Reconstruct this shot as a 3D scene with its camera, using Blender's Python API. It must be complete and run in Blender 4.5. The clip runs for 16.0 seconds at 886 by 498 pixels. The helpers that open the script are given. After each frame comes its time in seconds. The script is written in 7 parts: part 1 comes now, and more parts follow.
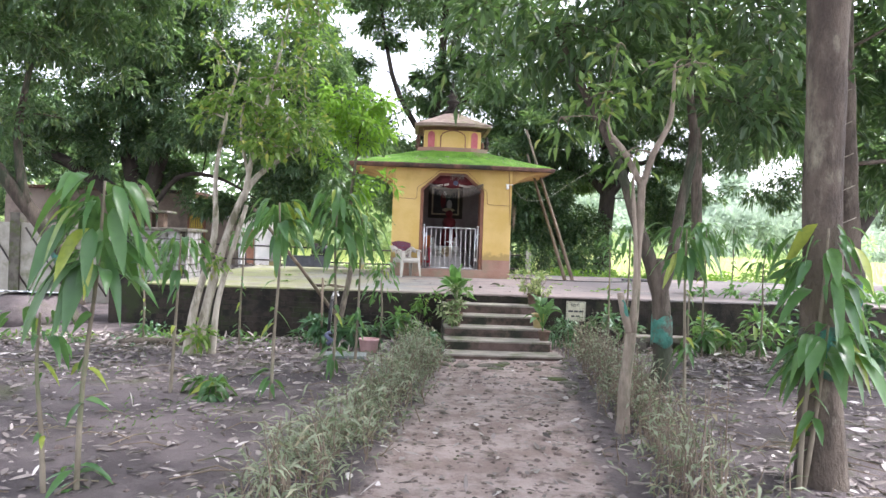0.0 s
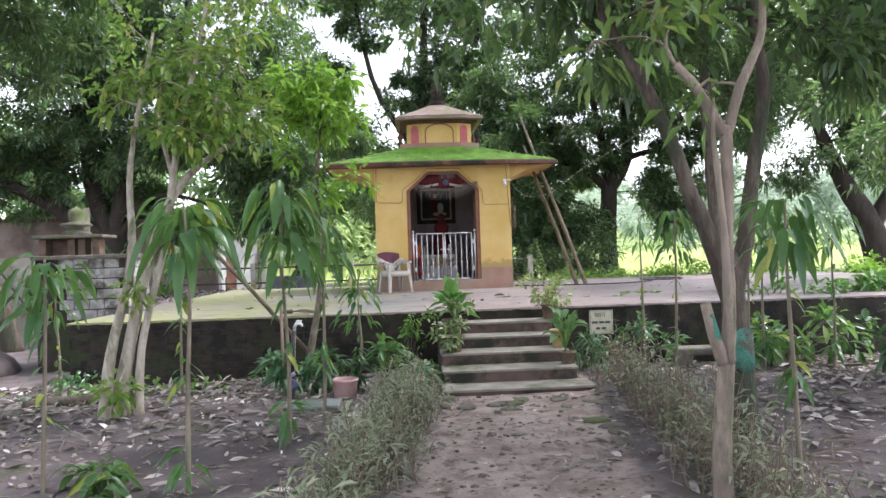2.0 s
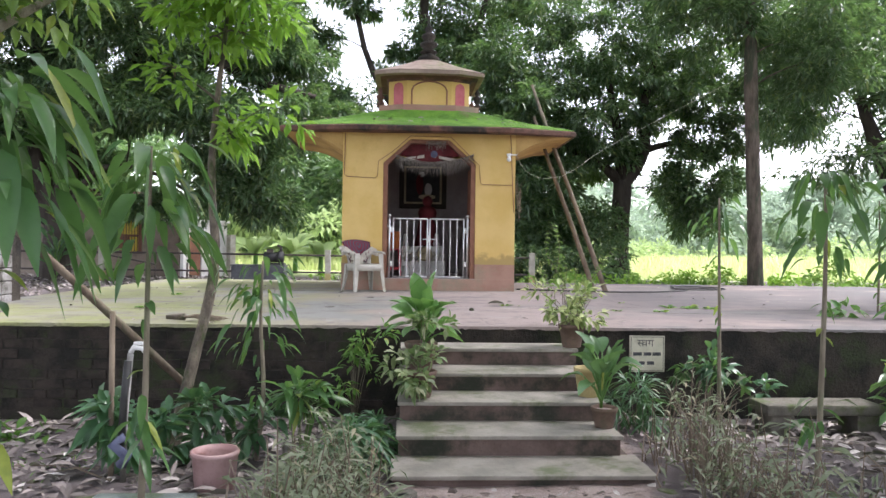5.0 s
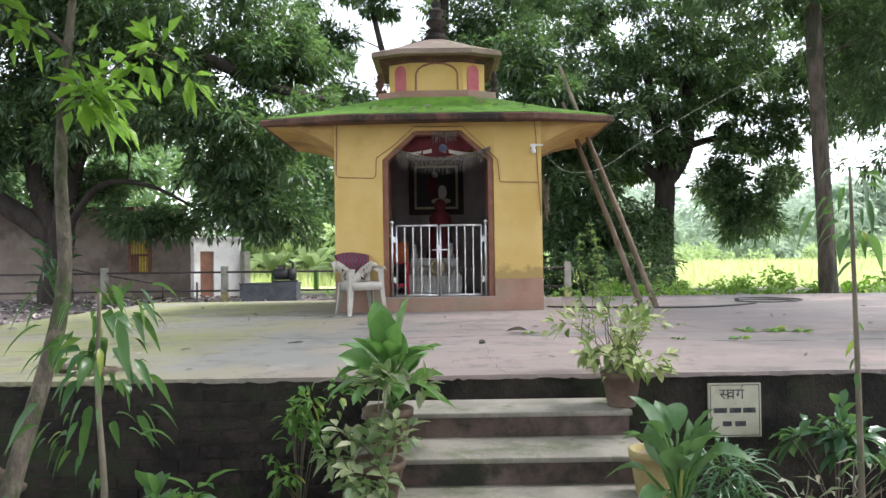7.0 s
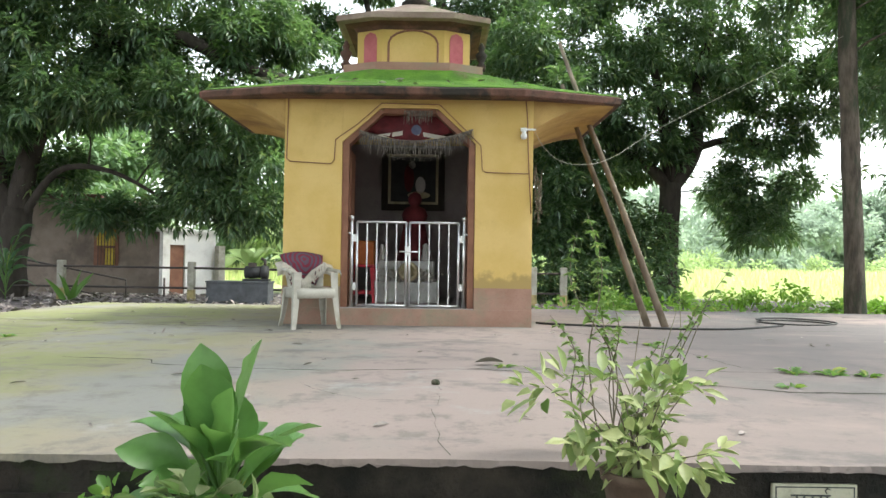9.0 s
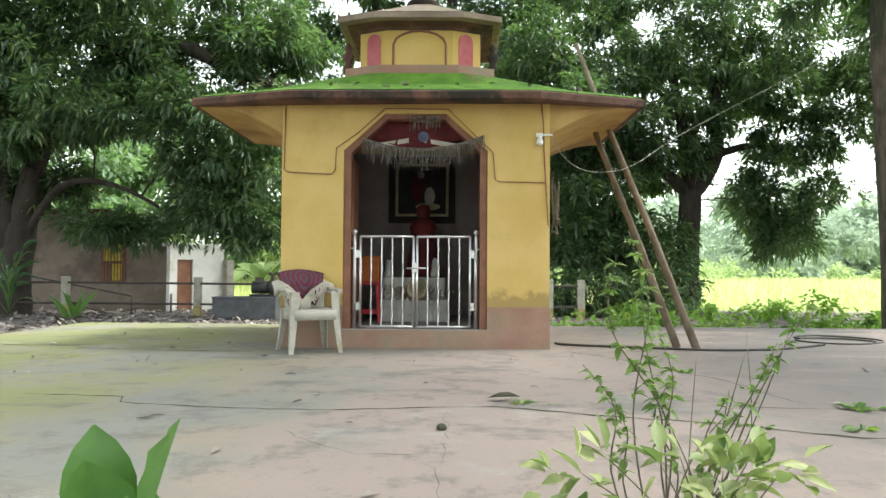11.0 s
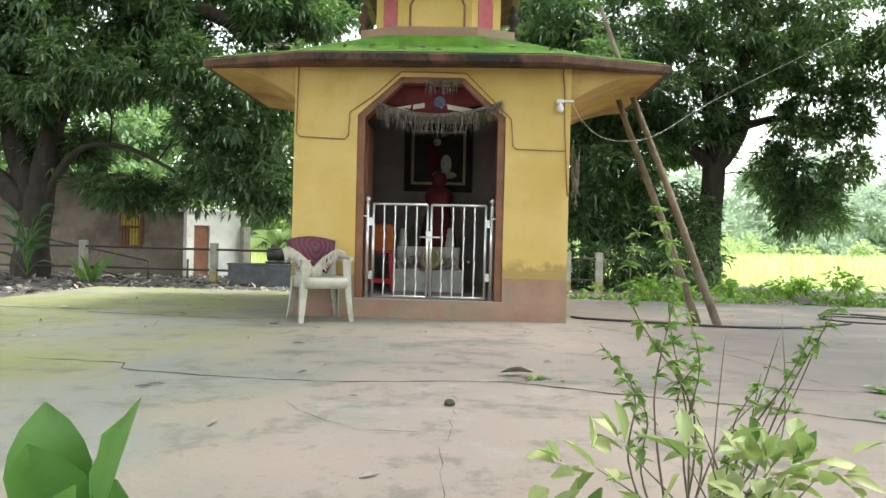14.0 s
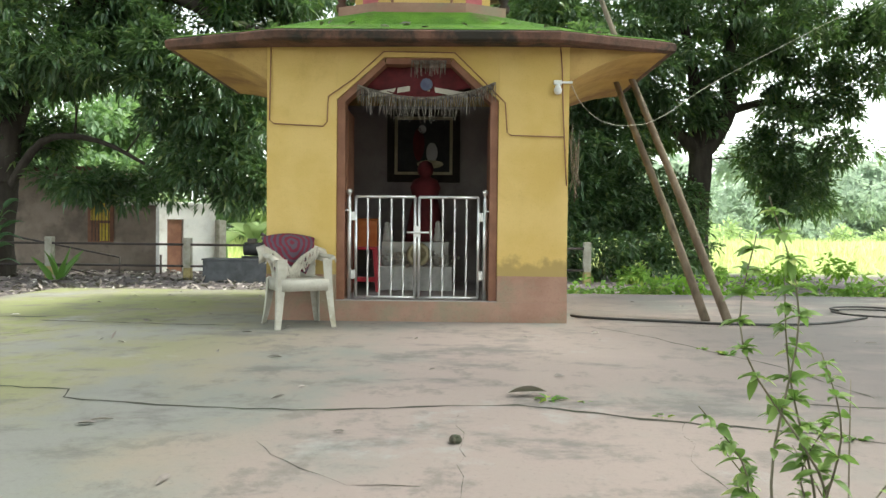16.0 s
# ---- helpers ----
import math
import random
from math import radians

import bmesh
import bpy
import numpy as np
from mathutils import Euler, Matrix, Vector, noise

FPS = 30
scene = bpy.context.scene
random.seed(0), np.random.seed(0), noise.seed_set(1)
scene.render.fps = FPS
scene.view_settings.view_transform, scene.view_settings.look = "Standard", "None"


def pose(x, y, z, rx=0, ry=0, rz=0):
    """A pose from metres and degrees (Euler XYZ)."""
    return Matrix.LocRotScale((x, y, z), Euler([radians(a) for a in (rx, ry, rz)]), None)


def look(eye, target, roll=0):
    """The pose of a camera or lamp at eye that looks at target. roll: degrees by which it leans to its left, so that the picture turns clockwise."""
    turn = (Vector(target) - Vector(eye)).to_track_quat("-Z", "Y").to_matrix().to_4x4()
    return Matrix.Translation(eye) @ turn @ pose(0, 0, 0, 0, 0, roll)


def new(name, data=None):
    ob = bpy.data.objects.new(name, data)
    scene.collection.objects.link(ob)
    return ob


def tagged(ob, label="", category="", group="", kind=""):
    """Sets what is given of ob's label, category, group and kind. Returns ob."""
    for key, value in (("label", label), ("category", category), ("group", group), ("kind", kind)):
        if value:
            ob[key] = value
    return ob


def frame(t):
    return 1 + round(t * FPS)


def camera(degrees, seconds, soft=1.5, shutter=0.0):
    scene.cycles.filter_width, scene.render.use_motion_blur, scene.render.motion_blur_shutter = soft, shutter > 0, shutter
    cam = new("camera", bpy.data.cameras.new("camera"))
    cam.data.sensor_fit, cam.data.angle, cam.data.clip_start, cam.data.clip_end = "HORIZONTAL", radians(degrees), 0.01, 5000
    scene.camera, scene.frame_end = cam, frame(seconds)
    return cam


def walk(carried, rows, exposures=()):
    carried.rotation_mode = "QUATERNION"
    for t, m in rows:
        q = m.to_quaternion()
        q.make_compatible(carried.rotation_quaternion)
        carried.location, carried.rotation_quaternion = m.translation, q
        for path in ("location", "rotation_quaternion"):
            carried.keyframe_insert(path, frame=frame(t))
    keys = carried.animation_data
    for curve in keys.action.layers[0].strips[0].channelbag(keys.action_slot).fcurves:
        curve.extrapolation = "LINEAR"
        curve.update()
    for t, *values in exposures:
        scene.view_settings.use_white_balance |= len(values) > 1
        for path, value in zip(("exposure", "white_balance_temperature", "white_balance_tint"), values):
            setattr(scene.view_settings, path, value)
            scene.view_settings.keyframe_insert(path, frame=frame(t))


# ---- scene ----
cam = camera(63.3, 16.0)
PATH = [
    (0, (-0.896, -15.976, 1.425), (-0.805, -13.978, 1.411), 2.1),
    (0.5, (-0.899, -15.454, 1.391), (-0.735, -13.461, 1.392), 0.2),
    (1, (-0.802, -15.0, 1.396), (-0.761, -13.004, 1.505), 2.3),
    (1.5, (-0.773, -14.472, 1.388), (-0.636, -12.477, 1.458), 0.8),
    (2, (-0.739, -14.008, 1.386), (-0.638, -12.01, 1.4), -1.8),
    (2.5, (-0.614, -13.54, 1.385), (-0.632, -11.54, 1.389), 1.5),
    (3, (-0.561, -13.086, 1.353), (-0.497, -11.087, 1.322), 1.1),
    (3.5, (-0.441, -12.615, 1.33), (-0.46, -10.618, 1.24), 2.9),
    (4, (-0.414, -12.088, 1.306), (-0.336, -10.089, 1.296), 1.7),
    (6.5, (-0.131, -9.597, 1.325), (-0.017, -7.6, 1.342), 0.5),
    (7, (0.023, -9.182, 1.33), (0.029, -7.182, 1.364), -0.8),
    (7.5, (0.188, -8.766, 1.368), (0.12, -6.767, 1.347), 1.2),
    (8, (0.249, -8.375, 1.356), (0.253, -6.375, 1.364), 0.5),
    (8.5, (0.401, -7.946, 1.362), (0.245, -5.952, 1.397), 2.4),
    (9, (0.34, -7.651, 1.377), (0.35, -5.651, 1.412), 0.9),
    (11.5, (0.424, -7.001, 1.446), (0.381, -5.002, 1.513), 0.4),
    (12, (0.463, -6.948, 1.429), (0.405, -4.95, 1.47), 0.7),
    (12.5, (0.455, -6.934, 1.424), (0.376, -4.937, 1.475), 1.3),
    (13, (0.41, -6.915, 1.44), (0.409, -4.916, 1.491), 0.6),
    (13.5, (0.386, -6.907, 1.452), (0.354, -4.907, 1.5), 0.4),
    (14, (0.413, -6.889, 1.433), (0.334, -4.89, 1.414), 1.4),
    (14.5, (0.421, -6.847, 1.435), (0.314, -4.851, 1.383), 1.6),
    (15, (0.371, -6.696, 1.441), (0.287, -4.698, 1.447), 2.7),
    (15.5, (0.294, -6.556, 1.479), (0.267, -4.556, 1.522), 1.1),
    (16, (0.307, -6.328, 1.489), (0.284, -4.329, 1.44), 0.6),
]
EXPOSURE, SKY, SUN = 1.9, 0.22, 1.5
GRADE = [(0.0, 0.28, 6150), (0.5, 0.13, 6150), (1.0, 0.24, 6150), (2.0, -0.01, 6150), (2.5, 0.2, 6150), (3.0, 0.24, 6150), (3.5, 0.1, 6200), (4.0, 0.02, 6200), (6.5, -0.14, 6200), (7.0, -0.14, 6200), (7.5, 0.12, 6250), (8.0, 0.14, 6300), (8.5, 0.22, 6400), (9.0, 0.02, 6450), (12.5, 0.0, 6700), (13.0, 0.0, 6700), (13.5, -0.12, 6700), (14.0, 0.08, 6700), (14.5, 0.10, 6700), (15.5, 0.09, 6700), (16.0, -0.02, 6700)]
walk(cam, [(t, look(eye, target, roll)) for t, eye, target, roll in PATH], [(t, EXPOSURE + e, k, 18 if t < 7 else 13 if t < 8.2 else 5 if t < 10 else 0) for t, e, k in GRADE])

# ---- world and light ----
world = bpy.data.worlds.new("sky")
scene.world = world
world.use_nodes = True
wn = world.node_tree
sky = wn.nodes.new("ShaderNodeTexSky")
sky.sky_type, sky.sun_disc = "NISHITA", False
sky.sun_elevation, sky.sun_rotation = radians(60), radians(80)
sky.air_density, sky.dust_density, sky.ozone_density = 1.0, 2.0, 1.0
wn.nodes["Background"].inputs["Strength"].default_value = SKY
# an overcast sky: most of the blue is washed out by cloud
grey = wn.nodes.new("ShaderNodeRGBToBW")
wn.links.new(sky.outputs[0], grey.inputs[0])
cloud = wn.nodes.new("ShaderNodeMix")
cloud.data_type = "RGBA"
cloud.inputs[0].default_value = 0.82
wn.links.new(sky.outputs[0], cloud.inputs[6])
wn.links.new(grey.outputs[0], cloud.inputs[7])
wn.links.new(cloud.outputs[2], wn.nodes["Background"].inputs["Color"])
sun = new("sun", bpy.data.lights.new("sun", "SUN"))
sun.data.energy, sun.data.angle, sun.data.color = SUN, radians(10), (1.0, 0.96, 0.89)
sun.matrix_world = look((12.0, 2.0, 21.0), (0, 0, 0))


# ---- materials ----
def shader(name, rough=0.8, metal=0.0):
    m = bpy.data.materials.new(name)
    m.use_nodes = True
    b = m.node_tree.nodes["Principled BSDF"]
    b.inputs["Roughness"].default_value, b.inputs["Metallic"].default_value = rough, metal
    return m, m.node_tree, b


def noise_node(nt, scale, detail=5.0, rough=0.6, squash=(1, 1, 1), local=False):
    n = nt.nodes.new("ShaderNodeTexNoise")
    n.inputs["Scale"].default_value, n.inputs["Detail"].default_value, n.inputs["Roughness"].default_value = scale, detail, rough
    src = nt.nodes.new("ShaderNodeTexCoord") if local else nt.nodes.new("ShaderNodeNewGeometry")
    mp = nt.nodes.new("ShaderNodeMapping")
    mp.inputs["Scale"].default_value = squash
    nt.links.new(src.outputs["Object" if local else "Position"], mp.inputs["Vector"])
    nt.links.new(mp.outputs[0], n.inputs["Vector"])
    return n.outputs[0]


def ramp(nt, src, lo, hi, a=0.0, b=1.0):
    r = nt.nodes.new("ShaderNodeMapRange")
    r.interpolation_type = "SMOOTHSTEP"
    for k, v in zip(("From Min", "From Max", "To Min", "To Max"), (lo, hi, a, b)):
        r.inputs[k].default_value = v
    nt.links.new(src, r.inputs["Value"])
    return r.outputs[0]


def mix(nt, fac, a, b, mode="MIX"):
    x = nt.nodes.new("ShaderNodeMix")
    x.data_type, x.blend_type = "RGBA", mode
    for sock, v in ((x.inputs[0], fac), (x.inputs[6], a), (x.inputs[7], b)):
        if isinstance(v, (int, float)):
            sock.default_value = v
        elif isinstance(v, tuple):
            sock.default_value = (*v, 1)
        else:
            nt.links.new(v, sock)
    return x.outputs[2]


def bump(nt, b, src, strength=0.4, dist=0.01):
    n = nt.nodes.new("ShaderNodeBump")
    n.inputs["Strength"].default_value, n.inputs["Distance"].default_value = strength, dist
    nt.links.new(src, n.inputs["Height"])
    nt.links.new(n.outputs[0], b.inputs["Normal"])


def surface(name, c1, c2, stain=None, scale=3.0, fine=60.0, rough=0.85, metal=0.0, relief=0.4, dist=0.006, squash=(1, 1, 1), lo=0.5, hi=0.68, local=False):
    """A worn surface: two colours at a coarse scale, stains with a shape of their own, and fine grain."""
    m, nt, b = shader(name, rough, metal)
    coarse, grain = noise_node(nt, scale, squash=squash, local=local), noise_node(nt, fine, 4, 0.7, squash, local)
    col = mix(nt, ramp(nt, coarse, 0.35, 0.65), c1, c2)
    if stain:
        col = mix(nt, ramp(nt, noise_node(nt, scale * 0.45, 8, 0.68, squash, local), lo, hi), col, stain)
    dark = tuple(v * 0.62 for v in c1)
    col = mix(nt, ramp(nt, grain, 0.52, 0.75, 0.0, 0.55), col, dark)
    nt.links.new(col, b.inputs["Base Color"])
    bump(nt, b, grain, relief, dist)
    return m


def leaf_mat(name, c1, c2, c3=None, rough=0.42, through_light=0.35, lit=(0.22, 0.40, 0.08)):
    """Leaves that differ one from another and let some light through."""
    m, nt, b = shader(name, rough)
    g = nt.nodes.new("ShaderNodeNewGeometry")
    col = mix(nt, g.outputs["Random Per Island"], c1, c2)
    if c3:
        r = ramp(nt, g.outputs["Random Per Island"], 0.86, 0.97)
        col = mix(nt, r, col, c3)
    col = mix(nt, ramp(nt, noise_node(nt, 25), 0.4, 0.75, 0.0, 0.35), col, tuple(v * 0.55 for v in c1))
    nt.links.new(col, b.inputs["Base Color"])
    t = nt.nodes.new("ShaderNodeBsdfTranslucent")
    nt.links.new(mix(nt, 0.6, col, lit, "MIX"), t.inputs["Color"])
    mx = nt.nodes.new("ShaderNodeMixShader")
    mx.inputs[0].default_value = through_light
    nt.links.new(b.outputs[0], mx.inputs[1])
    nt.links.new(t.outputs[0], mx.inputs[2])
    nt.links.new(mx.outputs[0], nt.nodes["Material Output"].inputs["Surface"])
    return m


M_YELLOW = surface("yellow_limewash", (0.60, 0.415, 0.13), (0.675, 0.485, 0.185), (0.52, 0.355, 0.115), 1.6, 90, 0.9, relief=0.25, dist=0.003, lo=0.56, hi=0.72)


def damp_stain(m):
    """Greenish-brown dampness that has crept up the foot of the wall in uneven tongues."""
    nt = m.node_tree
    p = nt.nodes["Principled BSDF"]
    old = p.inputs["Base Color"].links[0].from_socket
    g, sep, add = nt.nodes.new("ShaderNodeNewGeometry"), nt.nodes.new("ShaderNodeSeparateXYZ"), nt.nodes.new("ShaderNodeMath")
    nt.links.new(g.outputs["Position"], sep.inputs[0])
    add.operation = "MULTIPLY_ADD"
    nt.links.new(noise_node(nt, 3.0, 7, 0.65), add.inputs[0])
    add.inputs[1].default_value = -0.7
    nt.links.new(sep.outputs[2], add.inputs[2])
    low = ramp(nt, add.outputs[0], 0.82, 0.92, 0.75, 0.0)
    nt.links.new(mix(nt, low, old, (0.30, 0.22, 0.085)), p.inputs["Base Color"])


damp_stain(M_YELLOW)
# Darker, browner copy of the yellow wash: shade under the eaves put into colour.
M_SOFFIT = surface("shaded_ochre_soffit", (0.40, 0.255, 0.085), (0.50, 0.33, 0.12), (0.26, 0.15, 0.065), 2.4, 70, 0.92, relief=0.3, dist=0.003, lo=0.46, hi=0.64)
M_REDWASH = surface("red_oxide_wash", (0.31, 0.175, 0.13), (0.38, 0.23, 0.175), (0.27, 0.225, 0.16), 3, 80, 0.9, relief=0.3, dist=0.003, lo=0.44, hi=0.62)
M_PINK = surface("pink_paint", (0.42, 0.10, 0.12), (0.52, 0.16, 0.17), None, 4, 70, 0.85)
M_BROWN = surface("brown_paint", (0.20, 0.085, 0.05), (0.26, 0.12, 0.07), None, 5, 60, 0.6)
M_MOSS = surface("moss_roof", (0.075, 0.19, 0.014), (0.15, 0.32, 0.028), (0.15, 0.15, 0.06), 3.2, 60, 0.95, relief=1.0, dist=0.03, lo=0.52, hi=0.68)
M_FASCIA = surface("weathered_red_fascia", (0.095, 0.05, 0.036), (0.17, 0.085, 0.06), (0.03, 0.026, 0.02), 4, 40, 0.92, relief=0.8, dist=0.012, lo=0.48, hi=0.62)
M_OLDROOF = surface("lichened_roof", (0.23, 0.17, 0.135), (0.32, 0.25, 0.20), (0.17, 0.17, 0.075), 4, 50, 0.95, relief=0.6)
M_INNER = surface("grey_plaster", (0.33, 0.29, 0.28), (0.40, 0.36, 0.345), (0.25, 0.21, 0.20), 2, 70, 0.9)
M_STEEL = surface("stainless_steel", (0.62, 0.62, 0.62), (0.72, 0.72, 0.72), None, 6, 120, 0.28, 0.9, relief=0.05, dist=0.001)
M_PLASTIC = surface("dirty_white_plastic", (0.35, 0.33, 0.28), (0.45, 0.43, 0.38), (0.26, 0.225, 0.15), 5, 60, 0.5, relief=0.08, dist=0.001, local=True)
M_DARKBRICK = surface("blackened_brick", (0.013, 0.011, 0.009), (0.045, 0.034, 0.027), (0.028, 0.035, 0.015), 6, 40, 0.95, relief=1.0, dist=0.012, lo=0.5, hi=0.62)
M_SOOT = surface("dark_mossy_masonry", (0.013, 0.012, 0.010), (0.050, 0.040, 0.031), (0.032, 0.043, 0.016), 3.5, 30, 0.95, relief=1.0, dist=0.02, lo=0.52, hi=0.64)
M_STEPTOP = surface("worn_cement", (0.20, 0.185, 0.155), (0.29, 0.265, 0.225), (0.10, 0.115, 0.055), 4, 60, 0.9, relief=0.5, lo=0.5, hi=0.64)
M_RISER = surface("stained_red_cement", (0.092, 0.062, 0.052), (0.15, 0.105, 0.088), (0.022, 0.026, 0.016), 4, 50, 0.92, relief=0.5, lo=0.44, hi=0.6)
M_BARK = surface("grey_brown_bark", (0.062, 0.048, 0.037), (0.14, 0.114, 0.088), (0.045, 0.055, 0.032), 9, 38, 0.95, relief=1.0, dist=0.03, squash=(1, 1, 0.25), lo=0.47, hi=0.62)
M_PALEBARK = surface("pale_bark", (0.32, 0.285, 0.225), (0.50, 0.455, 0.37), (0.15, 0.14, 0.09), 12, 55, 0.95, relief=1.0, dist=0.015, squash=(1, 1, 0.4), lo=0.5, hi=0.64)
M_TANBARK = surface("tan_bark", (0.185, 0.15, 0.115), (0.30, 0.25, 0.195), (0.12, 0.115, 0.075), 9, 50, 0.95, relief=1.0, dist=0.012, squash=(1, 1, 0.35), lo=0.5, hi=0.64)
M_TRUNK = surface("lichened_bark", (0.065, 0.05, 0.039), (0.135, 0.108, 0.082), (0.27, 0.245, 0.18), 6, 34, 0.95, relief=1.0, dist=0.03, squash=(1, 1, 0.45), lo=0.54, hi=0.7)
M_DARKBARK = surface("dark_bark", (0.035, 0.028, 0.022), (0.06, 0.05, 0.04), None, 5, 30, 0.95, relief=1.0, dist=0.03, squash=(1, 1, 0.3))
M_STEM = surface("sapling_stem", (0.15, 0.125, 0.09), (0.22, 0.19, 0.14), (0.12, 0.14, 0.07), 12, 60, 0.9, relief=0.5, squash=(1, 1, 0.4))
M_LIMEBARK = surface("knotted_bark", (0.085, 0.07, 0.055), (0.19, 0.16, 0.12), (0.06, 0.075, 0.03), 14, 45, 0.95, relief=1.0, dist=0.02, squash=(1, 1, 0.5), lo=0.48, hi=0.6)
M_GREENBAND = surface("green_paint_band", (0.04, 0.16, 0.12), (0.07, 0.23, 0.175), (0.085, 0.08, 0.06), 9, 40, 0.9, relief=1.0, dist=0.018, lo=0.46, hi=0.6)
M_CONCRETE = surface("old_concrete", (0.34, 0.32, 0.27), (0.44, 0.42, 0.36), (0.20, 0.21, 0.13), 5, 60, 0.92, relief=0.5)
M_PIPE = surface("dark_painted_pipe", (0.05, 0.045, 0.045), (0.09, 0.07, 0.06), None, 8, 50, 0.6, 0.4)
M_MANGO = leaf_mat("mango_leaf", (0.033, 0.070, 0.038), (0.105, 0.172, 0.090), (0.18, 0.225, 0.08), 0.28, 0.36)
M_MANGOPALE = leaf_mat("pale_leaf", (0.085, 0.165, 0.045), (0.20, 0.29, 0.085), (0.36, 0.38, 0.10), 0.38, 0.4)
M_LIME = leaf_mat("lime_leaf", (0.16, 0.34, 0.02), (0.28, 0.48, 0.035), None, 0.4, 0.55)
M_ASHOKA = leaf_mat("ashoka_leaf", (0.042, 0.115, 0.042), (0.105, 0.215, 0.065), (0.34, 0.38, 0.06), 0.3, 0.38)
M_HOSTA = leaf_mat("broad_leaf", (0.060, 0.175, 0.035), (0.150, 0.30, 0.085), (0.30, 0.42, 0.26), 0.34, 0.34)
M_ARCHING = leaf_mat("arching_leaf", (0.065, 0.155, 0.055), (0.14, 0.25, 0.11), (0.26, 0.35, 0.17), 0.27, 0.3)
M_VARIEGATED = leaf_mat("cream_edged_leaf", (0.09, 0.15, 0.055), (0.33, 0.36, 0.19), (0.50, 0.50, 0.33), 0.4, 0.3)
M_CREAM = leaf_mat("pale_yellow_leaf", (0.22, 0.30, 0.10), (0.56, 0.57, 0.27), (0.11, 0.18, 0.05), 0.42, 0.3)
M_HEDGE = leaf_mat("dusty_hedge_leaf", (0.14, 0.165, 0.105), (0.27, 0.295, 0.20), (0.30, 0.25, 0.17), 0.6, 0.2)
M_WEED = leaf_mat("weed_leaf", (0.07, 0.17, 0.03), (0.13, 0.26, 0.05), (0.3, 0.34, 0.05), 0.45, 0.4)
M_BORDER = leaf_mat("border_leaf", (0.13, 0.26, 0.04), (0.26, 0.40, 0.08), (0.42, 0.48, 0.10), 0.45, 0.45)
M_SPRIG = leaf_mat("sprig_leaf", (0.14, 0.24, 0.06), (0.27, 0.38, 0.11), (0.44, 0.48, 0.16), 0.45, 0.4)
M_BLUE = leaf_mat("dark_glossy_leaf", (0.035, 0.10, 0.045), (0.07, 0.16, 0.075), None, 0.3, 0.25)
# Very pale blades: sun on the open field is put into their colour.
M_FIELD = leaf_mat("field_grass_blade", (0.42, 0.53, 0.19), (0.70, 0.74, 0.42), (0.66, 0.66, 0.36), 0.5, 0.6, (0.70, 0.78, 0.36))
M_GUAVA = leaf_mat("guava_leaf", (0.10, 0.20, 0.035), (0.25, 0.36, 0.07), (0.46, 0.46, 0.10), 0.36, 0.45)
M_LITTER = leaf_mat("fallen_leaf", (0.10, 0.08, 0.075), (0.36, 0.31, 0.29), (0.66, 0.61, 0.58), 0.6, 0.05)
# Paler leaf green: open-sky light on thicket and bananas is in the colour.
M_SUNLEAF = leaf_mat("sun_paled_leaf", (0.28, 0.40, 0.17), (0.46, 0.58, 0.28), (0.54, 0.60, 0.36), 0.5, 0.5, (0.50, 0.62, 0.28))
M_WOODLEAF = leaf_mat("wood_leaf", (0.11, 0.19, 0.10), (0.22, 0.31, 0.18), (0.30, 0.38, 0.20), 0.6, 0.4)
# Distance haze is put into this washed-out leaf colour.
M_HAZE = leaf_mat("haze_paled_leaf", (0.34, 0.44, 0.33), (0.46, 0.56, 0.44), None, 0.8, 0.4, (0.52, 0.62, 0.48))


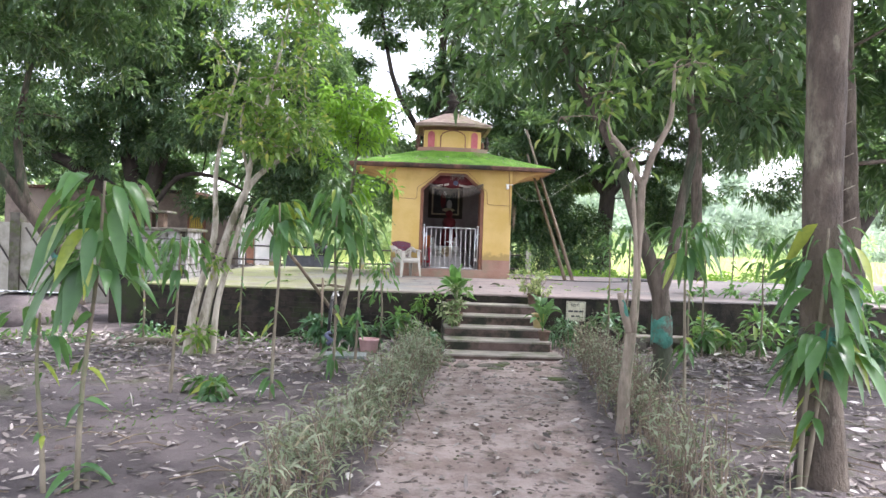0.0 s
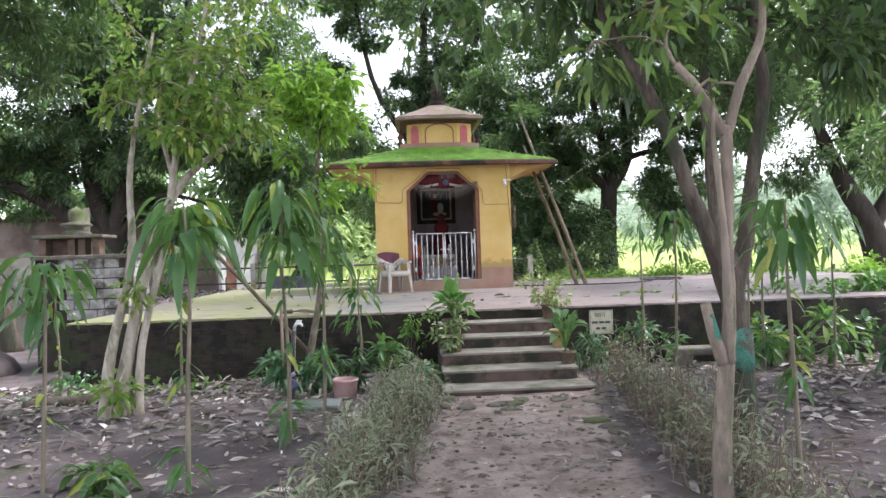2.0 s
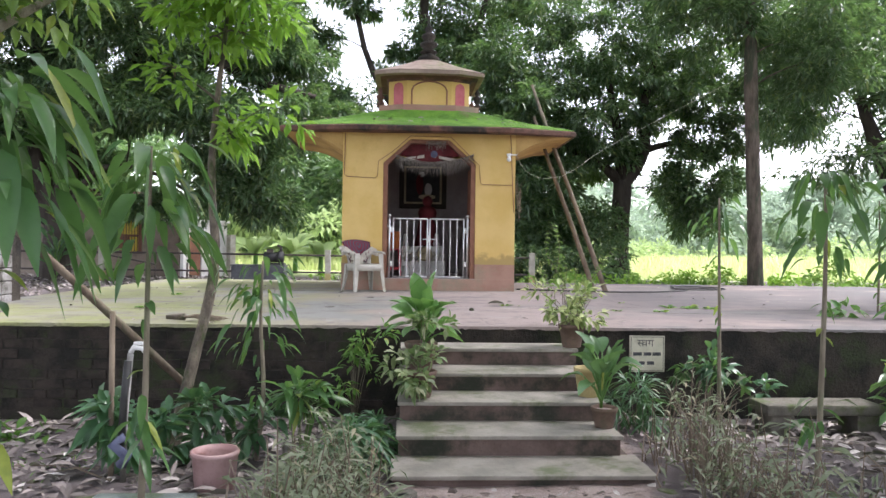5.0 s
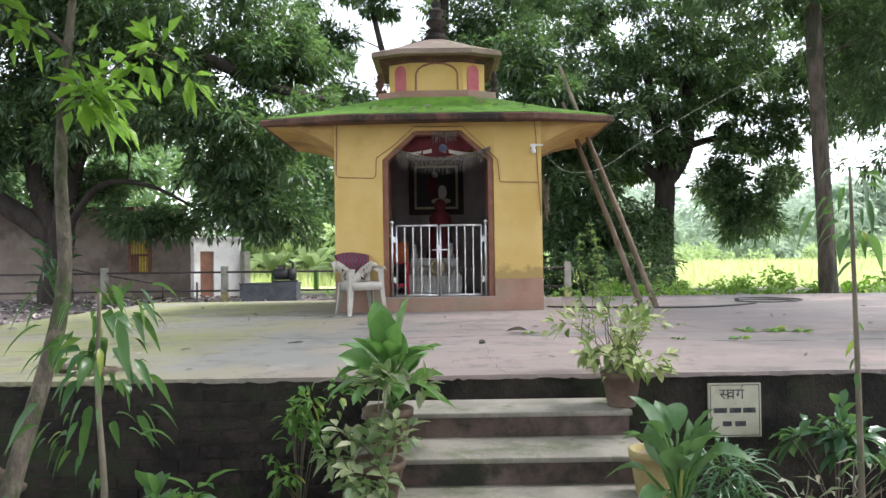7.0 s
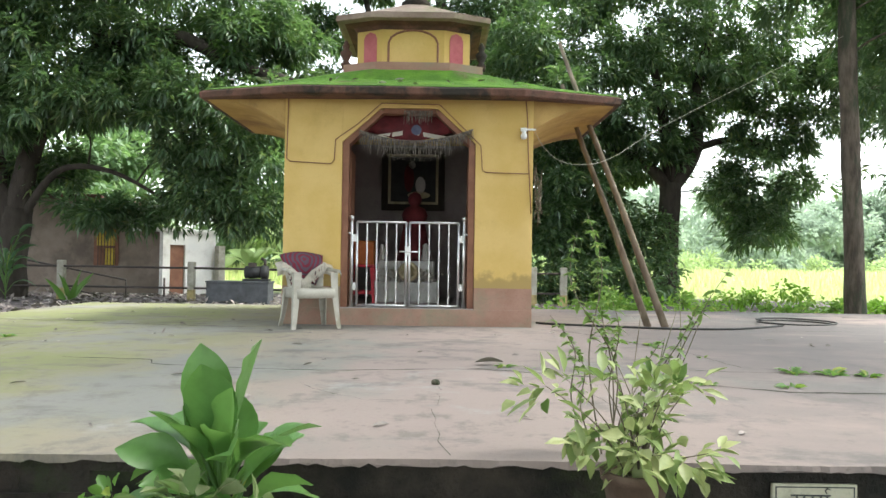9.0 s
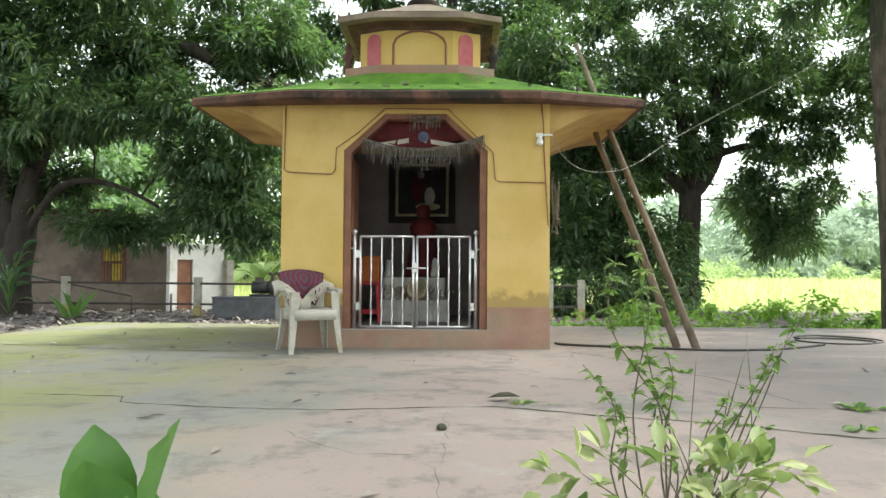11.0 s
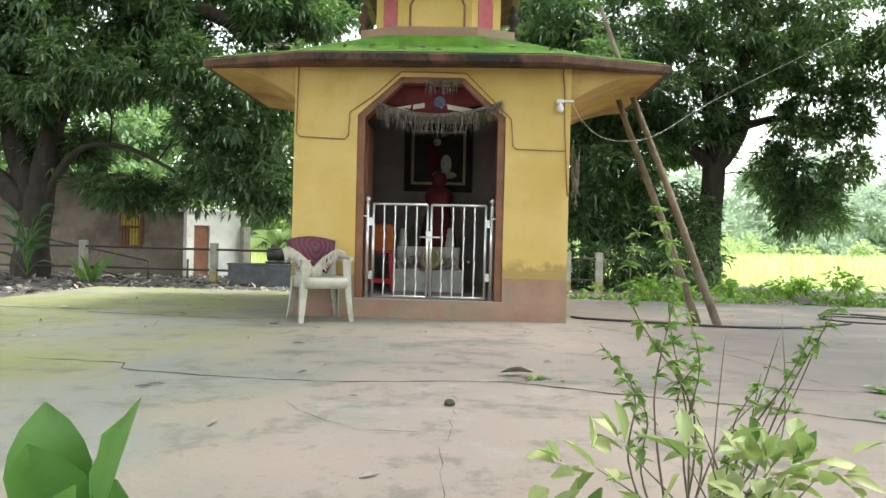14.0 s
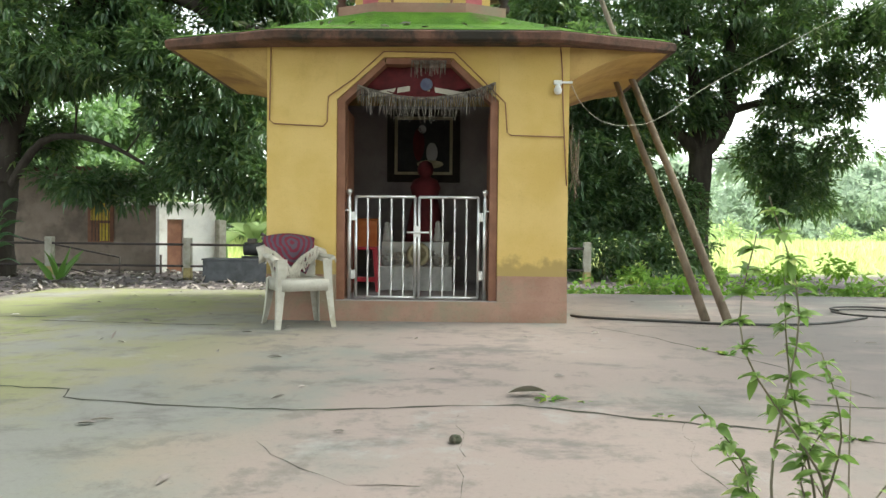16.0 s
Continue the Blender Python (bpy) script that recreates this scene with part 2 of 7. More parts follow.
def ground_mat():
    m, nt, b = shader("soil", 0.95)
    c, g = noise_node(nt, 1.3, 8, 0.65), noise_node(nt, 24, 8, 0.75)
    soil = mix(nt, ramp(nt, c, 0.38, 0.62), (0.072, 0.059, 0.060), (0.155, 0.128, 0.128))
    soil = mix(nt, ramp(nt, noise_node(nt, 0.8, 9, 0.7), 0.55, 0.66, 0, 0.7), soil, (0.075, 0.085, 0.032))
    path = mix(nt, ramp(nt, noise_node(nt, 2.6, 8, 0.7), 0.4, 0.6), (0.25, 0.19, 0.165), (0.40, 0.325, 0.295))
    path = mix(nt, ramp(nt, noise_node(nt, 9, 6, 0.7), 0.55, 0.63, 0, 0.8), path, (0.115, 0.085, 0.072))
    path = mix(nt, ramp(nt, noise_node(nt, 4.2, 8, 0.72), 0.58, 0.68, 0, 0.6), path, (0.10, 0.115, 0.05))
    # distance from the middle line of the trodden path
    sep = nt.nodes.new("ShaderNodeSeparateXYZ")
    nt.links.new(nt.nodes.new("ShaderNodeNewGeometry").outputs["Position"], sep.inputs[0])

    def calc(op, a, bb):
        n = nt.nodes.new("ShaderNodeMath")
        n.operation = op
        for k, v in enumerate((a, bb)):
            if isinstance(v, (int, float)):
                n.inputs[k].default_value = v
            else:
                nt.links.new(v, n.inputs[k])
        return n.outputs[0]

    mid = calc("ADD", calc("MULTIPLY", sep.outputs[1], 0.147), 1.33)
    off = calc("ABSOLUTE", calc("SUBTRACT", sep.outputs[0], mid), 0)
    off = calc("ADD", off, calc("MULTIPLY", calc("SUBTRACT", noise_node(nt, 3, 6, 0.7), 0.5), 0.5))
    near = calc("MULTIPLY", ramp(nt, off, 0.62, 0.82, 1.0, 0.0), ramp(nt, sep.outputs[1], -5.5, -5.0, 1.0, 0.0))
    col = mix(nt, near, soil, path)
    # field behind the shrine, its sunlight put into the pale colour
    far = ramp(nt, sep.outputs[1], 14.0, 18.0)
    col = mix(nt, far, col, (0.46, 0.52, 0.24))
    col = mix(nt, ramp(nt, g, 0.52, 0.74, 0, 0.5), col, (0.05, 0.038, 0.033))
    nt.links.new(col, b.inputs["Base Color"])
    bump(nt, b, g, 0.9, 0.03)
    return m


def slab_mat():
    m, nt, b = shader("stained_platform_cement", 0.9)
    b.inputs["Specular IOR Level"].default_value = 0.2
    base = mix(nt, ramp(nt, noise_node(nt, 0.55, 7, 0.62), 0.38, 0.54), (0.205, 0.203, 0.188), (0.292, 0.220, 0.236))
    # lichen has spread mostly over the side under the mango tree
    sep, lichen = nt.nodes.new("ShaderNodeSeparateXYZ"), nt.nodes.new("ShaderNodeMath")
    nt.links.new(nt.nodes.new("ShaderNodeNewGeometry").outputs["Position"], sep.inputs[0])
    lichen.operation = "MULTIPLY"
    nt.links.new(ramp(nt, noise_node(nt, 0.55, 8, 0.66), 0.36, 0.53, 0, 0.95), lichen.inputs[0])
    nt.links.new(ramp(nt, sep.outputs[0], -2.6, 0.0, 1.0, 0.25), lichen.inputs[1])
    base = mix(nt, lichen.outputs[0], base, (0.195, 0.212, 0.092))
    base = mix(nt, ramp(nt, noise_node(nt, 1.1, 10, 0.72, (1, 1.7, 1)), 0.53, 0.66, 0, 0.75), base, (0.125, 0.115, 0.112))
    base = mix(nt, ramp(nt, noise_node(nt, 3.4, 9, 0.74, (1.2, 1, 1)), 0.52, 0.64, 0, 0.6), base, (0.14, 0.125, 0.115))
    base = mix(nt, ramp(nt, noise_node(nt, 0.9, 8, 0.7), 0.60, 0.70, 0, 0.6), base, (0.30, 0.30, 0.29))
    # Darker grey patches, stronger towards the right side.
    grey_patches = nt.nodes.new("ShaderNodeMath")
    grey_patches.operation = "MULTIPLY"
    nt.links.new(ramp(nt, noise_node(nt, 0.8, 8, 0.66, (0.6, 1.2, 1)), 0.34, 0.56, 0, 0.8), grey_patches.inputs[0])
    nt.links.new(ramp(nt, sep.outputs[0], 0.8, 3.4, 0.12, 1.0), grey_patches.inputs[1])
    base = mix(nt, grey_patches.outputs[0], base, (0.122, 0.116, 0.118))
    base = mix(nt, ramp(nt, noise_node(nt, 45, 5, 0.7), 0.55, 0.75, 0, 0.45), base, (0.10, 0.09, 0.075))
    nt.links.new(base, b.inputs["Base Color"])
    bump(nt, b, noise_node(nt, 30, 6, 0.7), 0.35, 0.006)
    return m


M_SOIL, M_SLAB = ground_mat(), slab_mat()
M_CLOD = surface("dark_earth_clod", (0.085, 0.066, 0.057), (0.17, 0.13, 0.115), (0.07, 0.08, 0.035), 7, 60, 0.95, relief=0.8)


# ---- building helpers ----
def mesh_object(name, verts, faces, material, parent=None, label="", smooth=False):
    me = bpy.data.meshes.new(name)
    me.from_pydata([tuple(v) for v in verts], [], faces)
    me.materials.append(material)
    if smooth:
        me.polygons.foreach_set("use_smooth", [True] * len(me.polygons))
    ob = new(name, me)
    if parent:
        ob.parent = parent
    if label:
        ob["label"] = label
    return ob


def part(name, bm, material, parent, label="", smooth=False):
    me = bpy.data.meshes.new(name)
    bmesh.ops.recalc_face_normals(bm, faces=bm.faces)
    for f in bm.faces:
        f.smooth = smooth
    bm.to_mesh(me)
    bm.free()
    me.materials.append(material)
    ob = new(name, me)
    ob.parent = parent
    if label:
        ob["label"] = label
    return ob


def thing(name, x, y, z, label, category, group="", kind="", rz=0.0):
    ob = new(name)
    ob.empty_display_size = 0.1
    ob.matrix_world = pose(x, y, z, 0, 0, rz)
    return tagged(ob, label, category, group, kind)


def box(x0, x1, y0, y1, z0, z1, bevel=0.0, bm=None):
    bm = bm or bmesh.new()
    made = bmesh.ops.create_cube(bm, size=1.0, matrix=Matrix.Translation(((x0 + x1) / 2, (y0 + y1) / 2, (z0 + z1) / 2)) @ Matrix.Diagonal((x1 - x0, y1 - y0, z1 - z0, 1)))
    if bevel:
        edges = list({e for v in made["verts"] for e in v.link_edges})
        bmesh.ops.bevel(bm, geom=edges, offset=bevel, segments=2, affect="EDGES", profile=0.6)
    return bm


def prism(outline, y0, y1, bm=None):
    """An outline in x and z, pulled from y0 to y1."""
    bm = bm or bmesh.new()
    a, b = [bm.verts.new((x, y0, z)) for x, z in outline], [bm.verts.new((x, y1, z)) for x, z in outline]
    bm.faces.new(a)
    bm.faces.new(b[::-1])
    for k in range(len(a)):
        bm.faces.new((a[k - 1], a[k], b[k], b[k - 1]))
    return bm


def octagon(flat, z, cx=0.0, cy=0.0):
    r = flat / 2 / math.cos(math.pi / 8)
    return [(cx + r * math.cos(math.pi / 8 + k * math.pi / 4), cy + r * math.sin(math.pi / 8 + k * math.pi / 4), z) for k in range(8)]


def loft(rings, bm=None, caps=True):
    bm = bm or bmesh.new()
    rows = [[bm.verts.new(v) for v in ring] for ring in rings]
    for a, b in zip(rows, rows[1:]):
        for k in range(len(a)):
            bm.faces.new((a[k - 1], a[k], b[k], b[k - 1]))
    if caps:
        bm.faces.new(rows[0][::-1])
        bm.faces.new(rows[-1])
    return bm


def lathe(profile, n=20, x=0.0, y=0.0):
    """Radius and height pairs, turned about an upright line."""
    return loft([[(x + r * math.cos(a), y + r * math.sin(a), z) for a in (2 * math.pi * k / n for k in range(n))] for r, z in profile])


def tube(points, radii, n=8, verts=None, faces=None, wobble=0.0, rnd=random):
    """A tapering tube through the points, added to lists of vertices and faces."""
    verts, faces = ([] if verts is None else verts), ([] if faces is None else faces)
    pts = [Vector(p) for p in points]
    radii = [radii] * len(pts) if isinstance(radii, (int, float)) else radii
    start, side = len(verts), None
    for k, p in enumerate(pts):
        way = (pts[min(k + 1, len(pts) - 1)] - pts[max(k - 1, 0)]).normalized()
        side = (side or Vector((1, 0.13, 0.21))) - way * way.dot(side or Vector((1, 0.13, 0.21)))
        side.normalize()
        up = way.cross(side)
        for j in range(n):
            a = 2 * math.pi * j / n
            r = radii[k] * (1 + wobble * rnd.uniform(-1, 1))
            verts.append(p + side * (r * math.cos(a)) + up * (r * math.sin(a)))
    for k in range(len(pts) - 1):
        for j in range(n):
            a, b = start + k * n + j, start + k * n + (j + 1) % n
            faces.append((a, b, b + n, a + n))
    faces.append(tuple(range(start, start + n))[::-1])
    faces.append(tuple(range(len(verts) - n, len(verts))))
    return verts, faces


def smooth_line(points, steps=4):
    """A rounded line through the points."""
    p = [Vector(v) for v in points]
    out = []
    for k in range(len(p) - 1):
        a, b, c, d = p[max(k - 1, 0)], p[k], p[k + 1], p[min(k + 2, len(p) - 1)]
        for s in range(steps):
            t = s / steps
            out.append(0.5 * (2 * b + (c - a) * t + (2 * a - 5 * b + 4 * c - d) * t * t + (3 * b - a - 3 * c + d) * t**3))
    return out + [p[-1]]


def unit(v):
    return v / np.maximum(np.linalg.norm(v, axis=-1, keepdims=True), 1e-6)


def leaves(name, base, way, length, width, material, parent=None, droop=0.2, seg=1, fold=0.25, rng=None, belly=0.45, label=""):
    """Many leaves in one mesh: each starts at base, points along way, hangs by droop and is folded along its rib."""
    rng = rng or np.random.default_rng(1)
    base, way = np.asarray(base, float), unit(np.asarray(way, float))
    n = len(base)
    length, width = np.broadcast_to(length, n)[:, None], np.broadcast_to(width, n)[:, None]
    up = np.tile([0.0, 0.0, 1.0], (n, 1)) + rng.normal(0, 0.35, (n, 3))
    side = unit(np.cross(way, up))
    over = unit(np.cross(side, way))
    down = np.array([0, 0, -1.0])

    def rib(s):
        return base + way * length * s + down * (length * droop * s * s)

    if seg == 1:
        mid = rib(belly)
        lift = over * width * fold
        v = np.stack([base, mid + side * width / 2 + lift, rib(1.0), mid - side * width / 2 + lift], 1).reshape(-1, 3)
        tri = np.array([[0, 1, 2], [0, 2, 3]])
        f = (np.arange(n)[:, None, None] * 4 + tri).reshape(-1, 3)
    else:
        rows = []
        for k in range(seg + 1):
            s = k / seg
            w = width * 0.5 * max(0.04, math.sin(math.pi * min(1, s ** (math.log(0.5) / math.log(belly)))) ** 0.8)
            lift = over * w * fold * 2
            wave = over * width * 0.035 * rng.normal(0, 1, (n, 1)) * (0 < k < seg)
            rows += [rib(s) - side * w + lift + wave, rib(s), rib(s) + side * w + lift - wave]
        v = np.stack(rows, 1).reshape(-1, 3)
        m = 3 * (seg + 1)
        quad = np.array([[3 * k + j, 3 * k + j + 1, 3 * k + j + 4, 3 * k + j + 3] for k in range(seg) for j in (0, 1)])
        f = (np.arange(n)[:, None, None] * m + quad).reshape(-1, 4)
    me = bpy.data.meshes.new(name)
    me.vertices.add(len(v))
    me.vertices.foreach_set("co", v.astype(np.float32).ravel())
    me.loops.add(f.size)
    me.loops.foreach_set("vertex_index", f.astype(np.int32).ravel())
    me.polygons.add(len(f))
    me.polygons.foreach_set("loop_start", np.arange(0, f.size, f.shape[1], dtype=np.int32))
    me.materials.append(material)
    me.update(calc_edges=True)
    if seg > 1:
        me.polygons.foreach_set("use_smooth", [True] * len(f))
    ob = new(name, me)
    if parent:
        ob.parent = parent
    if label:
        ob["label"] = label
    return ob


def clumps(rng, blobs, each, spread):
    """Places and directions of leaves, in tufts that fill uneven ellipsoids (x, y, z, rx, ry, rz, tufts); also the tufts and the sprays that they gather in."""
    base, way, hearts, middles, owners, count = [], [], [], [], [], 0
    for x, y, z, rx, ry, rz, n in blobs:
        m = max(3, n // 3) if rx < 1.1 else max(6, n // 9)
        d = unit(rng.normal(0, 1, (m, 3)))
        r = rng.uniform(0.08, 1, (m, 1)) ** 0.45
        bulge = 1 + 0.25 * np.sin(d[:, :1] * 5 + x) + 0.2 * np.sin(d[:, 2:] * 6 + y)
        middle = np.array([x, y, z]) + d * r * bulge * np.array([rx, ry, rz])
        # tufts gather into hanging sprays with gaps between them
        who = rng.integers(0, m, n)
        stray = unit(rng.normal(0, 1, (n, 3))) * rng.uniform(0, 1, (n, 1)) ** 0.45
        wide = np.array([0.26 * rx, 0.26 * ry, 0.17 * rz]) if rx >= 1.1 else np.array([0.4 * rx, 0.4 * ry, 0.32 * rz])
        heart = middle[who] + stray * wide * rng.uniform(0.5, 1.5, m)[who][:, None]
        heart[:, 2] -= 0.5 * wide[0] * (stray[:, 0] ** 2 + stray[:, 1] ** 2)
        out = unit(rng.normal(0, 1, (n, each, 3)) + d[who][:, None] * 0.6 + stray[:, None] * 0.7 + np.array([0, 0, -0.1]))
        base.append((heart[:, None] + out * spread * rng.uniform(0.05, 1, (n, each, 1))).reshape(-1, 3))
        way.append((out + rng.normal(0, 0.25, out.shape)).reshape(-1, 3))
        hearts.append(heart)
        middles.append(middle)
        owners.append(who + count)
        count += m
    return np.concatenate(base), np.concatenate(way), np.concatenate(hearts), np.concatenate(middles), np.concatenate(owners)


def tree(name, x, y, z, label, stems, blobs, bark, leaf, size=(0.17, 0.045), each=12, spread=0.28, seed=1, twigs=60, droop=0.3, group="", sides=10, seg=1, dense=1.0):
    """Stems are lists of (points, radii) in world metres; boughs grow out from them to every spray of the crown, each from the nearest wood."""
    t = thing(name, x, y, z, label, "tree", group)
    rng, rnd = np.random.default_rng(seed), random.Random(seed)
    root, verts, faces, knots, thick = Vector((x, y, z)), [], [], [], []
    for points, radii in stems:
        line = smooth_line([Vector(p) - root for p in points], 5)
        rr = list(np.interp(np.linspace(0, 1, len(line)), np.linspace(0, 1, len(radii)), radii))
        tube(line, rr, sides, verts, faces, 0.07, rnd)
        knots += [tuple(p) for p in line[len(line) // 4 :]]
        thick += rr[len(line) // 4 :]
    base, way, hearts, middles, owners = clumps(rng, [(bx - x, by - y, bz - z, a, b, c, int(n * dense)) for bx, by, bz, a, b, c, n in blobs], each, spread)
    mesh_object("trunk", verts, faces, bark, t, smooth=True)
    verts, faces = [], []
    knots, thick = np.array(knots), np.array(thick)
    far = np.array([np.linalg.norm(knots - q, axis=1).min() for q in middles])
    for k in np.argsort(far):
        q = middles[k]
        reach = np.linalg.norm(knots - q, axis=1)
        j = int(np.argmin(reach * (1 + 0.35 * (knots[:, 2] > q[2])) - 2.0 * thick))
        p, h, L = Vector(knots[j]), Vector(q), float(reach[j])
        bend = Vector((rnd.uniform(-1, 1), rnd.uniform(-1, 1), rnd.uniform(0.1, 0.9))) * (0.15 * L)
        line = smooth_line([p, p.lerp(h, 0.35) + bend, p.lerp(h, 0.7) + bend * 0.6, h], 2)
        r0 = min(float(thick[j]) * 0.62, 0.010 + 0.016 * L)
        rr = list(np.linspace(r0, max(0.004, r0 * 0.3), len(line)))
        tube(line, rr, 5, verts, faces)
        knots, thick = np.concatenate([knots, [tuple(v) for v in line[2:]]]), np.concatenate([thick, rr[2:]])
    for k in rng.permutation(len(hearts))[: twigs * 3]:
        p, h = Vector(middles[owners[k]]), Vector(hearts[k])
        tube([p, p.lerp(h, 0.5) + Vector((0, 0, 0.12 * (h - p).length)), h], [0.008, 0.006, 0.003], 4, verts, faces)
    mesh_object("bough", verts, faces, bark, t, smooth=True)["kind"] = "stuff"
    n = len(base)
    leaves("crown", base, way, size[0] * rng.uniform(0.6, 1.25, n), size[1] * rng.uniform(0.7, 1.2, n), leaf, t, droop, seg, 0.3, rng)
    return t

# ---- ground and platform ----
P = 0.69


def rough_ground():
    xs = np.concatenate([-np.geomspace(1, 3000, 26)[::-1] * 1.0 - 8, np.linspace(-8.5, 8.5, 96), np.geomspace(1, 3000, 26) + 8])
    ys = np.concatenate([-np.geomspace(1, 3000, 18)[::-1] - 18, np.linspace(-18, -4, 90), np.geomspace(1, 3000, 32) - 4])
    rng = np.random.default_rng(3)
    v = []
    for y in ys:
        for x in xs:
            near = max(0.0, 1 - max(abs(x) - 8, 0) / 4) * max(0.0, 1 - max(abs(y + 11) - 8, 0) / 3)
            h = 0.05 * noise.noise(Vector((x * 0.9, y * 0.9, 0))) + 0.018 * noise.noise(Vector((x * 4, y * 4, 2)))
            off = abs(x - (1.33 + 0.147 * y))
            h += 0.035 * min(1.0, max(0.0, (off - 0.6) / 0.5))
            h -= 0.10 * min(1.0, max(0.0, (y + 7.2) / 1.8)) * (off > 0.9)
            v.append((x, y, h * near - 0.02 + 0.02 * near + 0.30 * min(1.0, max(0.0, (y - 2.2) / 3.5)) * (1.0 if y < 200 else 0.0)))
    n = len(xs)
    f = [(j * n + k, j * n + k + 1, (j + 1) * n + k + 1, (j + 1) * n + k) for j in range(len(ys) - 1) for k in range(n - 1)]
    return tagged(mesh_object("ground", v, f, M_SOIL, smooth=True), "dark bare soil with a trodden earth path", "ground", kind="structure")


rough_ground()

platform = thing("platform", 0, 0, 0, "raised cement platform with a dark mossy retaining wall", "platform", kind="structure")


def ragged_slab(x0, x1, y0, y1, z0, z1, cut):
    """A slab whose front edge is chipped and uneven."""
    rnd = random.Random(5)
    bm = bmesh.new()
    n = int((x1 - x0) / cut)
    front = [(x0 + (x1 - x0) * k / n, y0 + 0.012 * math.sin(1.7 * k * cut) * math.sin(5.1 * k * cut) + rnd.uniform(-0.004, 0.004)) for k in range(n + 1)]
    ring = front + [(x1, y1), (x0, y1)]
    lo, hi = [bm.verts.new((x, y, z0 + rnd.uniform(-0.008, 0.008))) for x, y in ring], [bm.verts.new((x, y + 0.006, z1)) for x, y in ring]
    bm.faces.new(hi)
    bm.faces.new(lo[::-1])
    for k in range(len(ring)):
        bm.faces.new((lo[k - 1], lo[k], hi[k], hi[k - 1]))
    return bm


part("platform_top", ragged_slab(-4.85, 9.0, -5.155, 3.1, 0.668, P, 0.03), M_SLAB, platform, "cracked stained cement floor")
part("retaining_wall", box(-4.83, 9.0, -5.13, 3.05, -0.4, 0.668), M_SOOT, platform, "dark mossy masonry wall")

# steps
steps = thing("stairs", 0.3, -5.17, 0, "five worn cement steps with stained red risers", "stairs", kind="structure")
rise = (P - 0.06) / 5
for k in range(5):
    y = -7.05 + k * 0.375
    z = 0.06 + k * rise
    x0, x1 = (-0.42, 1.06) if k == 0 else (-0.40 + 0.006 * k, 0.98 - 0.004 * k)
    part("riser", box(x0 - 0.3, x1 - 0.3, y + 0.02 + 5.17, 0.0, z - (0.2 if k else 0.35), z - 0.028), M_RISER, steps)
    part("tread", box(x0 - 0.315, x1 - 0.285, y + 5.17, min(y + 0.42, -5.19) + 5.17, z - 0.026, z, 0.008), M_STEPTOP, steps, "pale worn cement tread")

# ---- shrine ----
shrine = thing("shrine", 0, 0, P, "small yellow shrine with a mossy eight-sided roof", "shrine")
def shrine_part(name, bm, m, label="", smooth=False, parent=None):
    bmesh.ops.translate(bm, verts=bm.verts, vec=(0, 0, -P))
    return part(name, bm, m, parent or shrine, label, smooth)


W, D = 1.325, 2.65
shrine_part("plinth", box(-W - 0.004, W + 0.004, -0.006, D, P - 0.02, 0.868), M_REDWASH, "faded red plinth")
for s in (-1, 1):
    a, b = sorted((s * 0.712, s * W))
    shrine_part("red_dado", box(a - 0.003 * (s < 0), b + 0.003 * (s > 0), -0.004, 0.2, 0.869, 1.10), M_REDWASH, "faded red painted band")
    shrine_part("front_wall", box(a, b, 0, 0.2, 1.10, 3.13), M_YELLOW)
    a, b = sorted((s * (W - 0.2), s * W))
    shrine_part("side_wall", box(a, b, 0.201, D - 0.2, 0.869, 3.13), M_YELLOW)
shrine_part("front_wall", prism([(-0.711, 2.64), (-0.30, 3.01), (0.30, 3.01), (0.711, 2.64), (0.711, 3.13), (-0.711, 3.13)], 0, 0.2), M_YELLOW, "yellow wall over the arch")
shrine_part("back_wall", box(-W, W, D - 0.2, D, 0.869, 3.13), M_YELLOW)
shrine_part("inner_back_wall", box(-W + 0.2, W - 0.2, D - 0.24, D - 0.202, 0.869, 3.0), M_INNER, "grey plaster wall")
for s in (-1, 1):
    a, b = sorted((s * (W - 0.24), s * (W - 0.202)))
    shrine_part("inner_side_wall", box(a, b, 0.21, D - 0.25, 0.869, 3.0), M_INNER, "grey plaster wall")
shrine_part("inner_floor", box(-W + 0.2, W - 0.2, 0.0, D - 0.2, 0.84, 0.876), M_INNER)
# brown lining of the opening
for s in (-1, 1):
    shrine_part("door_jamb", box(*sorted((s * 0.64, s * 0.709)), 0.02, 0.19, 0.878, 2.62), M_BROWN)
    shrine_part("door_head", prism([(s * 0.709, 2.62), (s * 0.709, 2.638), (s * 0.30, 3.007), (s * 0.285, 2.955), (s * 0.64, 2.62)], 0.02, 0.19), M_BROWN)
shrine_part("door_head", box(-0.285, 0.285, 0.02, 0.19, 2.955, 3.007), M_BROWN)
for s in (-1, 1):
    leaf = shrine_part("open_door", box(*sorted((s * 0.655, s * 0.69)), 0.20, 0.74, 0.885, 2.60, 0.004), M_BROWN, "brown wooden door folded back inside")
    for z0, z1 in ((0.08, 0.78), (0.86, 1.62)):
        part("door_panel", box(*sorted((s * 0.645, s * 0.654)), 0.28, 0.66, z0 + 0.195, z1 + 0.195, 0.003), M_BROWN, leaf)
# coved fins under the eaves, and the roof
CY = 1.325


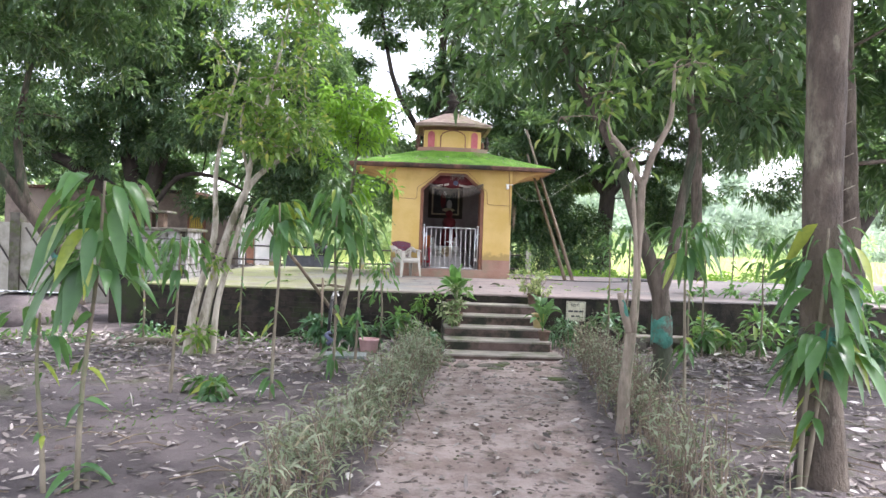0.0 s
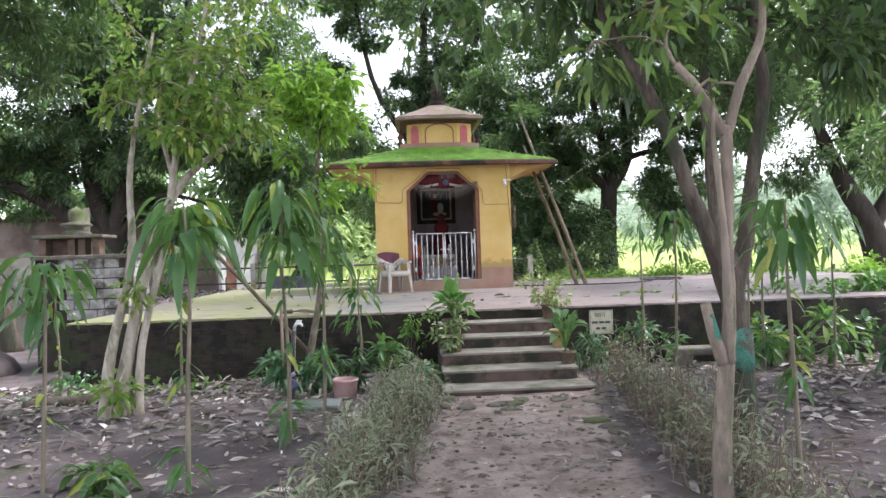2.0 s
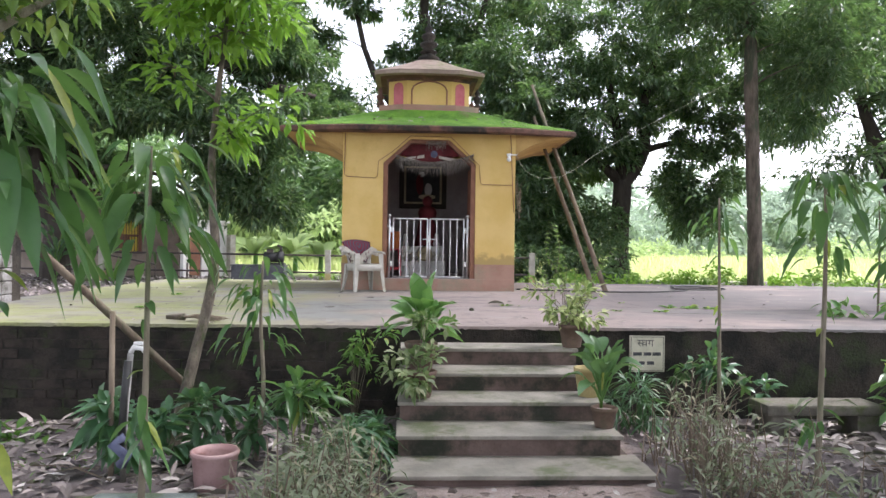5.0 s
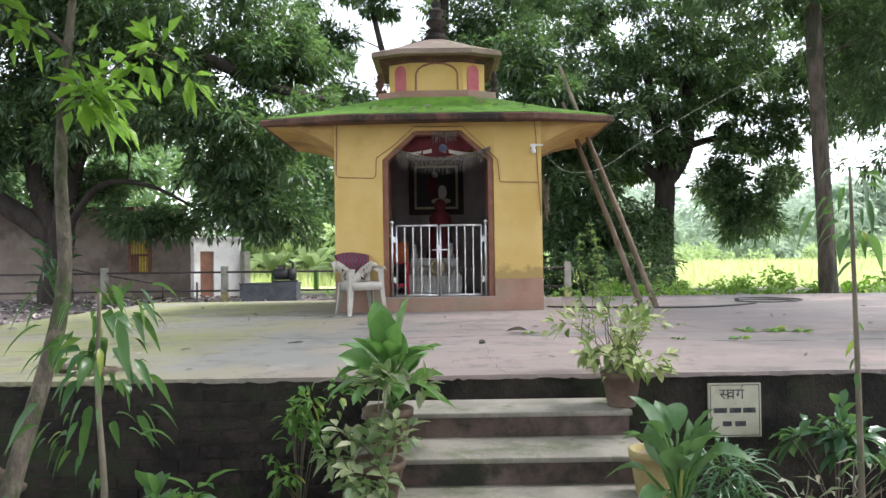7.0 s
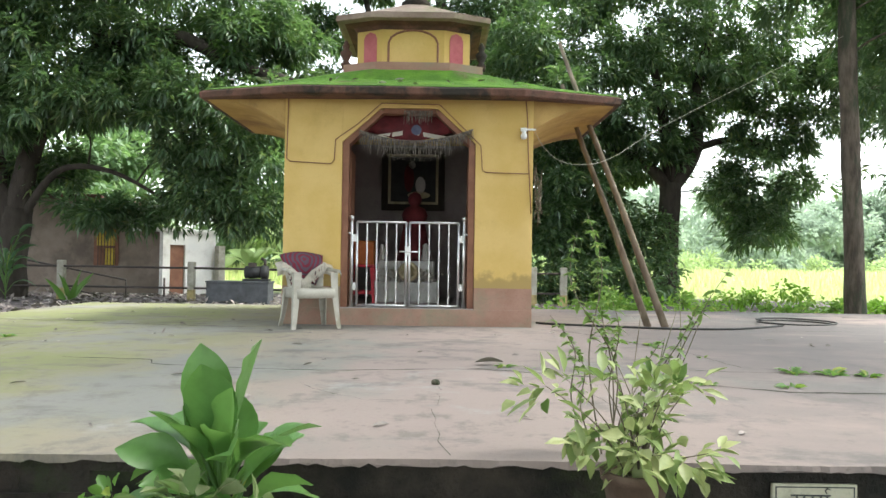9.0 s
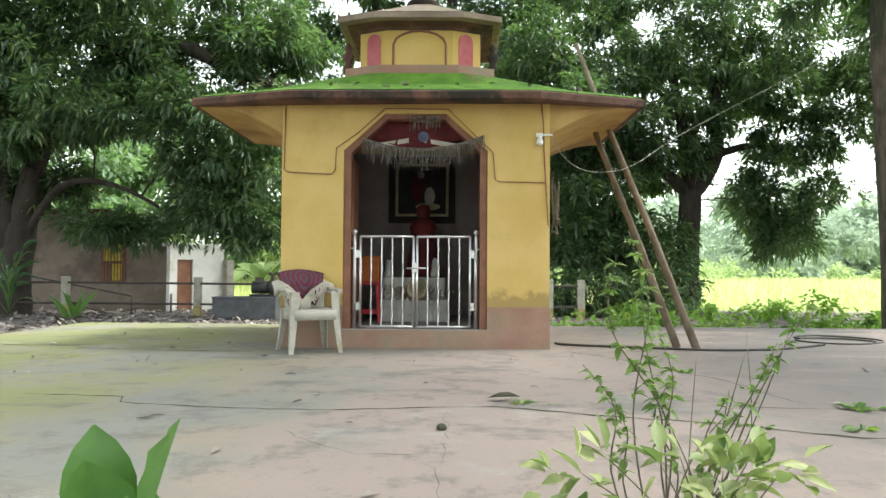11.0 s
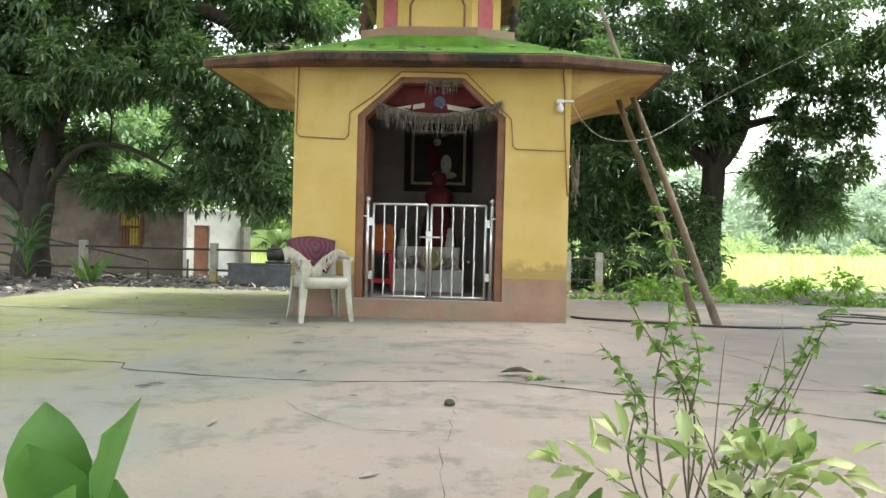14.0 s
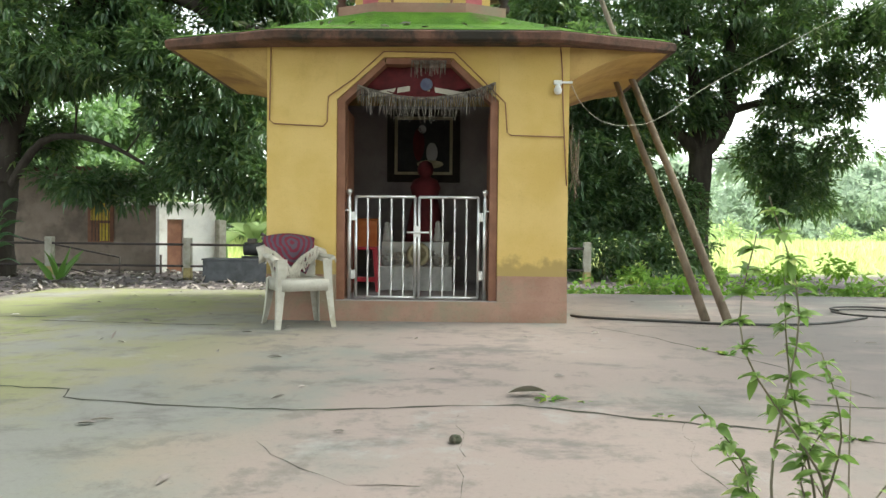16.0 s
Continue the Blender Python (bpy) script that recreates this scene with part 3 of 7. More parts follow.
def roof_ring(half, out, chamfer, z):
    """The roof's outline: nearly square, with its corners drawn back."""
    f = 1.2 * half / 2.33
    lip = 0.175 if out > 0.05 else 0.0
    pts = [(half, -out + chamfer, z), (half, 2.65 + out - chamfer, z), (f, 2.65 + out, z), (-f, 2.65 + out, z), (-half, 2.65 + out - chamfer, z), (-half, -out + chamfer, z)]
    return pts + [(-f, -out - lip, z - 0.26 * lip), (f, -out - lip, z - 0.26 * lip)]


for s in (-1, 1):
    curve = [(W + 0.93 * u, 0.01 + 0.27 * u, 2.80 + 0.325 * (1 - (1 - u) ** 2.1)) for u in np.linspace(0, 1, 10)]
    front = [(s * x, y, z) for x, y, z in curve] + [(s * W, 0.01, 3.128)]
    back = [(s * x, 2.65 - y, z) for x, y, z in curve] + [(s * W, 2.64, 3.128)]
    shrine_part("eave_cove", loft([front, back]), M_SOFFIT, "coved ochre plaster under the eaves, shade put into its stained brown")
rnd = random.Random(8)
shrine_part("eave_slab", loft([roof_ring(2.30, 0.085, 0.36, 3.13), roof_ring(2.33, 0.11, 0.37, 3.145), roof_ring(2.335, 0.115, 0.37, 3.205), roof_ring(2.29, 0.08, 0.35, 3.228)]), M_FASCIA, "weathered red roof edge")
shrine_part("mossy_roof", loft([roof_ring(2.30, 0.09, 0.35, 3.229), roof_ring(2.2, 0.02, 0.32, 3.262), roof_ring(1.6, -0.35, 0.25, 3.40), [(x, y, 3.57) for x, y in ((0.8, 0.7), (0.8, 1.95), (0.42, 2.13), (-0.42, 2.13), (-0.8, 1.95), (-0.8, 0.7), (-0.42, 0.52), (0.42, 0.52))]]), M_MOSS, "roof covered with bright green moss")
def tower_ring(half, f, front, back, z):
    """A square outline whose corners are drawn back, about the shrine's middle."""
    y0, y1 = CY - front, CY + front
    return [(x, y, z) for x, y in ((half, y0 + back), (half, y1 - back), (f, y1), (-f, y1), (-half, y1 - back), (-half, y0 + back), (-f, y0), (f, y0))]


shrine_part("tower_base", loft([tower_ring(0.81, 0.42, 0.82, 0.17, 3.53), tower_ring(0.81, 0.42, 0.82, 0.17, 3.645)]), M_REDWASH)
shrine_part("tower", loft([tower_ring(0.66, 0.36, 0.695, 0.14, 3.64), tower_ring(0.66, 0.36, 0.695, 0.14, 4.10)]), M_YELLOW, "yellow tower with drawn-back corners")
for turn in (0, math.pi):
    face = Matrix.Translation((0, CY, 0)) @ Matrix.Rotation(turn, 4, "Z")
    for s in (-1, 1):
        bm = prism([(-0.085, 3.66), (0.085, 3.66), (0.085, 3.96), (0.06, 4.01), (0.0, 4.035), (-0.06, 4.01), (-0.085, 3.96)], -0.006, 0.006)
        bmesh.ops.transform(bm, matrix=face @ Matrix.Translation((s * 0.50, -0.632, 0)) @ Matrix.Rotation(s * math.atan2(0.14, 0.30), 4, "Z"), verts=bm.verts)
        shrine_part("tower_panel", bm, M_PINK, "faded pink painted panel")
        for x, y in ((0.80, -0.50),):
            shrine_part("corner_finial", lathe([(0.05, 3.64), (0.06, 3.70), (0.03, 3.73), (0.055, 3.78), (0.07, 3.83), (0.03, 3.87), (0.045, 3.91), (0.015, 3.97)], 10, s * x, CY + (y if turn == 0 else -y)), M_FASCIA, "dark turned corner ornament", True)
    line = [(-0.285, 3.65), (-0.285, 3.90), (-0.255, 3.965), (-0.19, 4.01), (-0.10, 4.04), (0.0, 4.05), (0.10, 4.04), (0.19, 4.01), (0.255, 3.965), (0.285, 3.90), (0.285, 3.65)]
    v, f = tube([(x, -0.698, z) for x, z in line], 0.013, 6)
    bm = bmesh.new()
    vs = [bm.verts.new(face @ Vector(p)) for p in v]
    for q in f:
        bm.faces.new([vs[j] for j in q])
    shrine_part("arch_moulding", bm, M_BROWN, "dark painted arch line")
shrine_part("cornice_cove", loft([tower_ring(0.67, 0.37, 0.705, 0.14, 4.055), tower_ring(0.70, 0.385, 0.73, 0.145, 4.09), tower_ring(0.80, 0.43, 0.82, 0.16, 4.118)]), M_FASCIA, "dark red cove under the cornice")
shrine_part("tower_cornice", loft([tower_ring(0.86, 0.46, 0.87, 0.17, 4.119), tower_ring(0.89, 0.48, 0.90, 0.17, 4.13), tower_ring(0.89, 0.48, 0.90, 0.17, 4.19)]), M_OLDROOF, "weathered projecting cornice")
shrine_part("tower_roof", loft([tower_ring(0.885, 0.475, 0.895, 0.17, 4.196), tower_ring(0.5, 0.27, 0.5, 0.1, 4.37), tower_ring(0.17, 0.09, 0.17, 0.04, 4.54)]), M_OLDROOF, "lichened low tower roof")
shrine_part("roof_finial", lathe([(0.17, 4.52), (0.19, 4.60), (0.09, 4.68), (0.16, 4.70), (0.08, 4.76), (0.15, 4.82), (0.15, 4.86), (0.07, 4.90), (0.12, 4.97), (0.11, 5.01), (0.05, 5.05), (0.08, 5.11), (0.03, 5.17), (0.015, 5.34)], 14, 0, CY), M_SOOT, "dark ringed finial", True)

# ---- trees ----
def ring_blobs(rng, n, cx, cy, cz, rx, ry, rz, size, tufts):
    return [(cx + rx * math.cos(a) * q, cy + ry * math.sin(a) * q, cz + rz * rng.uniform(-1, 1), size * rng.uniform(0.8, 1.25), size * rng.uniform(0.8, 1.25), size * rng.uniform(0.55, 0.9), tufts)
            for a, q in ((rng.uniform(0, 6.28), rng.uniform(0.2, 1)) for _ in range(n))]


tree("mango_tree", -10.8, 11, -0.1, "large old mango tree with dark spreading limbs",
     [([(-10.8, 11, -0.2), (-10.75, 11, 1.2), (-10.6, 11, 2.6)], [0.55, 0.40, 0.38]),
      ([(-10.6, 11, 2.3), (-10.0, 10.8, 4.6), (-8.4, 10.6, 6.6), (-6.4, 10.2, 6.9), (-4.6, 10, 6.1), (-3.0, 10, 5.7)], [0.32, 0.26, 0.22, 0.19, 0.14, 0.07]),
      ([(-10.7, 11, 2.2), (-11.4, 11, 4.4), (-11.2, 10.8, 7.5), (-11.0, 10.6, 10.4)], [0.36, 0.28, 0.2, 0.08]),
      ([(-10.7, 11, 2.0), (-12.8, 10.6, 3.6), (-15, 10, 4.6)], [0.34, 0.24, 0.1]),
      ([(-10.6, 11, 2.1), (-9.4, 10.6, 3.5), (-7.9, 10.3, 3.5), (-6.4, 10.2, 2.75)], [0.13, 0.085, 0.06, 0.03]),
      ([(-8.4, 10.6, 6.6), (-8.0, 10, 8.6), (-7.2, 9.6, 11)], [0.2, 0.14, 0.06])],
     [(-9.2, 10.5, 7.4, 3.4, 3.0, 2.0, 320), (-12.5, 10.5, 6.6, 3.4, 3, 2.2, 280), (-5.2, 10, 4.9, 2.0, 2.0, 1.2, 230), (-7.5, 10.2, 2.5, 1.6, 1.0, 0.26, 90), (-5.0, 10.2, 3.2, 0.95, 1.1, 1.0, 120),
      (-9.9, 11.2, 3.8, 1.2, 1.0, 0.5, 80), (-15.5, 10, 5.4, 3, 3, 2, 280), (-8.2, 9.6, 5.4, 2.2, 1.6, 0.8, 180), (-7, 9.5, 9.5, 3.5, 3, 2.2, 260), (-12, 10, 10, 4, 3, 2.4, 260), (-5.4, 10.5, 7.9, 2.0, 2.2, 1.4, 190), (-4.2, 10.4, 2.6, 0.8, 0.9, 0.5, 50), (-4.0, 10.5, 6.9, 1.4, 1.3, 0.8, 110), (-2.9, 11, 5.2, 1.1, 1.2, 0.7, 70), (-14.5, 9.8, 8.4, 3, 2.4, 2.0, 230), (-10.9, 10.2, 5.0, 1.6, 1.4, 1.0, 120), (-9.6, 10, 12.4, 4, 3, 1.8, 220), (-10.6, 9.8, 8.6, 2.6, 2, 1.6, 200), (-12.6, 10.6, 4.6, 1.8, 1.4, 1.2, 130), (-6.6, 10.8, 6.4, 2.2, 1.6, 1.2, 180)],
     M_DARKBARK, M_MANGO, (0.23, 0.075), 17, 0.30, 11, 150, dense=1.75)
tree("mango_tree", 7.3, 14.5, -0.1, "dark mango tree with a low dense crown",
     [([(7.3, 14.5, -0.2), (7.35, 14.5, 1.6), (7.45, 14.5, 3.9)], [0.48, 0.34, 0.32]),
      ([(7.45, 14.5, 3.7), (8.2, 14.4, 5.0), (8.1, 14.2, 6.6), (8.6, 14, 9.0)], [0.26, 0.2, 0.16, 0.08]),
      ([(7.4, 14.5, 3.8), (6.4, 14.2, 4.6), (5.4, 14, 5.0), (4.0, 13.6, 6.2)], [0.2, 0.16, 0.13, 0.06]),
      ([(7.45, 14.5, 3.9), (7.1, 14.2, 6), (6.4, 13.8, 8.5)], [0.22, 0.16, 0.06]),
      ([(8.15, 14.4, 5.0), (9.6, 14.4, 5.3), (10.8, 14.2, 4.7)], [0.13, 0.1, 0.05])],
     [(5.6, 14, 5.6, 2.0, 2, 1.4, 330), (4.2, 13.4, 3.4, 1.7, 1.6, 1.7, 380), (3.2, 13, 5.6, 1.7, 1.7, 1.4, 280), (9.3, 14.3, 3.7, 0.9, 1.0, 1.0, 90), (10.1, 14.3, 2.8, 1.0, 1.0, 0.7, 100), (11.0, 14.3, 3.9, 0.8, 0.9, 0.6, 50), (10.0, 14.3, 5.0, 1.3, 1.2, 0.5, 80), (6.5, 14, 8.6, 2.8, 2.4, 1.5, 250),
      (10.4, 14, 8.7, 2.8, 2.4, 1.4, 190), (5.9, 13.8, 2.3, 1.0, 1.0, 0.8, 110), (8.4, 14, 10.8, 3.6, 3, 1.6, 220), (2.8, 13.4, 7.4, 1.6, 1.6, 1.3, 180), (5.0, 13.4, 7.2, 1.5, 1.5, 1.2, 180), (7.2, 15.2, 4.7, 1.4, 0.8, 1.0, 100), (12.6, 14, 7.2, 1.8, 1.6, 1.1, 150), (9.2, 14.6, 6.4, 1.7, 1.2, 0.9, 100), (11.6, 14.4, 5.9, 1.4, 1.3, 0.8, 80), (13.6, 13.4, 9.4, 2.6, 2.2, 1.4, 160), (4.4, 15, 4.8, 1.8, 0.8, 1.2, 150), (3.5, 12.9, 2.3, 1.2, 0.9, 1.2, 190), (5.0, 13.4, 1.9, 1.1, 0.9, 0.9, 130), (10.6, 15, 7.2, 2.2, 1.6, 1.2, 150), (8.0, 15, 8.2, 2.4, 1.6, 1.4, 170), (5.6, 14.6, 10.4, 2.6, 2, 1.4, 170)],
     M_DARKBARK, M_MANGO, (0.23, 0.075), 17, 0.30, 12, 150, dense=1.5)
tree("tall_tree", -0.5, 17, -0.1, "tall dark tree behind the shrine",
     [([(-0.5, 17, -0.2), (-0.4, 17, 5), (0.2, 17, 9), (0.4, 17, 16)], [0.35, 0.28, 0.2, 0.08]), ([(-0.3, 17, 6), (-2, 16.6, 9), (-3, 16.4, 15)], [0.16, 0.11, 0.05]), ([(0, 17, 7), (2, 16.8, 9), (3.4, 16.6, 14)], [0.2, 0.15, 0.05])],
     [(1.6, 17, 9.2, 2.2, 2.2, 1.8, 330), (-0.1, 17, 8.4, 1.1, 1.2, 1.3, 110), (-3.2, 16.6, 6.8, 1.9, 2, 1.3, 200), (0.2, 17, 12.7, 3.4, 3, 1.6, 400), (-3.4, 16.5, 13.0, 2.8, 2.4, 1.4, 320), (3.8, 16.6, 12, 2.6, 2.4, 1.8, 300), (-4.3, 17, 9.4, 1.4, 1.2, 1.3, 130), (-2.3, 16.4, 10.9, 1.2, 1.0, 0.5, 60), (0.6, 17, 6.0, 1.6, 1.6, 1.2, 157), (-1.6, 17, 4.0, 1.5, 1.5, 1.3, 171)],
     M_DARKBARK, M_MANGO, (0.25, 0.085), 17, 0.32, 13, 110, dense=1.4)
# Last four crown blobs: unseen overhead foliage added to shade the platform.
tree("roadside_tree", 7.45, 4.6, 0.0, "tall straight grey trunk beside the platform", [([(7.48, 4.6, -0.2), (7.42, 4.6, 2), (7.3, 4.6, 5), (7.2, 4.5, 8.5)], [0.20, 0.155, 0.145, 0.08])],
     [(7, 4.6, 8.6, 2.6, 2.6, 1.6, 420), (8.9, 4.8, 6.0, 1.8, 1.8, 1.3, 330), (9.8, 5.4, 8.4, 2.2, 2, 1.4, 300), (6.6, 4.8, 6.6, 1.2, 1.2, 0.7, 110), (5.6, 4.4, 7.2, 1.3, 1.3, 0.9, 94), (4.6, 1.6, 9.8, 2.8, 2.6, 1.2, 330), (2.2, -0.6, 10.4, 2.6, 2.6, 1.2, 330), (5.0, -2.6, 10.2, 2.8, 2.4, 1.2, 330), (7.6, -0.4, 9.6, 2.4, 2.4, 1.2, 260)], M_BARK, M_MANGO, (0.18, 0.06), 14, 0.26, 14, 90, dense=1.4)
tree("dark_tree", 15, 9, -0.1, "dark spreading tree at the field's edge", [([(15, 9, -0.2), (14.6, 9, 1.8), (13.6, 9, 3.6), (12.6, 9, 6)], [0.5, 0.4, 0.28, 0.1]), ([(14.6, 9, 1.8), (16, 9, 4), (17, 9, 6)], [0.3, 0.2, 0.08])],
     [(13, 9, 5.4, 2.8, 2.4, 1.6, 312), (16.5, 9, 5.8, 3, 2.6, 1.8, 312), (14.5, 9, 8.4, 4, 3, 2, 384), (11.4, 8.6, 7.6, 2.2, 2, 1.5, 180)], M_DARKBARK, M_MANGO, (0.23, 0.075), 17, 0.30, 15, 90, dense=1.6)
fern = thing("hanging_fern", -5.1, 10, 6.6, "bright hanging fern growing on the mango limb", "fern")
rng = np.random.default_rng(19)
a = rng.uniform(0, 6.28, 34)
leaves("frond", np.stack([rng.normal(0, 0.22, 34), rng.normal(0, 0.08, 34), rng.normal(0, 0.05, 34)], 1), np.stack([np.cos(a), np.sin(a), rng.uniform(0.1, 0.9, 34)], 1), rng.uniform(0.4, 0.8, 34), 0.09, M_WEED, fern, 0.9, 6, 0.2, rng)["kind"] = "stuff"
rng = np.random.default_rng(20)
rx, ry = rng.uniform(-1.9, 1.9, 26), rng.uniform(-0.02, 0.5, 26)
tagged(leaves("roof_leaves", np.stack([rx, ry, 3.262 + 0.36 * ry + 0.012], 1), np.stack([rng.normal(0, 1, 26), rng.normal(0, 1, 26), np.full(26, 0.15)], 1), rng.uniform(0.06, 0.14, 26), 0.035, M_LITTER, droop=0.1, seg=3, rng=rng), "fallen leaves caught on the mossy roof", "leaves", kind="stuff")
# the garden's own trees, and one unseen tree added for shade
tree("guava_tree", -3.3, -7.5, 0, "pale-barked young tree with forked stems",
     [([(-3.36, -7.5, -0.1), (-3.27, -7.45, 0.5), (-3.05, -7.35, 1.5), (-2.75, -7.3, 2.15), (-2.1, -7.3, 2.6)], [0.085, 0.058, 0.045, 0.036, 0.014]),
      ([(-3.44, -7.56, -0.1), (-3.36, -7.55, 0.6), (-3.18, -7.5, 1.4), (-3.2, -7.4, 2.3), (-3.0, -7.3, 3.5)], [0.066, 0.045, 0.036, 0.026, 0.012]),
      ([(-3.18, -7.44, -0.1), (-3.13, -7.46, 0.6), (-2.98, -7.40, 1.3), (-2.86, -7.32, 1.8)], [0.05, 0.034, 0.03, 0.028]),
      ([(-2.9, -7.32, 1.85), (-2.75, -7.4, 2.6), (-2.55, -7.4, 3.4), (-2.4, -7.4, 4.3)], [0.034, 0.026, 0.02, 0.01]),
      ([(-2.83, -7.35, 2.1), (-2.95, -7.35, 2.7), (-2.85, -7.4, 3.3)], [0.022, 0.016, 0.008])],
     [(-2.45, -7.4, 3.25, 0.50, 0.5, 0.6, 66), (-2.3, -7.4, 4.2, 0.6, 0.6, 0.6, 80), (-2.9, -7.3, 3.5, 0.45, 0.4, 0.5, 40), (-2.2, -7.3, 2.75, 0.34, 0.35, 0.26, 34), (-2.9, -7.4, 4.6, 0.6, 0.6, 0.5, 46), (-2.7, -7.4, 2.6, 0.4, 0.4, 0.3, 34), (-3.0, -7.4, 2.95, 0.4, 0.4, 0.35, 34),
      (-3.34, -7.56, 0.25, 0.07, 0.07, 0.16, 7), (-3.2, -7.5, 1.25, 0.12, 0.1, 0.12, 4)],
     M_PALEBARK, M_GUAVA, (0.098, 0.056), 9, 0.16, 21, 70)
tree("lime_leaved_tree", -1.75, -6.0, 0, "slim young tree with bright lime-green leaves",
     [([(-1.89, -6.25, -0.1), (-1.79, -6.1, 0.5), (-1.70, -5.9, 1.2), (-1.76, -5.8, 1.9), (-1.66, -5.8, 3.0)], [0.05, 0.04, 0.034, 0.027, 0.012])],
     [(-1.60, -5.8, 3.25, 0.30, 0.32, 0.20, 34), (-1.95, -5.75, 3.10, 0.26, 0.28, 0.16, 22), (-1.42, -5.7, 2.98, 0.24, 0.24, 0.13, 15), (-1.8, -5.9, 3.48, 0.22, 0.24, 0.13, 14), (-1.45, -5.8, 3.42, 0.2, 0.2, 0.12, 10), (-2.1, -5.8, 3.36, 0.15, 0.2, 0.1, 7), (-1.7, -5.8, 2.86, 0.28, 0.24, 0.1, 12), (-1.72, -5.8, 2.3, 0.14, 0.16, 0.26, 9), (-1.2, -5.9, 2.28, 0.16, 0.13, 0.08, 4), (-1.95, -5.8, 2.5, 0.16, 0.18, 0.14, 6)], M_LIMEBARK, M_LIME, (0.125, 0.055), 9, 0.14, 22, 40)
tree("slender_tree", 0.80, -10.5, 0, "slender pale trunk with a cut stub rising from the hedge",
     [([(0.80, -10.5, -0.1), (0.795, -10.5, 0.2), (0.80, -10.5, 0.43), (0.83, -10.5, 0.77), (0.858, -10.5, 1.05), (0.858, -10.5, 1.41), (0.871, -10.5, 1.65), (0.868, -10.5, 1.98)], [0.066, 0.050, 0.046, 0.042, 0.031, 0.028, 0.030, 0.030]),
      ([(0.868, -10.5, 1.93), (0.80, -10.49, 2.06), (0.72, -10.48, 2.2), (0.637, -10.47, 2.30)], [0.028, 0.025, 0.023, 0.020]),
      ([(0.87, -10.5, 1.92), (0.948, -10.5, 2.17), (1.028, -10.48, 2.32), (1.094, -10.46, 2.49), (1.13, -10.4, 2.9)], [0.028, 0.026, 0.023, 0.02, 0.010]),
      ([(0.842, -10.53, 0.80), (0.836, -10.54, 1.1), (0.83, -10.54, 1.41), (0.806, -10.53, 1.77), (0.796, -10.52, 1.93), (0.805, -10.52, 2.12)], [0.020, 0.018, 0.017, 0.015, 0.011, 0.005]),
      ([(0.815, -10.51, 0.80), (0.77, -10.52, 0.93), (0.726, -10.525, 1.10)], [0.034, 0.031, 0.026])],
     [(0.5, -10.4, 2.6, 0.35, 0.35, 0.22, 12), (1.1, -10.3, 2.95, 0.4, 0.4, 0.3, 18), (0.82, -10.5, 2.2, 0.12, 0.12, 0.08, 3)], M_TANBARK, M_MANGOPALE, (0.13, 0.05), 8, 0.2, 23, 12)
tree("forked_tree", 1.62, -8.89, 0, "dark tree forked low with a green painted band",
     [([(1.67, -8.89, -0.1), (1.65, -8.89, 0.6), (1.60, -8.89, 1.22), (1.59, -8.89, 1.36)], [0.12, 0.095, 0.088, 0.085, 0.03]),
      ([(1.63, -8.89, 0.95), (1.45, -8.89, 1.48), (1.324, -8.89, 1.78), (1.206, -8.89, 2.14), (1.013, -8.89, 2.57), (0.766, -8.89, 3.0), (0.42, -8.89, 3.7)], [0.085, 0.064, 0.055, 0.05, 0.046, 0.038, 0.018]),
      ([(1.61, -8.89, 1.0), (1.72, -8.89, 1.40), (1.81, -8.89, 1.97), (1.90, -8.89, 2.52), (1.836, -8.89, 3.07), (1.80, -8.89, 3.8)], [0.08, 0.06, 0.05, 0.046, 0.038, 0.018])],
     [(0.7, -9.0, 3.9, 1.05, 1.2, 0.55, 130), (1.9, -8.9, 3.9, 1.05, 1.1, 0.6, 130), (1.0, -8.3, 3.2, 0.8, 0.7, 0.4, 49), (2.5, -8.5, 3.2, 0.8, 0.7, 0.55, 62), (0.1, -8.3, 3.6, 0.7, 0.8, 0.35, 37)],
     M_BARK, M_MANGO, (0.16, 0.06), 12, 0.26, 24, 90)
# The last three blobs are unseen high canopy, added to dim the garden.
tree("big_tree", 1.66, -11.7, 0, "thick grey trunk with lichen at the path's edge", [([(1.68, -11.7, -0.1), (1.64, -11.7, 0.6), (1.61, -11.7, 1.6), (1.59, -11.7, 3.0), (1.55, -11.7, 5)], [0.17, 0.125, 0.11, 0.12, 0.09]), ([(1.56, -11.7, 4.6), (1.2, -11.4, 5.8), (0.2, -10.6, 7.0)], [0.08, 0.06, 0.03])],
     [(1.6, -11.7, 5.2, 2.0, 1.8, 0.8, 226), (2.8, -11, 4.4, 1.0, 1.0, 0.6, 97), (0.2, -11.6, 7.2, 3.0, 2.8, 1.0, 420), (2.6, -13.6, 7.0, 3.0, 2.6, 1.0, 380), (-0.6, -8.4, 8.0, 2.8, 2.4, 1.0, 380)], M_TRUNK, M_MANGO, (0.15, 0.055), 13, 0.20, 25, 80, dense=1.3)
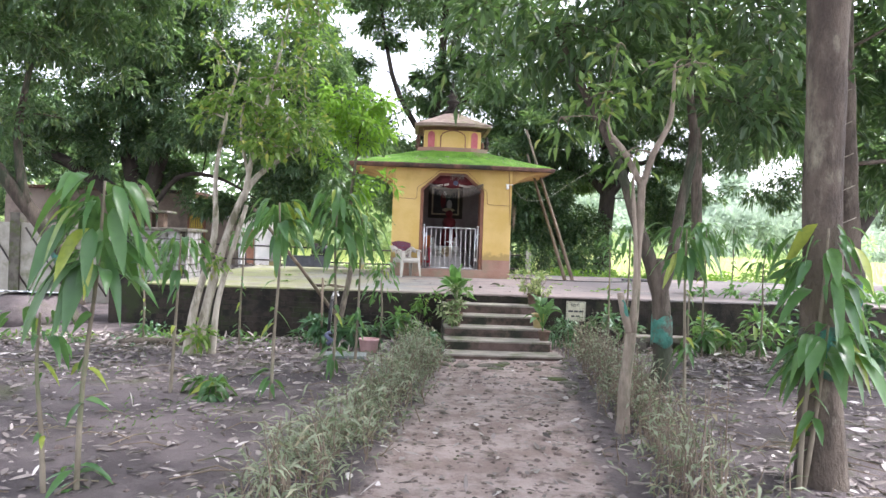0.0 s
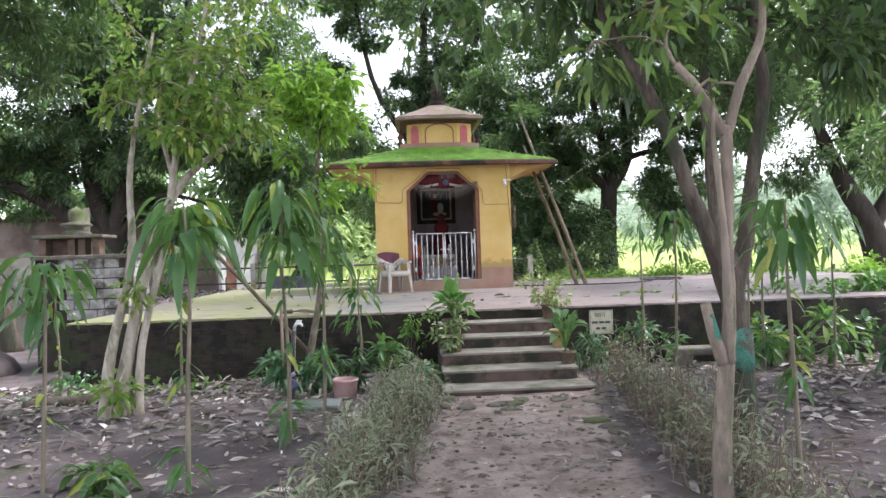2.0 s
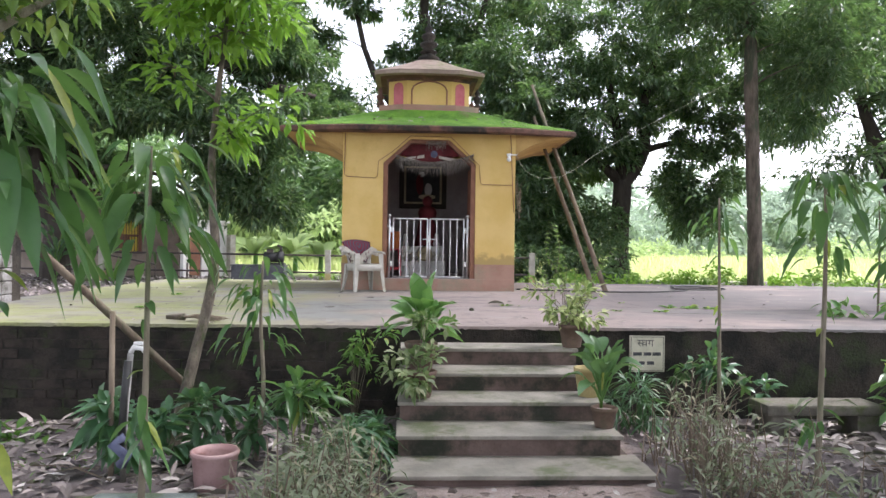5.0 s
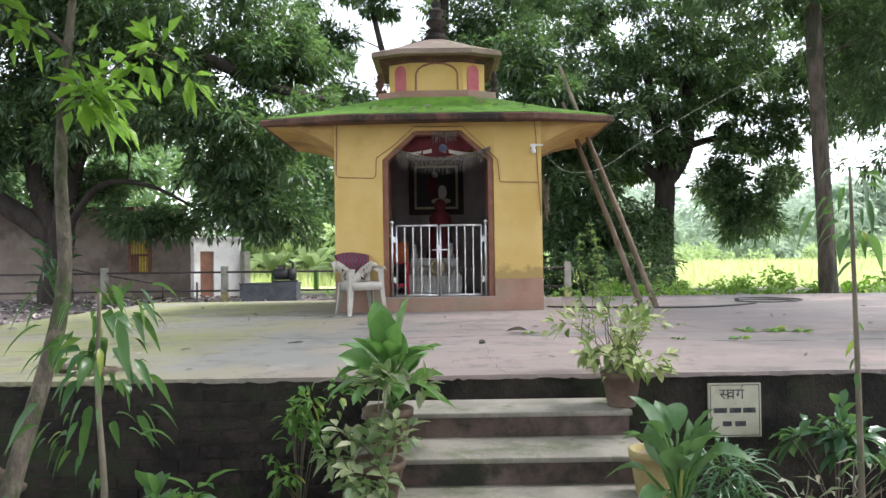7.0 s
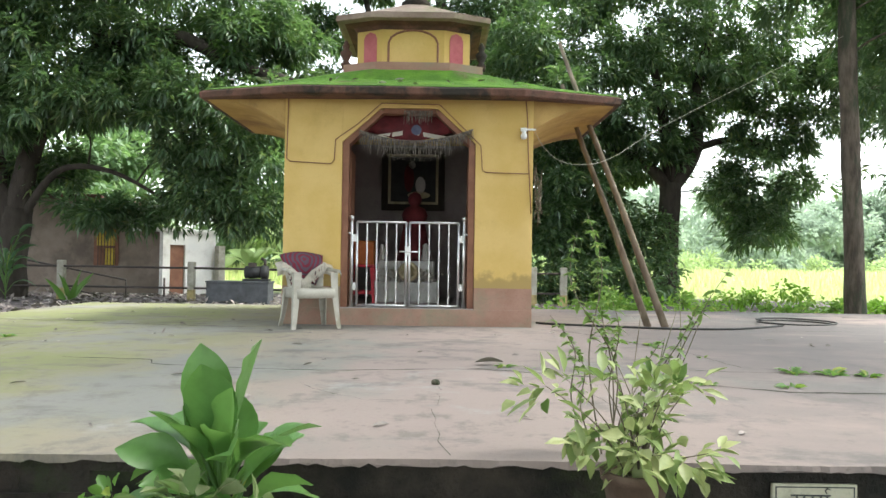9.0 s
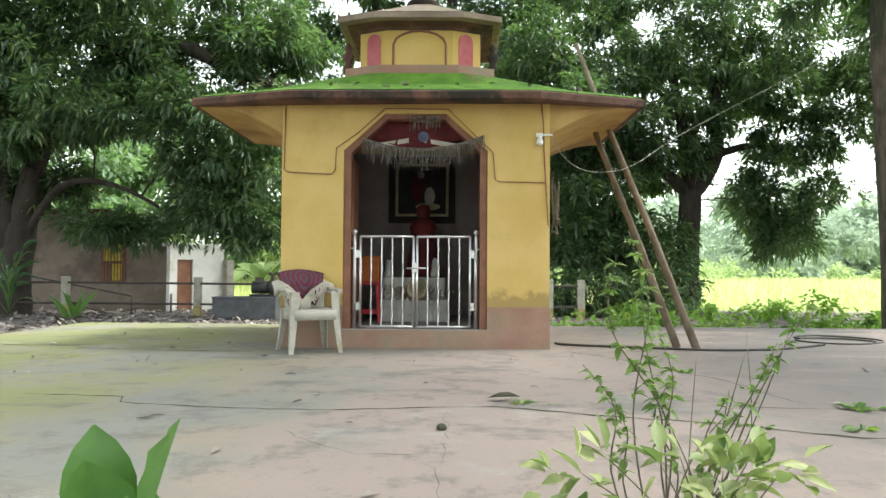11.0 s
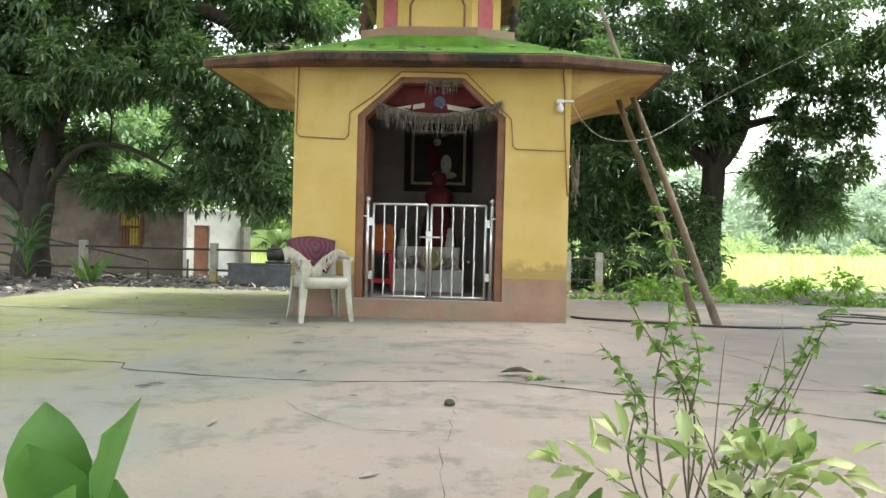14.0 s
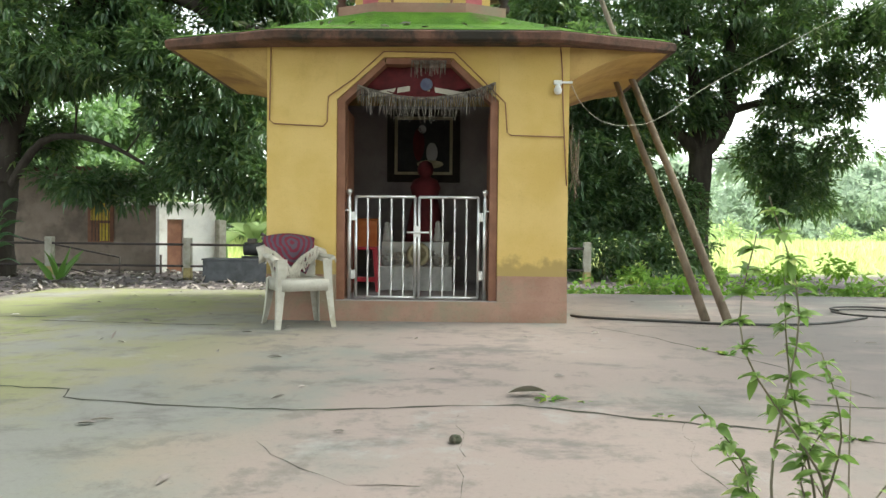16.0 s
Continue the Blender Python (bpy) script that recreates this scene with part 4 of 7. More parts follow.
# Last two blobs: crown out of sight overhead, put in to block sky light.
tree("banded_tree", 3.9, -8.4, 0, "straight grey trunk with a turquoise painted band", [([(3.95, -8.4, -0.1), (3.88, -8.4, 0.7), (3.84, -8.4, 1.5), (3.72, -8.4, 3.2), (3.6, -8.4, 5.5)], [0.19, 0.135, 0.125, 0.115, 0.08])],
     [(3.6, -8.3, 5.6, 2.2, 2.0, 1.0, 302), (4.6, -7.6, 4.0, 1.3, 1.2, 0.8, 189), (5.2, -6.6, 3.2, 1.2, 1.2, 0.8, 170), (6.6, -3.2, 4.4, 1.8, 1.4, 1.0, 150), (8.2, -2.0, 3.4, 1.6, 1.4, 0.9, 130), (5.6, -8, 2.6, 1.0, 1.0, 0.7, 122), (3.2, -6.4, 8.2, 2.8, 2.4, 1.0, 380), (6.0, -8.6, 7.4, 3.0, 2.8, 1.0, 380)], M_TRUNK, M_MANGO, (0.16, 0.058), 13, 0.22, 26, 120, dense=1.3)
tree("leaning_tree", -7.6, -1.6, 0, "leaning tree with a green painted band", [([(-7.5, -1.4, -0.1), (-7.7, -1.5, 0.9), (-8.4, -1.8, 2.0), (-9.2, -2.2, 3.2)], [0.2, 0.16, 0.14, 0.1]), ([(-8.3, -1.8, 1.9), (-8.5, -1.8, 3.2), (-8.2, -1.9, 4.8)], [0.1, 0.08, 0.04])],
     [(-8.3, -2.0, 5.7, 1.8, 1.8, 0.9, 300), (-6.6, -2.6, 6.0, 1.7, 1.6, 0.8, 280), (-9.8, -2.4, 4.8, 1.4, 1.4, 0.8, 130), (-8.6, -1.9, 3.6, 0.8, 0.8, 0.4, 26)], M_BARK, M_MANGO, (0.17, 0.062), 14, 0.22, 27, 120, dense=1.4)
# Unseen tree, added only so that its high crown darkens the garden.
tree("added_shade_tree", -6.2, -10.5, 0, "unseen tree added to shade the garden", [([(-6.2, -10.5, -0.1), (-6.1, -10.4, 2), (-5.6, -10, 4.2), (-4.4, -9.4, 6)], [0.22, 0.18, 0.14, 0.06])],
     [(-4.4, -9.4, 6.3, 2.0, 1.8, 0.8, 200), (-6.2, -10, 6.4, 1.8, 1.6, 0.9, 160), (-3.4, -12.0, 7.0, 3.0, 2.8, 1.0, 400), (-4.0, -6.6, 8.4, 3.0, 2.4, 1.0, 400), (-7.0, -8.0, 7.6, 3.0, 2.8, 1.0, 380)], M_BARK, M_MANGO, (0.15, 0.055), 13, 0.20, 28, 80, dense=1.4)

# ---- distance ----
rng = np.random.default_rng(40)
n = 60000
gx, gy = rng.uniform(-14, 60, n), 16 + 60 * rng.uniform(0, 1, n) ** 1.6
keep = (gx > 2) | (gy > 22)
gx, gy = gx[keep], gy[keep]
n = len(gx)
hgt = (0.7 + 0.7 * np.minimum(1, (gy - 15) / 12)) * rng.uniform(0.6, 1.2, n)
tagged(leaves("field_grass", np.stack([gx, gy, np.zeros(n) - 0.1], 1), np.stack([rng.normal(0, 0.3, n), rng.normal(0, 0.3, n), np.ones(n)], 1), hgt, 0.05 + 0.0018 * gy, M_FIELD, droop=0.1, rng=rng, belly=0.5), "tall yellow-green grass in the field, sunlight put into its colour", "grass", kind="stuff")
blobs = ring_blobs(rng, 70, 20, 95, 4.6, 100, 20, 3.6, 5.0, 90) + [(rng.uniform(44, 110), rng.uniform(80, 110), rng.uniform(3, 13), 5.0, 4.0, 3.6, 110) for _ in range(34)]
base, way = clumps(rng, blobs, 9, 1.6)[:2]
tagged(leaves("far_wood", base, way, 1.3, 0.7, M_HAZE, rng=rng), "woodland beyond the field, haze put into its pale leaves", "woodland", kind="stuff")

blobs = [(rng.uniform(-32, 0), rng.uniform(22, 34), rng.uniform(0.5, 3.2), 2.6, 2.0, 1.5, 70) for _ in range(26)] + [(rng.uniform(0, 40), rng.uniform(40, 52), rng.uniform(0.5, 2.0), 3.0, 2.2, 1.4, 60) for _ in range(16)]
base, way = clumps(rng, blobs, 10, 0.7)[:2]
tagged(leaves("light_thicket", base, way, 0.5, 0.2, M_SUNLEAF, rng=rng), "thicket behind the yard, sunlight put into its pale green", "thicket", kind="stuff")
for lo, hi, y0, y1, count, material, words in ((-40, 2, 28, 42, 40, M_WOODLEAF, "soft green wood behind the yard"), (15, 70, 58, 76, 34, M_HAZE, "trees beyond the field, haze put into their pale leaves")):
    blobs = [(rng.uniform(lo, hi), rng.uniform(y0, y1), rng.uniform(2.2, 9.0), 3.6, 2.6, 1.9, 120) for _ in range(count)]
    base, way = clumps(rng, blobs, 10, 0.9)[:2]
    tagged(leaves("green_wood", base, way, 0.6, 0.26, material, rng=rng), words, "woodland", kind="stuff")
n = 2600
lx, ly = rng.uniform(-13, 3, n), rng.uniform(4.5, 13.6, n)
tagged(leaves("yard_litter", np.stack([lx, ly, -0.02 + 0.30 * np.clip((ly - 2.2) / 3.5, 0, 1) + rng.uniform(0.005, 0.04, n)], 1), np.stack([rng.normal(0, 1, n), rng.normal(0, 1, n), rng.normal(0.2, 0.2, n)], 1), rng.uniform(0.1, 0.25, n), 0.08, M_LITTER, droop=0.1, rng=rng), "brown leaf litter on the yard behind the platform", "leaf litter", kind="stuff")

# ---- at the shrine ----
M_TINSEL = surface("dusty_tinsel", (0.14, 0.12, 0.10), (0.28, 0.25, 0.215), None, 30, 90, 0.42, 0.6)
M_REDCLOTH = surface("red_cloth", (0.085, 0.009, 0.013), (0.15, 0.016, 0.022), None, 6, 120, 0.8)
M_WHITECLOTH = surface("cream_lace", (0.44, 0.40, 0.34), (0.56, 0.52, 0.45), None, 9, 120, 0.9)
M_BLUE_PAINT = surface("dull_blue_cloth", (0.085, 0.095, 0.16), (0.13, 0.145, 0.22), None, 9, 90, 0.8)
M_REDPLASTIC = surface("red_plastic", (0.42, 0.012, 0.03), (0.5, 0.03, 0.05), None, 5, 60, 0.4)
M_ORANGE = surface("orange_painted_wood", (0.44, 0.11, 0.02), (0.52, 0.16, 0.04), None, 6, 60, 0.6)
M_MARBLE = surface("grey_marble", (0.5, 0.49, 0.47), (0.62, 0.61, 0.59), (0.34, 0.33, 0.32), 5, 70, 0.5)
M_GILT = surface("dull_gilt", (0.42, 0.36, 0.22), (0.52, 0.46, 0.3), None, 12, 80, 0.5, 0.3)
M_BLACK = surface("black_rubber", (0.014, 0.014, 0.015), (0.03, 0.03, 0.03), None, 8, 80, 0.6)
M_WHITE = surface("white_plastic", (0.72, 0.72, 0.7), (0.8, 0.8, 0.78), None, 8, 60, 0.4)
M_TERRA = surface("old_clay", (0.105, 0.068, 0.048), (0.17, 0.115, 0.085), (0.085, 0.09, 0.055), 7, 70, 0.9)
M_YELLOWPOT = surface("mustard_pot", (0.33, 0.265, 0.11), (0.42, 0.345, 0.16), (0.2, 0.17, 0.08), 7, 70, 0.75)
M_SIGN = surface("cream_stone_tablet", (0.50, 0.48, 0.36), (0.60, 0.57, 0.44), (0.36, 0.34, 0.24), 6, 90, 0.7)
M_INK = surface("faded_black_paint", (0.04, 0.04, 0.045), (0.09, 0.09, 0.09), None, 20, 90, 0.8)
M_WOOD = surface("weathered_wood", (0.14, 0.105, 0.075), (0.22, 0.175, 0.13), (0.10, 0.11, 0.06), 8, 50, 0.9, relief=0.8, squash=(1, 1, 0.3))
M_WHITEWALL = surface("sunlit_whitewash", (0.74, 0.74, 0.72), (0.82, 0.81, 0.78), (0.55, 0.53, 0.48), 2, 60, 0.9)
M_BROWNWALL = surface("brown_render", (0.25, 0.20, 0.165), (0.34, 0.28, 0.235), (0.15, 0.12, 0.10), 1.2, 50, 0.95)
M_WHITEBRICK = surface("whitewashed_block", (0.22, 0.21, 0.20), (0.36, 0.35, 0.345), (0.09, 0.085, 0.07), 7, 60, 0.92, relief=0.8, lo=0.47, hi=0.6)
M_BLUETIN = surface("pale_blue_sheet", (0.45, 0.5, 0.55), (0.56, 0.6, 0.66), (0.3, 0.26, 0.22), 4, 50, 0.5)
M_CRACK = surface("dark_crack", (0.022, 0.02, 0.016), (0.04, 0.038, 0.026), (0.03, 0.05, 0.015), 6, 60, 1.0)
M_TROUGH = surface("dark_wet_cement", (0.05, 0.055, 0.06), (0.085, 0.09, 0.10), (0.03, 0.03, 0.03), 4, 50, 0.6)
M_MOSSY = surface("mossy_stone", (0.095, 0.087, 0.07), (0.16, 0.147, 0.12), (0.075, 0.10, 0.03), 6, 50, 0.95, relief=0.8, dist=0.012, lo=0.48, hi=0.62)


def ring_cloth():
    """Crochet rounds of crimson and grey-green."""
    m, nt, b = shader("crochet_rounds", 0.95)
    w = nt.nodes.new("ShaderNodeTexWave")
    w.wave_type, w.rings_direction = "RINGS", "SPHERICAL"
    w.inputs["Scale"].default_value, w.inputs["Distortion"].default_value, w.inputs["Detail Scale"].default_value = 10.0, 2.0, 3.0
    tc = nt.nodes.new("ShaderNodeTexCoord")
    nt.links.new(tc.outputs["Object"], w.inputs["Vector"])
    nt.links.new(mix(nt, ramp(nt, w.outputs[1], 0.35, 0.6), (0.15, 0.016, 0.035), (0.085, 0.06, 0.085)), b.inputs["Base Color"])
    bump(nt, b, noise_node(nt, 160, 3), 0.8, 0.006)
    return m


def solid(points, radii, n, material, name, parent, label="", smooth=True):
    v, f = tube(points, radii, n)
    return mesh_object(name, v, f, material, parent, label, smooth)


gate = thing("metal_gate", 0, 0.08, 0.877, "closed stainless steel double gate with twisted bars", "gate")
for s in (-1, 1):
    post = part("gate_post", lathe([(0.019, 0), (0.019, 0.905), (0.012, 0.91), (0.012, 0.925), (0.022, 0.94), (0.029, 0.958), (0.022, 0.977), (0.006, 0.985)], 12, s * 0.605, 0), M_STEEL, gate, "", True)
    solid([(s * 0.60, -0.01, 0.79), (s * 0.706, -0.02, 0.795)], 0.008, 8, M_STEEL, "wall_pin", gate)
    x0, x1 = sorted((s * 0.018, s * 0.545))
    for z in (0.22, 0.74):
        part("hinge", box(*sorted((s * 0.548, s * 0.588)), -0.012, 0.012, z - 0.04, z + 0.04, 0.004), M_STEEL, gate)
    v, f = [], []
    for a, b in (((x0, 0, 0.02), (x0, 0, 0.915)), ((x1, 0, 0.02), (x1, 0, 0.915)), ((x0, 0, 0.02), (x1, 0, 0.02)), ((x0, 0, 0.915), (x1, 0, 0.915))):
        tube([a, b], 0.0135, 10, v, f)
    leaf = mesh_object("gate_leaf", v, f, M_STEEL, gate, "", True)
    for k in range(4):
        x = x0 + (x1 - x0) * (k + 1) / 5
        bm = bmesh.new()
        rings = []
        for j in range(31):
            z = 0.025 + 0.885 * j / 30
            turn = 0.0 if not 0.28 < z < 0.64 and not 0.75 < z < 0.82 and not 0.1 < z < 0.18 else z * 60
            rings.append([(x + 0.0085 * math.cos(turn + q), 0.0085 * math.sin(turn + q), z) for q in (0.785, 2.356, 3.927, 5.498)])
        part("twisted_bar", loft(rings), M_STEEL, leaf)
solid([(-0.09, -0.025, 0.60), (0.11, -0.025, 0.60)], 0.009, 8, M_STEEL, "latch_bolt", gate)
part("latch_plate", box(-0.03, 0.03, -0.02, 0.012, 0.56, 0.66, 0.004), M_STEEL, gate)

# chair
chair = thing("plastic_chair", -0.97, -0.33, P, "dirty white moulded plastic armchair", "chair", rz=28)
chair.scale = (0.92, 0.92, 0.93)


def shell(rows, thick, bm=None):
    """A curved sheet through rows of points, given a thickness."""
    bm = bm or bmesh.new()
    grid = [[bm.verts.new(p) for p in row] for row in rows]
    for a, b in zip(grid, grid[1:]):
        for k in range(len(a) - 1):
            bm.faces.new((a[k], a[k + 1], b[k + 1], b[k]))
    bmesh.ops.recalc_face_normals(bm, faces=bm.faces)
    bmesh.ops.solidify(bm, geom=bm.faces[:], thickness=thick)
    return bm


part("seat", shell([[(x, y, 0.415 + 0.018 * (abs(x) / 0.22) ** 2 - 0.035 * max(0, (-0.14 - y) / 0.08) ** 2 + 0.01 * (y - 0.1)) for x in np.linspace(-0.225, 0.225, 9)] for y in np.linspace(-0.225, 0.20, 9)], 0.012), M_PLASTIC, chair, "", True)
part("apron", shell([[(x, y, z) for x, y in ((-0.235, 0.2), (-0.242, -0.19), (-0.20, -0.235), (0, -0.245), (0.20, -0.235), (0.242, -0.19), (0.235, 0.2))] for z in (0.325, 0.38, 0.428)], 0.008), M_PLASTIC, chair, "", True)
back = []
for u in np.linspace(0, 1, 9):
    z = 0.42 + 0.36 * u
    half = 0.205 + 0.03 * u - 0.05 * u**6
    back.append([(half * q, 0.20 + 0.11 * u - 0.05 * q * q, z - 0.035 * u * q * q) for q in np.linspace(-1, 1, 9)])
part("backrest", shell(back, 0.010), M_PLASTIC, chair, "", True)
for s in (-1, 1):
    arm = [(s * 0.225, 0.27, 0.66), (s * 0.262, 0.14, 0.645), (s * 0.272, -0.04, 0.638), (s * 0.268, -0.17, 0.628), (s * 0.252, -0.215, 0.60)]
    line = smooth_line(arm, 4)
    part("armrest", shell([[p + Vector((dx, 0, -0.03 * (abs(dx) > 0.025))) for dx in (-0.032, -0.02, 0, 0.02, 0.032)] for p in line], 0.008), M_PLASTIC, chair, "", True)
    for front in (-1, 1):
        y = -0.215 if front < 0 else 0.215
        top = 0.60 if front < 0 else 0.42
        rows = []
        for u in np.linspace(0, 1, 6):
            z = top * (1 - u)
            w = 0.085 * (1 - u) + 0.045 * u
            x, yy = s * (0.245 + 0.03 * u * u), y + front * 0.05 * u * u
            rows.append([(x - s * w, yy, z), (x, yy, z), (x, yy - front * w, z)])
        part("leg", shell(rows, 0.009), M_PLASTIC, chair)
cloth = thing("crochet_cloth", -1.085, -0.11, 1.345, "crimson crochet mat with a cream fringe over the chair back", "cloth", rz=28)
cloth.scale = (1.28, 1.2, 1.28)
M_ROUNDS = ring_cloth()
part("woven_mat", shell([[(0.18 * q * (1 - 0.45 * v) - 0.02, 0.035 - 0.10 * min(v * 2.5, 1) + 0.01 * math.sin(q * 5) + 0.02 * v - 0.045 * q * q, 0.085 - 0.03 * q * q - 0.24 * v) for q in np.linspace(-1, 1, 11)] for v in np.linspace(0, 1, 9)], 0.006), M_ROUNDS, cloth, "", True)
v, f = [], []
rnd = random.Random(3)
for k in range(46):
    q = -1 + 2 * k / 45
    v0 = 0.25 + 0.75 * (1 - abs(q))
    x, z = 0.19 * q * (1 - 0.40 * v0), 0.075 - 0.03 * q * q - 0.24 * v0
    tube([(x - 0.02, -0.075 - 0.03 * q * q, z + 0.015), (x - 0.02 + rnd.uniform(-0.02, 0.02), -0.085 - 0.03 * q * q, z - 0.03), (x - 0.02 + rnd.uniform(-0.03, 0.03), -0.088 - 0.03 * q * q, z - 0.085)], [0.010, 0.008, 0.004], 5, v, f)
mesh_object("cream_fringe", v, f, M_WHITECLOTH, cloth, "knotted cream fringe")["kind"] = "stuff"
part("lace_edge", shell([[(0.235 * q, 0.045 - 0.05 * q * q - 0.085 * min(1, w * 2), 0.06 - 0.07 * abs(q) - 0.10 * w) for q in np.linspace(-1, 1, 11)] for w in np.linspace(0, 1, 4)], 0.005), M_WHITECLOTH, cloth, "cream lace edge", True)

# inside the shrine
pedestal = thing("pedestal", -0.08, 1.35, 0.876, "grey marble pedestal inside the shrine", "pedestal")
part("base_block", box(-0.38, 0.40, -0.30, 0.35, 0, 0.25, 0.01), M_MARBLE, pedestal)
part("upper_block", box(-0.34, 0.36, -0.22, 0.35, 0.251, 0.50, 0.01), M_MARBLE, pedestal)
tagged(mesh_object("statue", *(lambda bm: ([v.co[:] for v in bm.verts], [[v.index for v in fc.verts] for fc in bm.faces]))((lambda bm: (bm.verts.index_update(), bm)[1])(lathe([(0.22, 1.378), (0.20, 1.5), (0.165, 1.7), (0.135, 1.83), (0.165, 1.96), (0.13, 2.04), (0.05, 2.075), (0.08, 2.11), (0.09, 2.16), (0.07, 2.22), (0.02, 2.25)], 18, 0.02, 1.45))), M_REDCLOTH, smooth=True), "statue draped in red cloth on the pedestal", "statue")
for x, y, h in ((-0.36, 1.14, 0.2), (0.17, 1.14, 0.22)):
    bm = lathe([(0.05, 0), (0.055, 0.04), (0.035, 0.1), (0.045, 0.13), (0.03, 0.16), (0.035, 0.19), (0.012, h)], 12)
    fig = part("figurine", bm, M_MARBLE, None, "small white figurine on the pedestal", True)
    fig.matrix_world = pose(x, y + 0.05, 1.377)
    tagged(fig, category="figurine", group="figurines on the pedestal")
wreath = part("flower_garland", lathe([(0.11, -0.02), (0.125, 0), (0.11, 0.02), (0.07, 0.015), (0.07, -0.015)], 18), M_GILT, None, "dry yellow flower garland on the pedestal", True)
wreath.matrix_world = pose(-0.03, 1.02, 1.25, 80)
tagged(wreath, category="garland")
rf = np.random.default_rng(91)
fl = np.stack([rf.normal(-0.06, 0.17, 260), rf.uniform(1.04, 1.12, 260), np.zeros(260)], 1)
fl[:, 2] = 1.13 + rf.uniform(0, 1, 260) * 0.14
tagged(leaves("offered_flowers", fl, rf.normal(0, 1, (260, 3)) + [0, -0.6, 0.4], rf.uniform(0.03, 0.06, 260), 0.035, M_WHITECLOTH, droop=0.2, seg=2, rng=rf), "white and cream flowers heaped on the pedestal step", "flowers", kind="stuff")
stool = thing("plastic_stool", -0.58, 1.0, 0.876, "red plastic stool in the shrine", "stool")
part("seat", box(-0.15, 0.15, -0.15, 0.15, 0.42, 0.45, 0.01), M_REDPLASTIC, stool)
for sx in (-1, 1):
    for sy in (-1, 1):
        part("leg", loft([[(sx * (0.14 + a) + dx * w, sy * (0.14 + a) + dy * w, z) for dx, dy in ((-1, -1), (1, -1), (1, 1), (-1, 1))] for z, a, w in ((0.42, -0.015, 0.024), (0.0, 0.01, 0.016))]), M_REDPLASTIC, stool)
    part("stretcher", box(*sorted((sx * 0.125, sx * 0.145)), -0.12, 0.12, 0.10, 0.15, 0.004), M_REDPLASTIC, stool)
part("front_stretcher", box(-0.125, 0.125, -0.15, -0.135, 0.10, 0.15, 0.004), M_REDPLASTIC, stool)
donation = thing("offering_box", -0.58, 1.0, 1.327, "orange wooden offering box on the stool", "box")
part("case", box(-0.14, 0.14, -0.12, 0.12, 0, 0.26, 0.006), M_ORANGE, donation)
part("lid", box(-0.15, 0.15, -0.13, 0.13, 0.261, 0.285, 0.005), M_ORANGE, donation)
picture = thing("framed_picture", -0.04, 2.405, 2.08, "framed picture in an ornate dark frame on the wall", "picture")
for nm, o, i, y0, m in (("outer_frame", 0.0, 0.09, -0.045, M_DARKBARK), ("inner_frame", 0.09, 0.125, -0.035, M_GILT)):
    for x0, x1, z0, z1 in ((-0.44 + o, 0.44 - o, o, i), (-0.44 + o, 0.44 - o, 0.88 - i, 0.88 - o), (-0.44 + o, -0.44 + i, i, 0.88 - i), (0.44 - i, 0.44 - o, i, 0.88 - i)):
        part(nm, box(x0, x1, y0, 0.0, z0, z1, 0.008), m, picture)
part("mat_board", box(-0.335, 0.335, -0.009, 0.0, 0.105, 0.775), M_MARBLE, picture, "cream mount")
part("canvas", box(-0.315, 0.315, -0.012, 0.0, 0.125, 0.755), M_BLACK, picture, "dark painted canvas")
for x, z, a, b, m in ((-0.06, 0.46, 0.07, 0.20, M_REDCLOTH), (0.10, 0.36, 0.07, 0.12, M_MARBLE), (0.08, 0.22, 0.16, 0.05, M_GILT), (-0.02, 0.64, 0.05, 0.05, M_MARBLE)):
    bm = bmesh.new()
    bmesh.ops.create_circle(bm, cap_ends=True, segments=16, radius=1.0, matrix=Matrix.Translation((x, -0.016, z)) @ Matrix.Rotation(math.pi / 2, 4, "X") @ Matrix.Diagonal((a, b, 1, 1)))
    bmesh.ops.solidify(bm, geom=bm.faces[:], thickness=0.003)
    part("painted_shape", bm, m, picture)
banner = thing("red_banner", 0, 0.14, 2.95, "red cloth banner with white bands hung under the arch", "banner")
part("cloth", shell([[(q * (0.30 + 0.20 * v), 0.02 + 0.015 * math.sin(q * 9 + v * 3), 0.02 - 0.24 * v - 0.05 * v * math.cos(q * 3)) for q in np.linspace(-1, 1, 15)] for v in np.linspace(0, 1, 5)], 0.004), M_REDCLOTH, banner, "", True)
for s in (-1, 1):
    part("white_band", shell([[(s * (0.08 + 0.36 * q), 0.003 + 0.004 * v, -0.16 - 0.06 * q - 0.045 * v) for q in np.linspace(0, 1, 6)] for v in (0, 1)], 0.003), M_WHITECLOTH, banner, "white band")
part("blue_disc", lathe([(0.055, -0.006), (0.055, 0.006)], 16), M_BLUE_PAINT, banner, "dull blue disc").matrix_local = pose(0.07, -0.01, -0.15, 90)
garland = thing("tinsel_garland", 0.045, -0.03, 2.665, "dusty silver tinsel garland strung across the arch", "garland")
rnd = random.Random(9)
v, f = [], []
sag = lambda q: 0.11 - 0.12 * (1 - q * q) + 0.015 * q  # noqa: E731
for k in range(170):
    q = -1 + 2 * k / 169
    L = rnd.uniform(0.09, 0.23) * (1 - 0.5 * max(0, abs(q) - 0.5) * (q > 0))
    x, z = 0.03 + 0.60 * q, sag(q)
    tube([(x, 0, z), (x + rnd.uniform(-0.012, 0.012), rnd.uniform(-0.02, 0.01), z - L * 0.5), (x + rnd.uniform(-0.02, 0.02), rnd.uniform(-0.03, 0.01), z - L)], [0.0035, 0.003, 0.0018], 4, v, f)
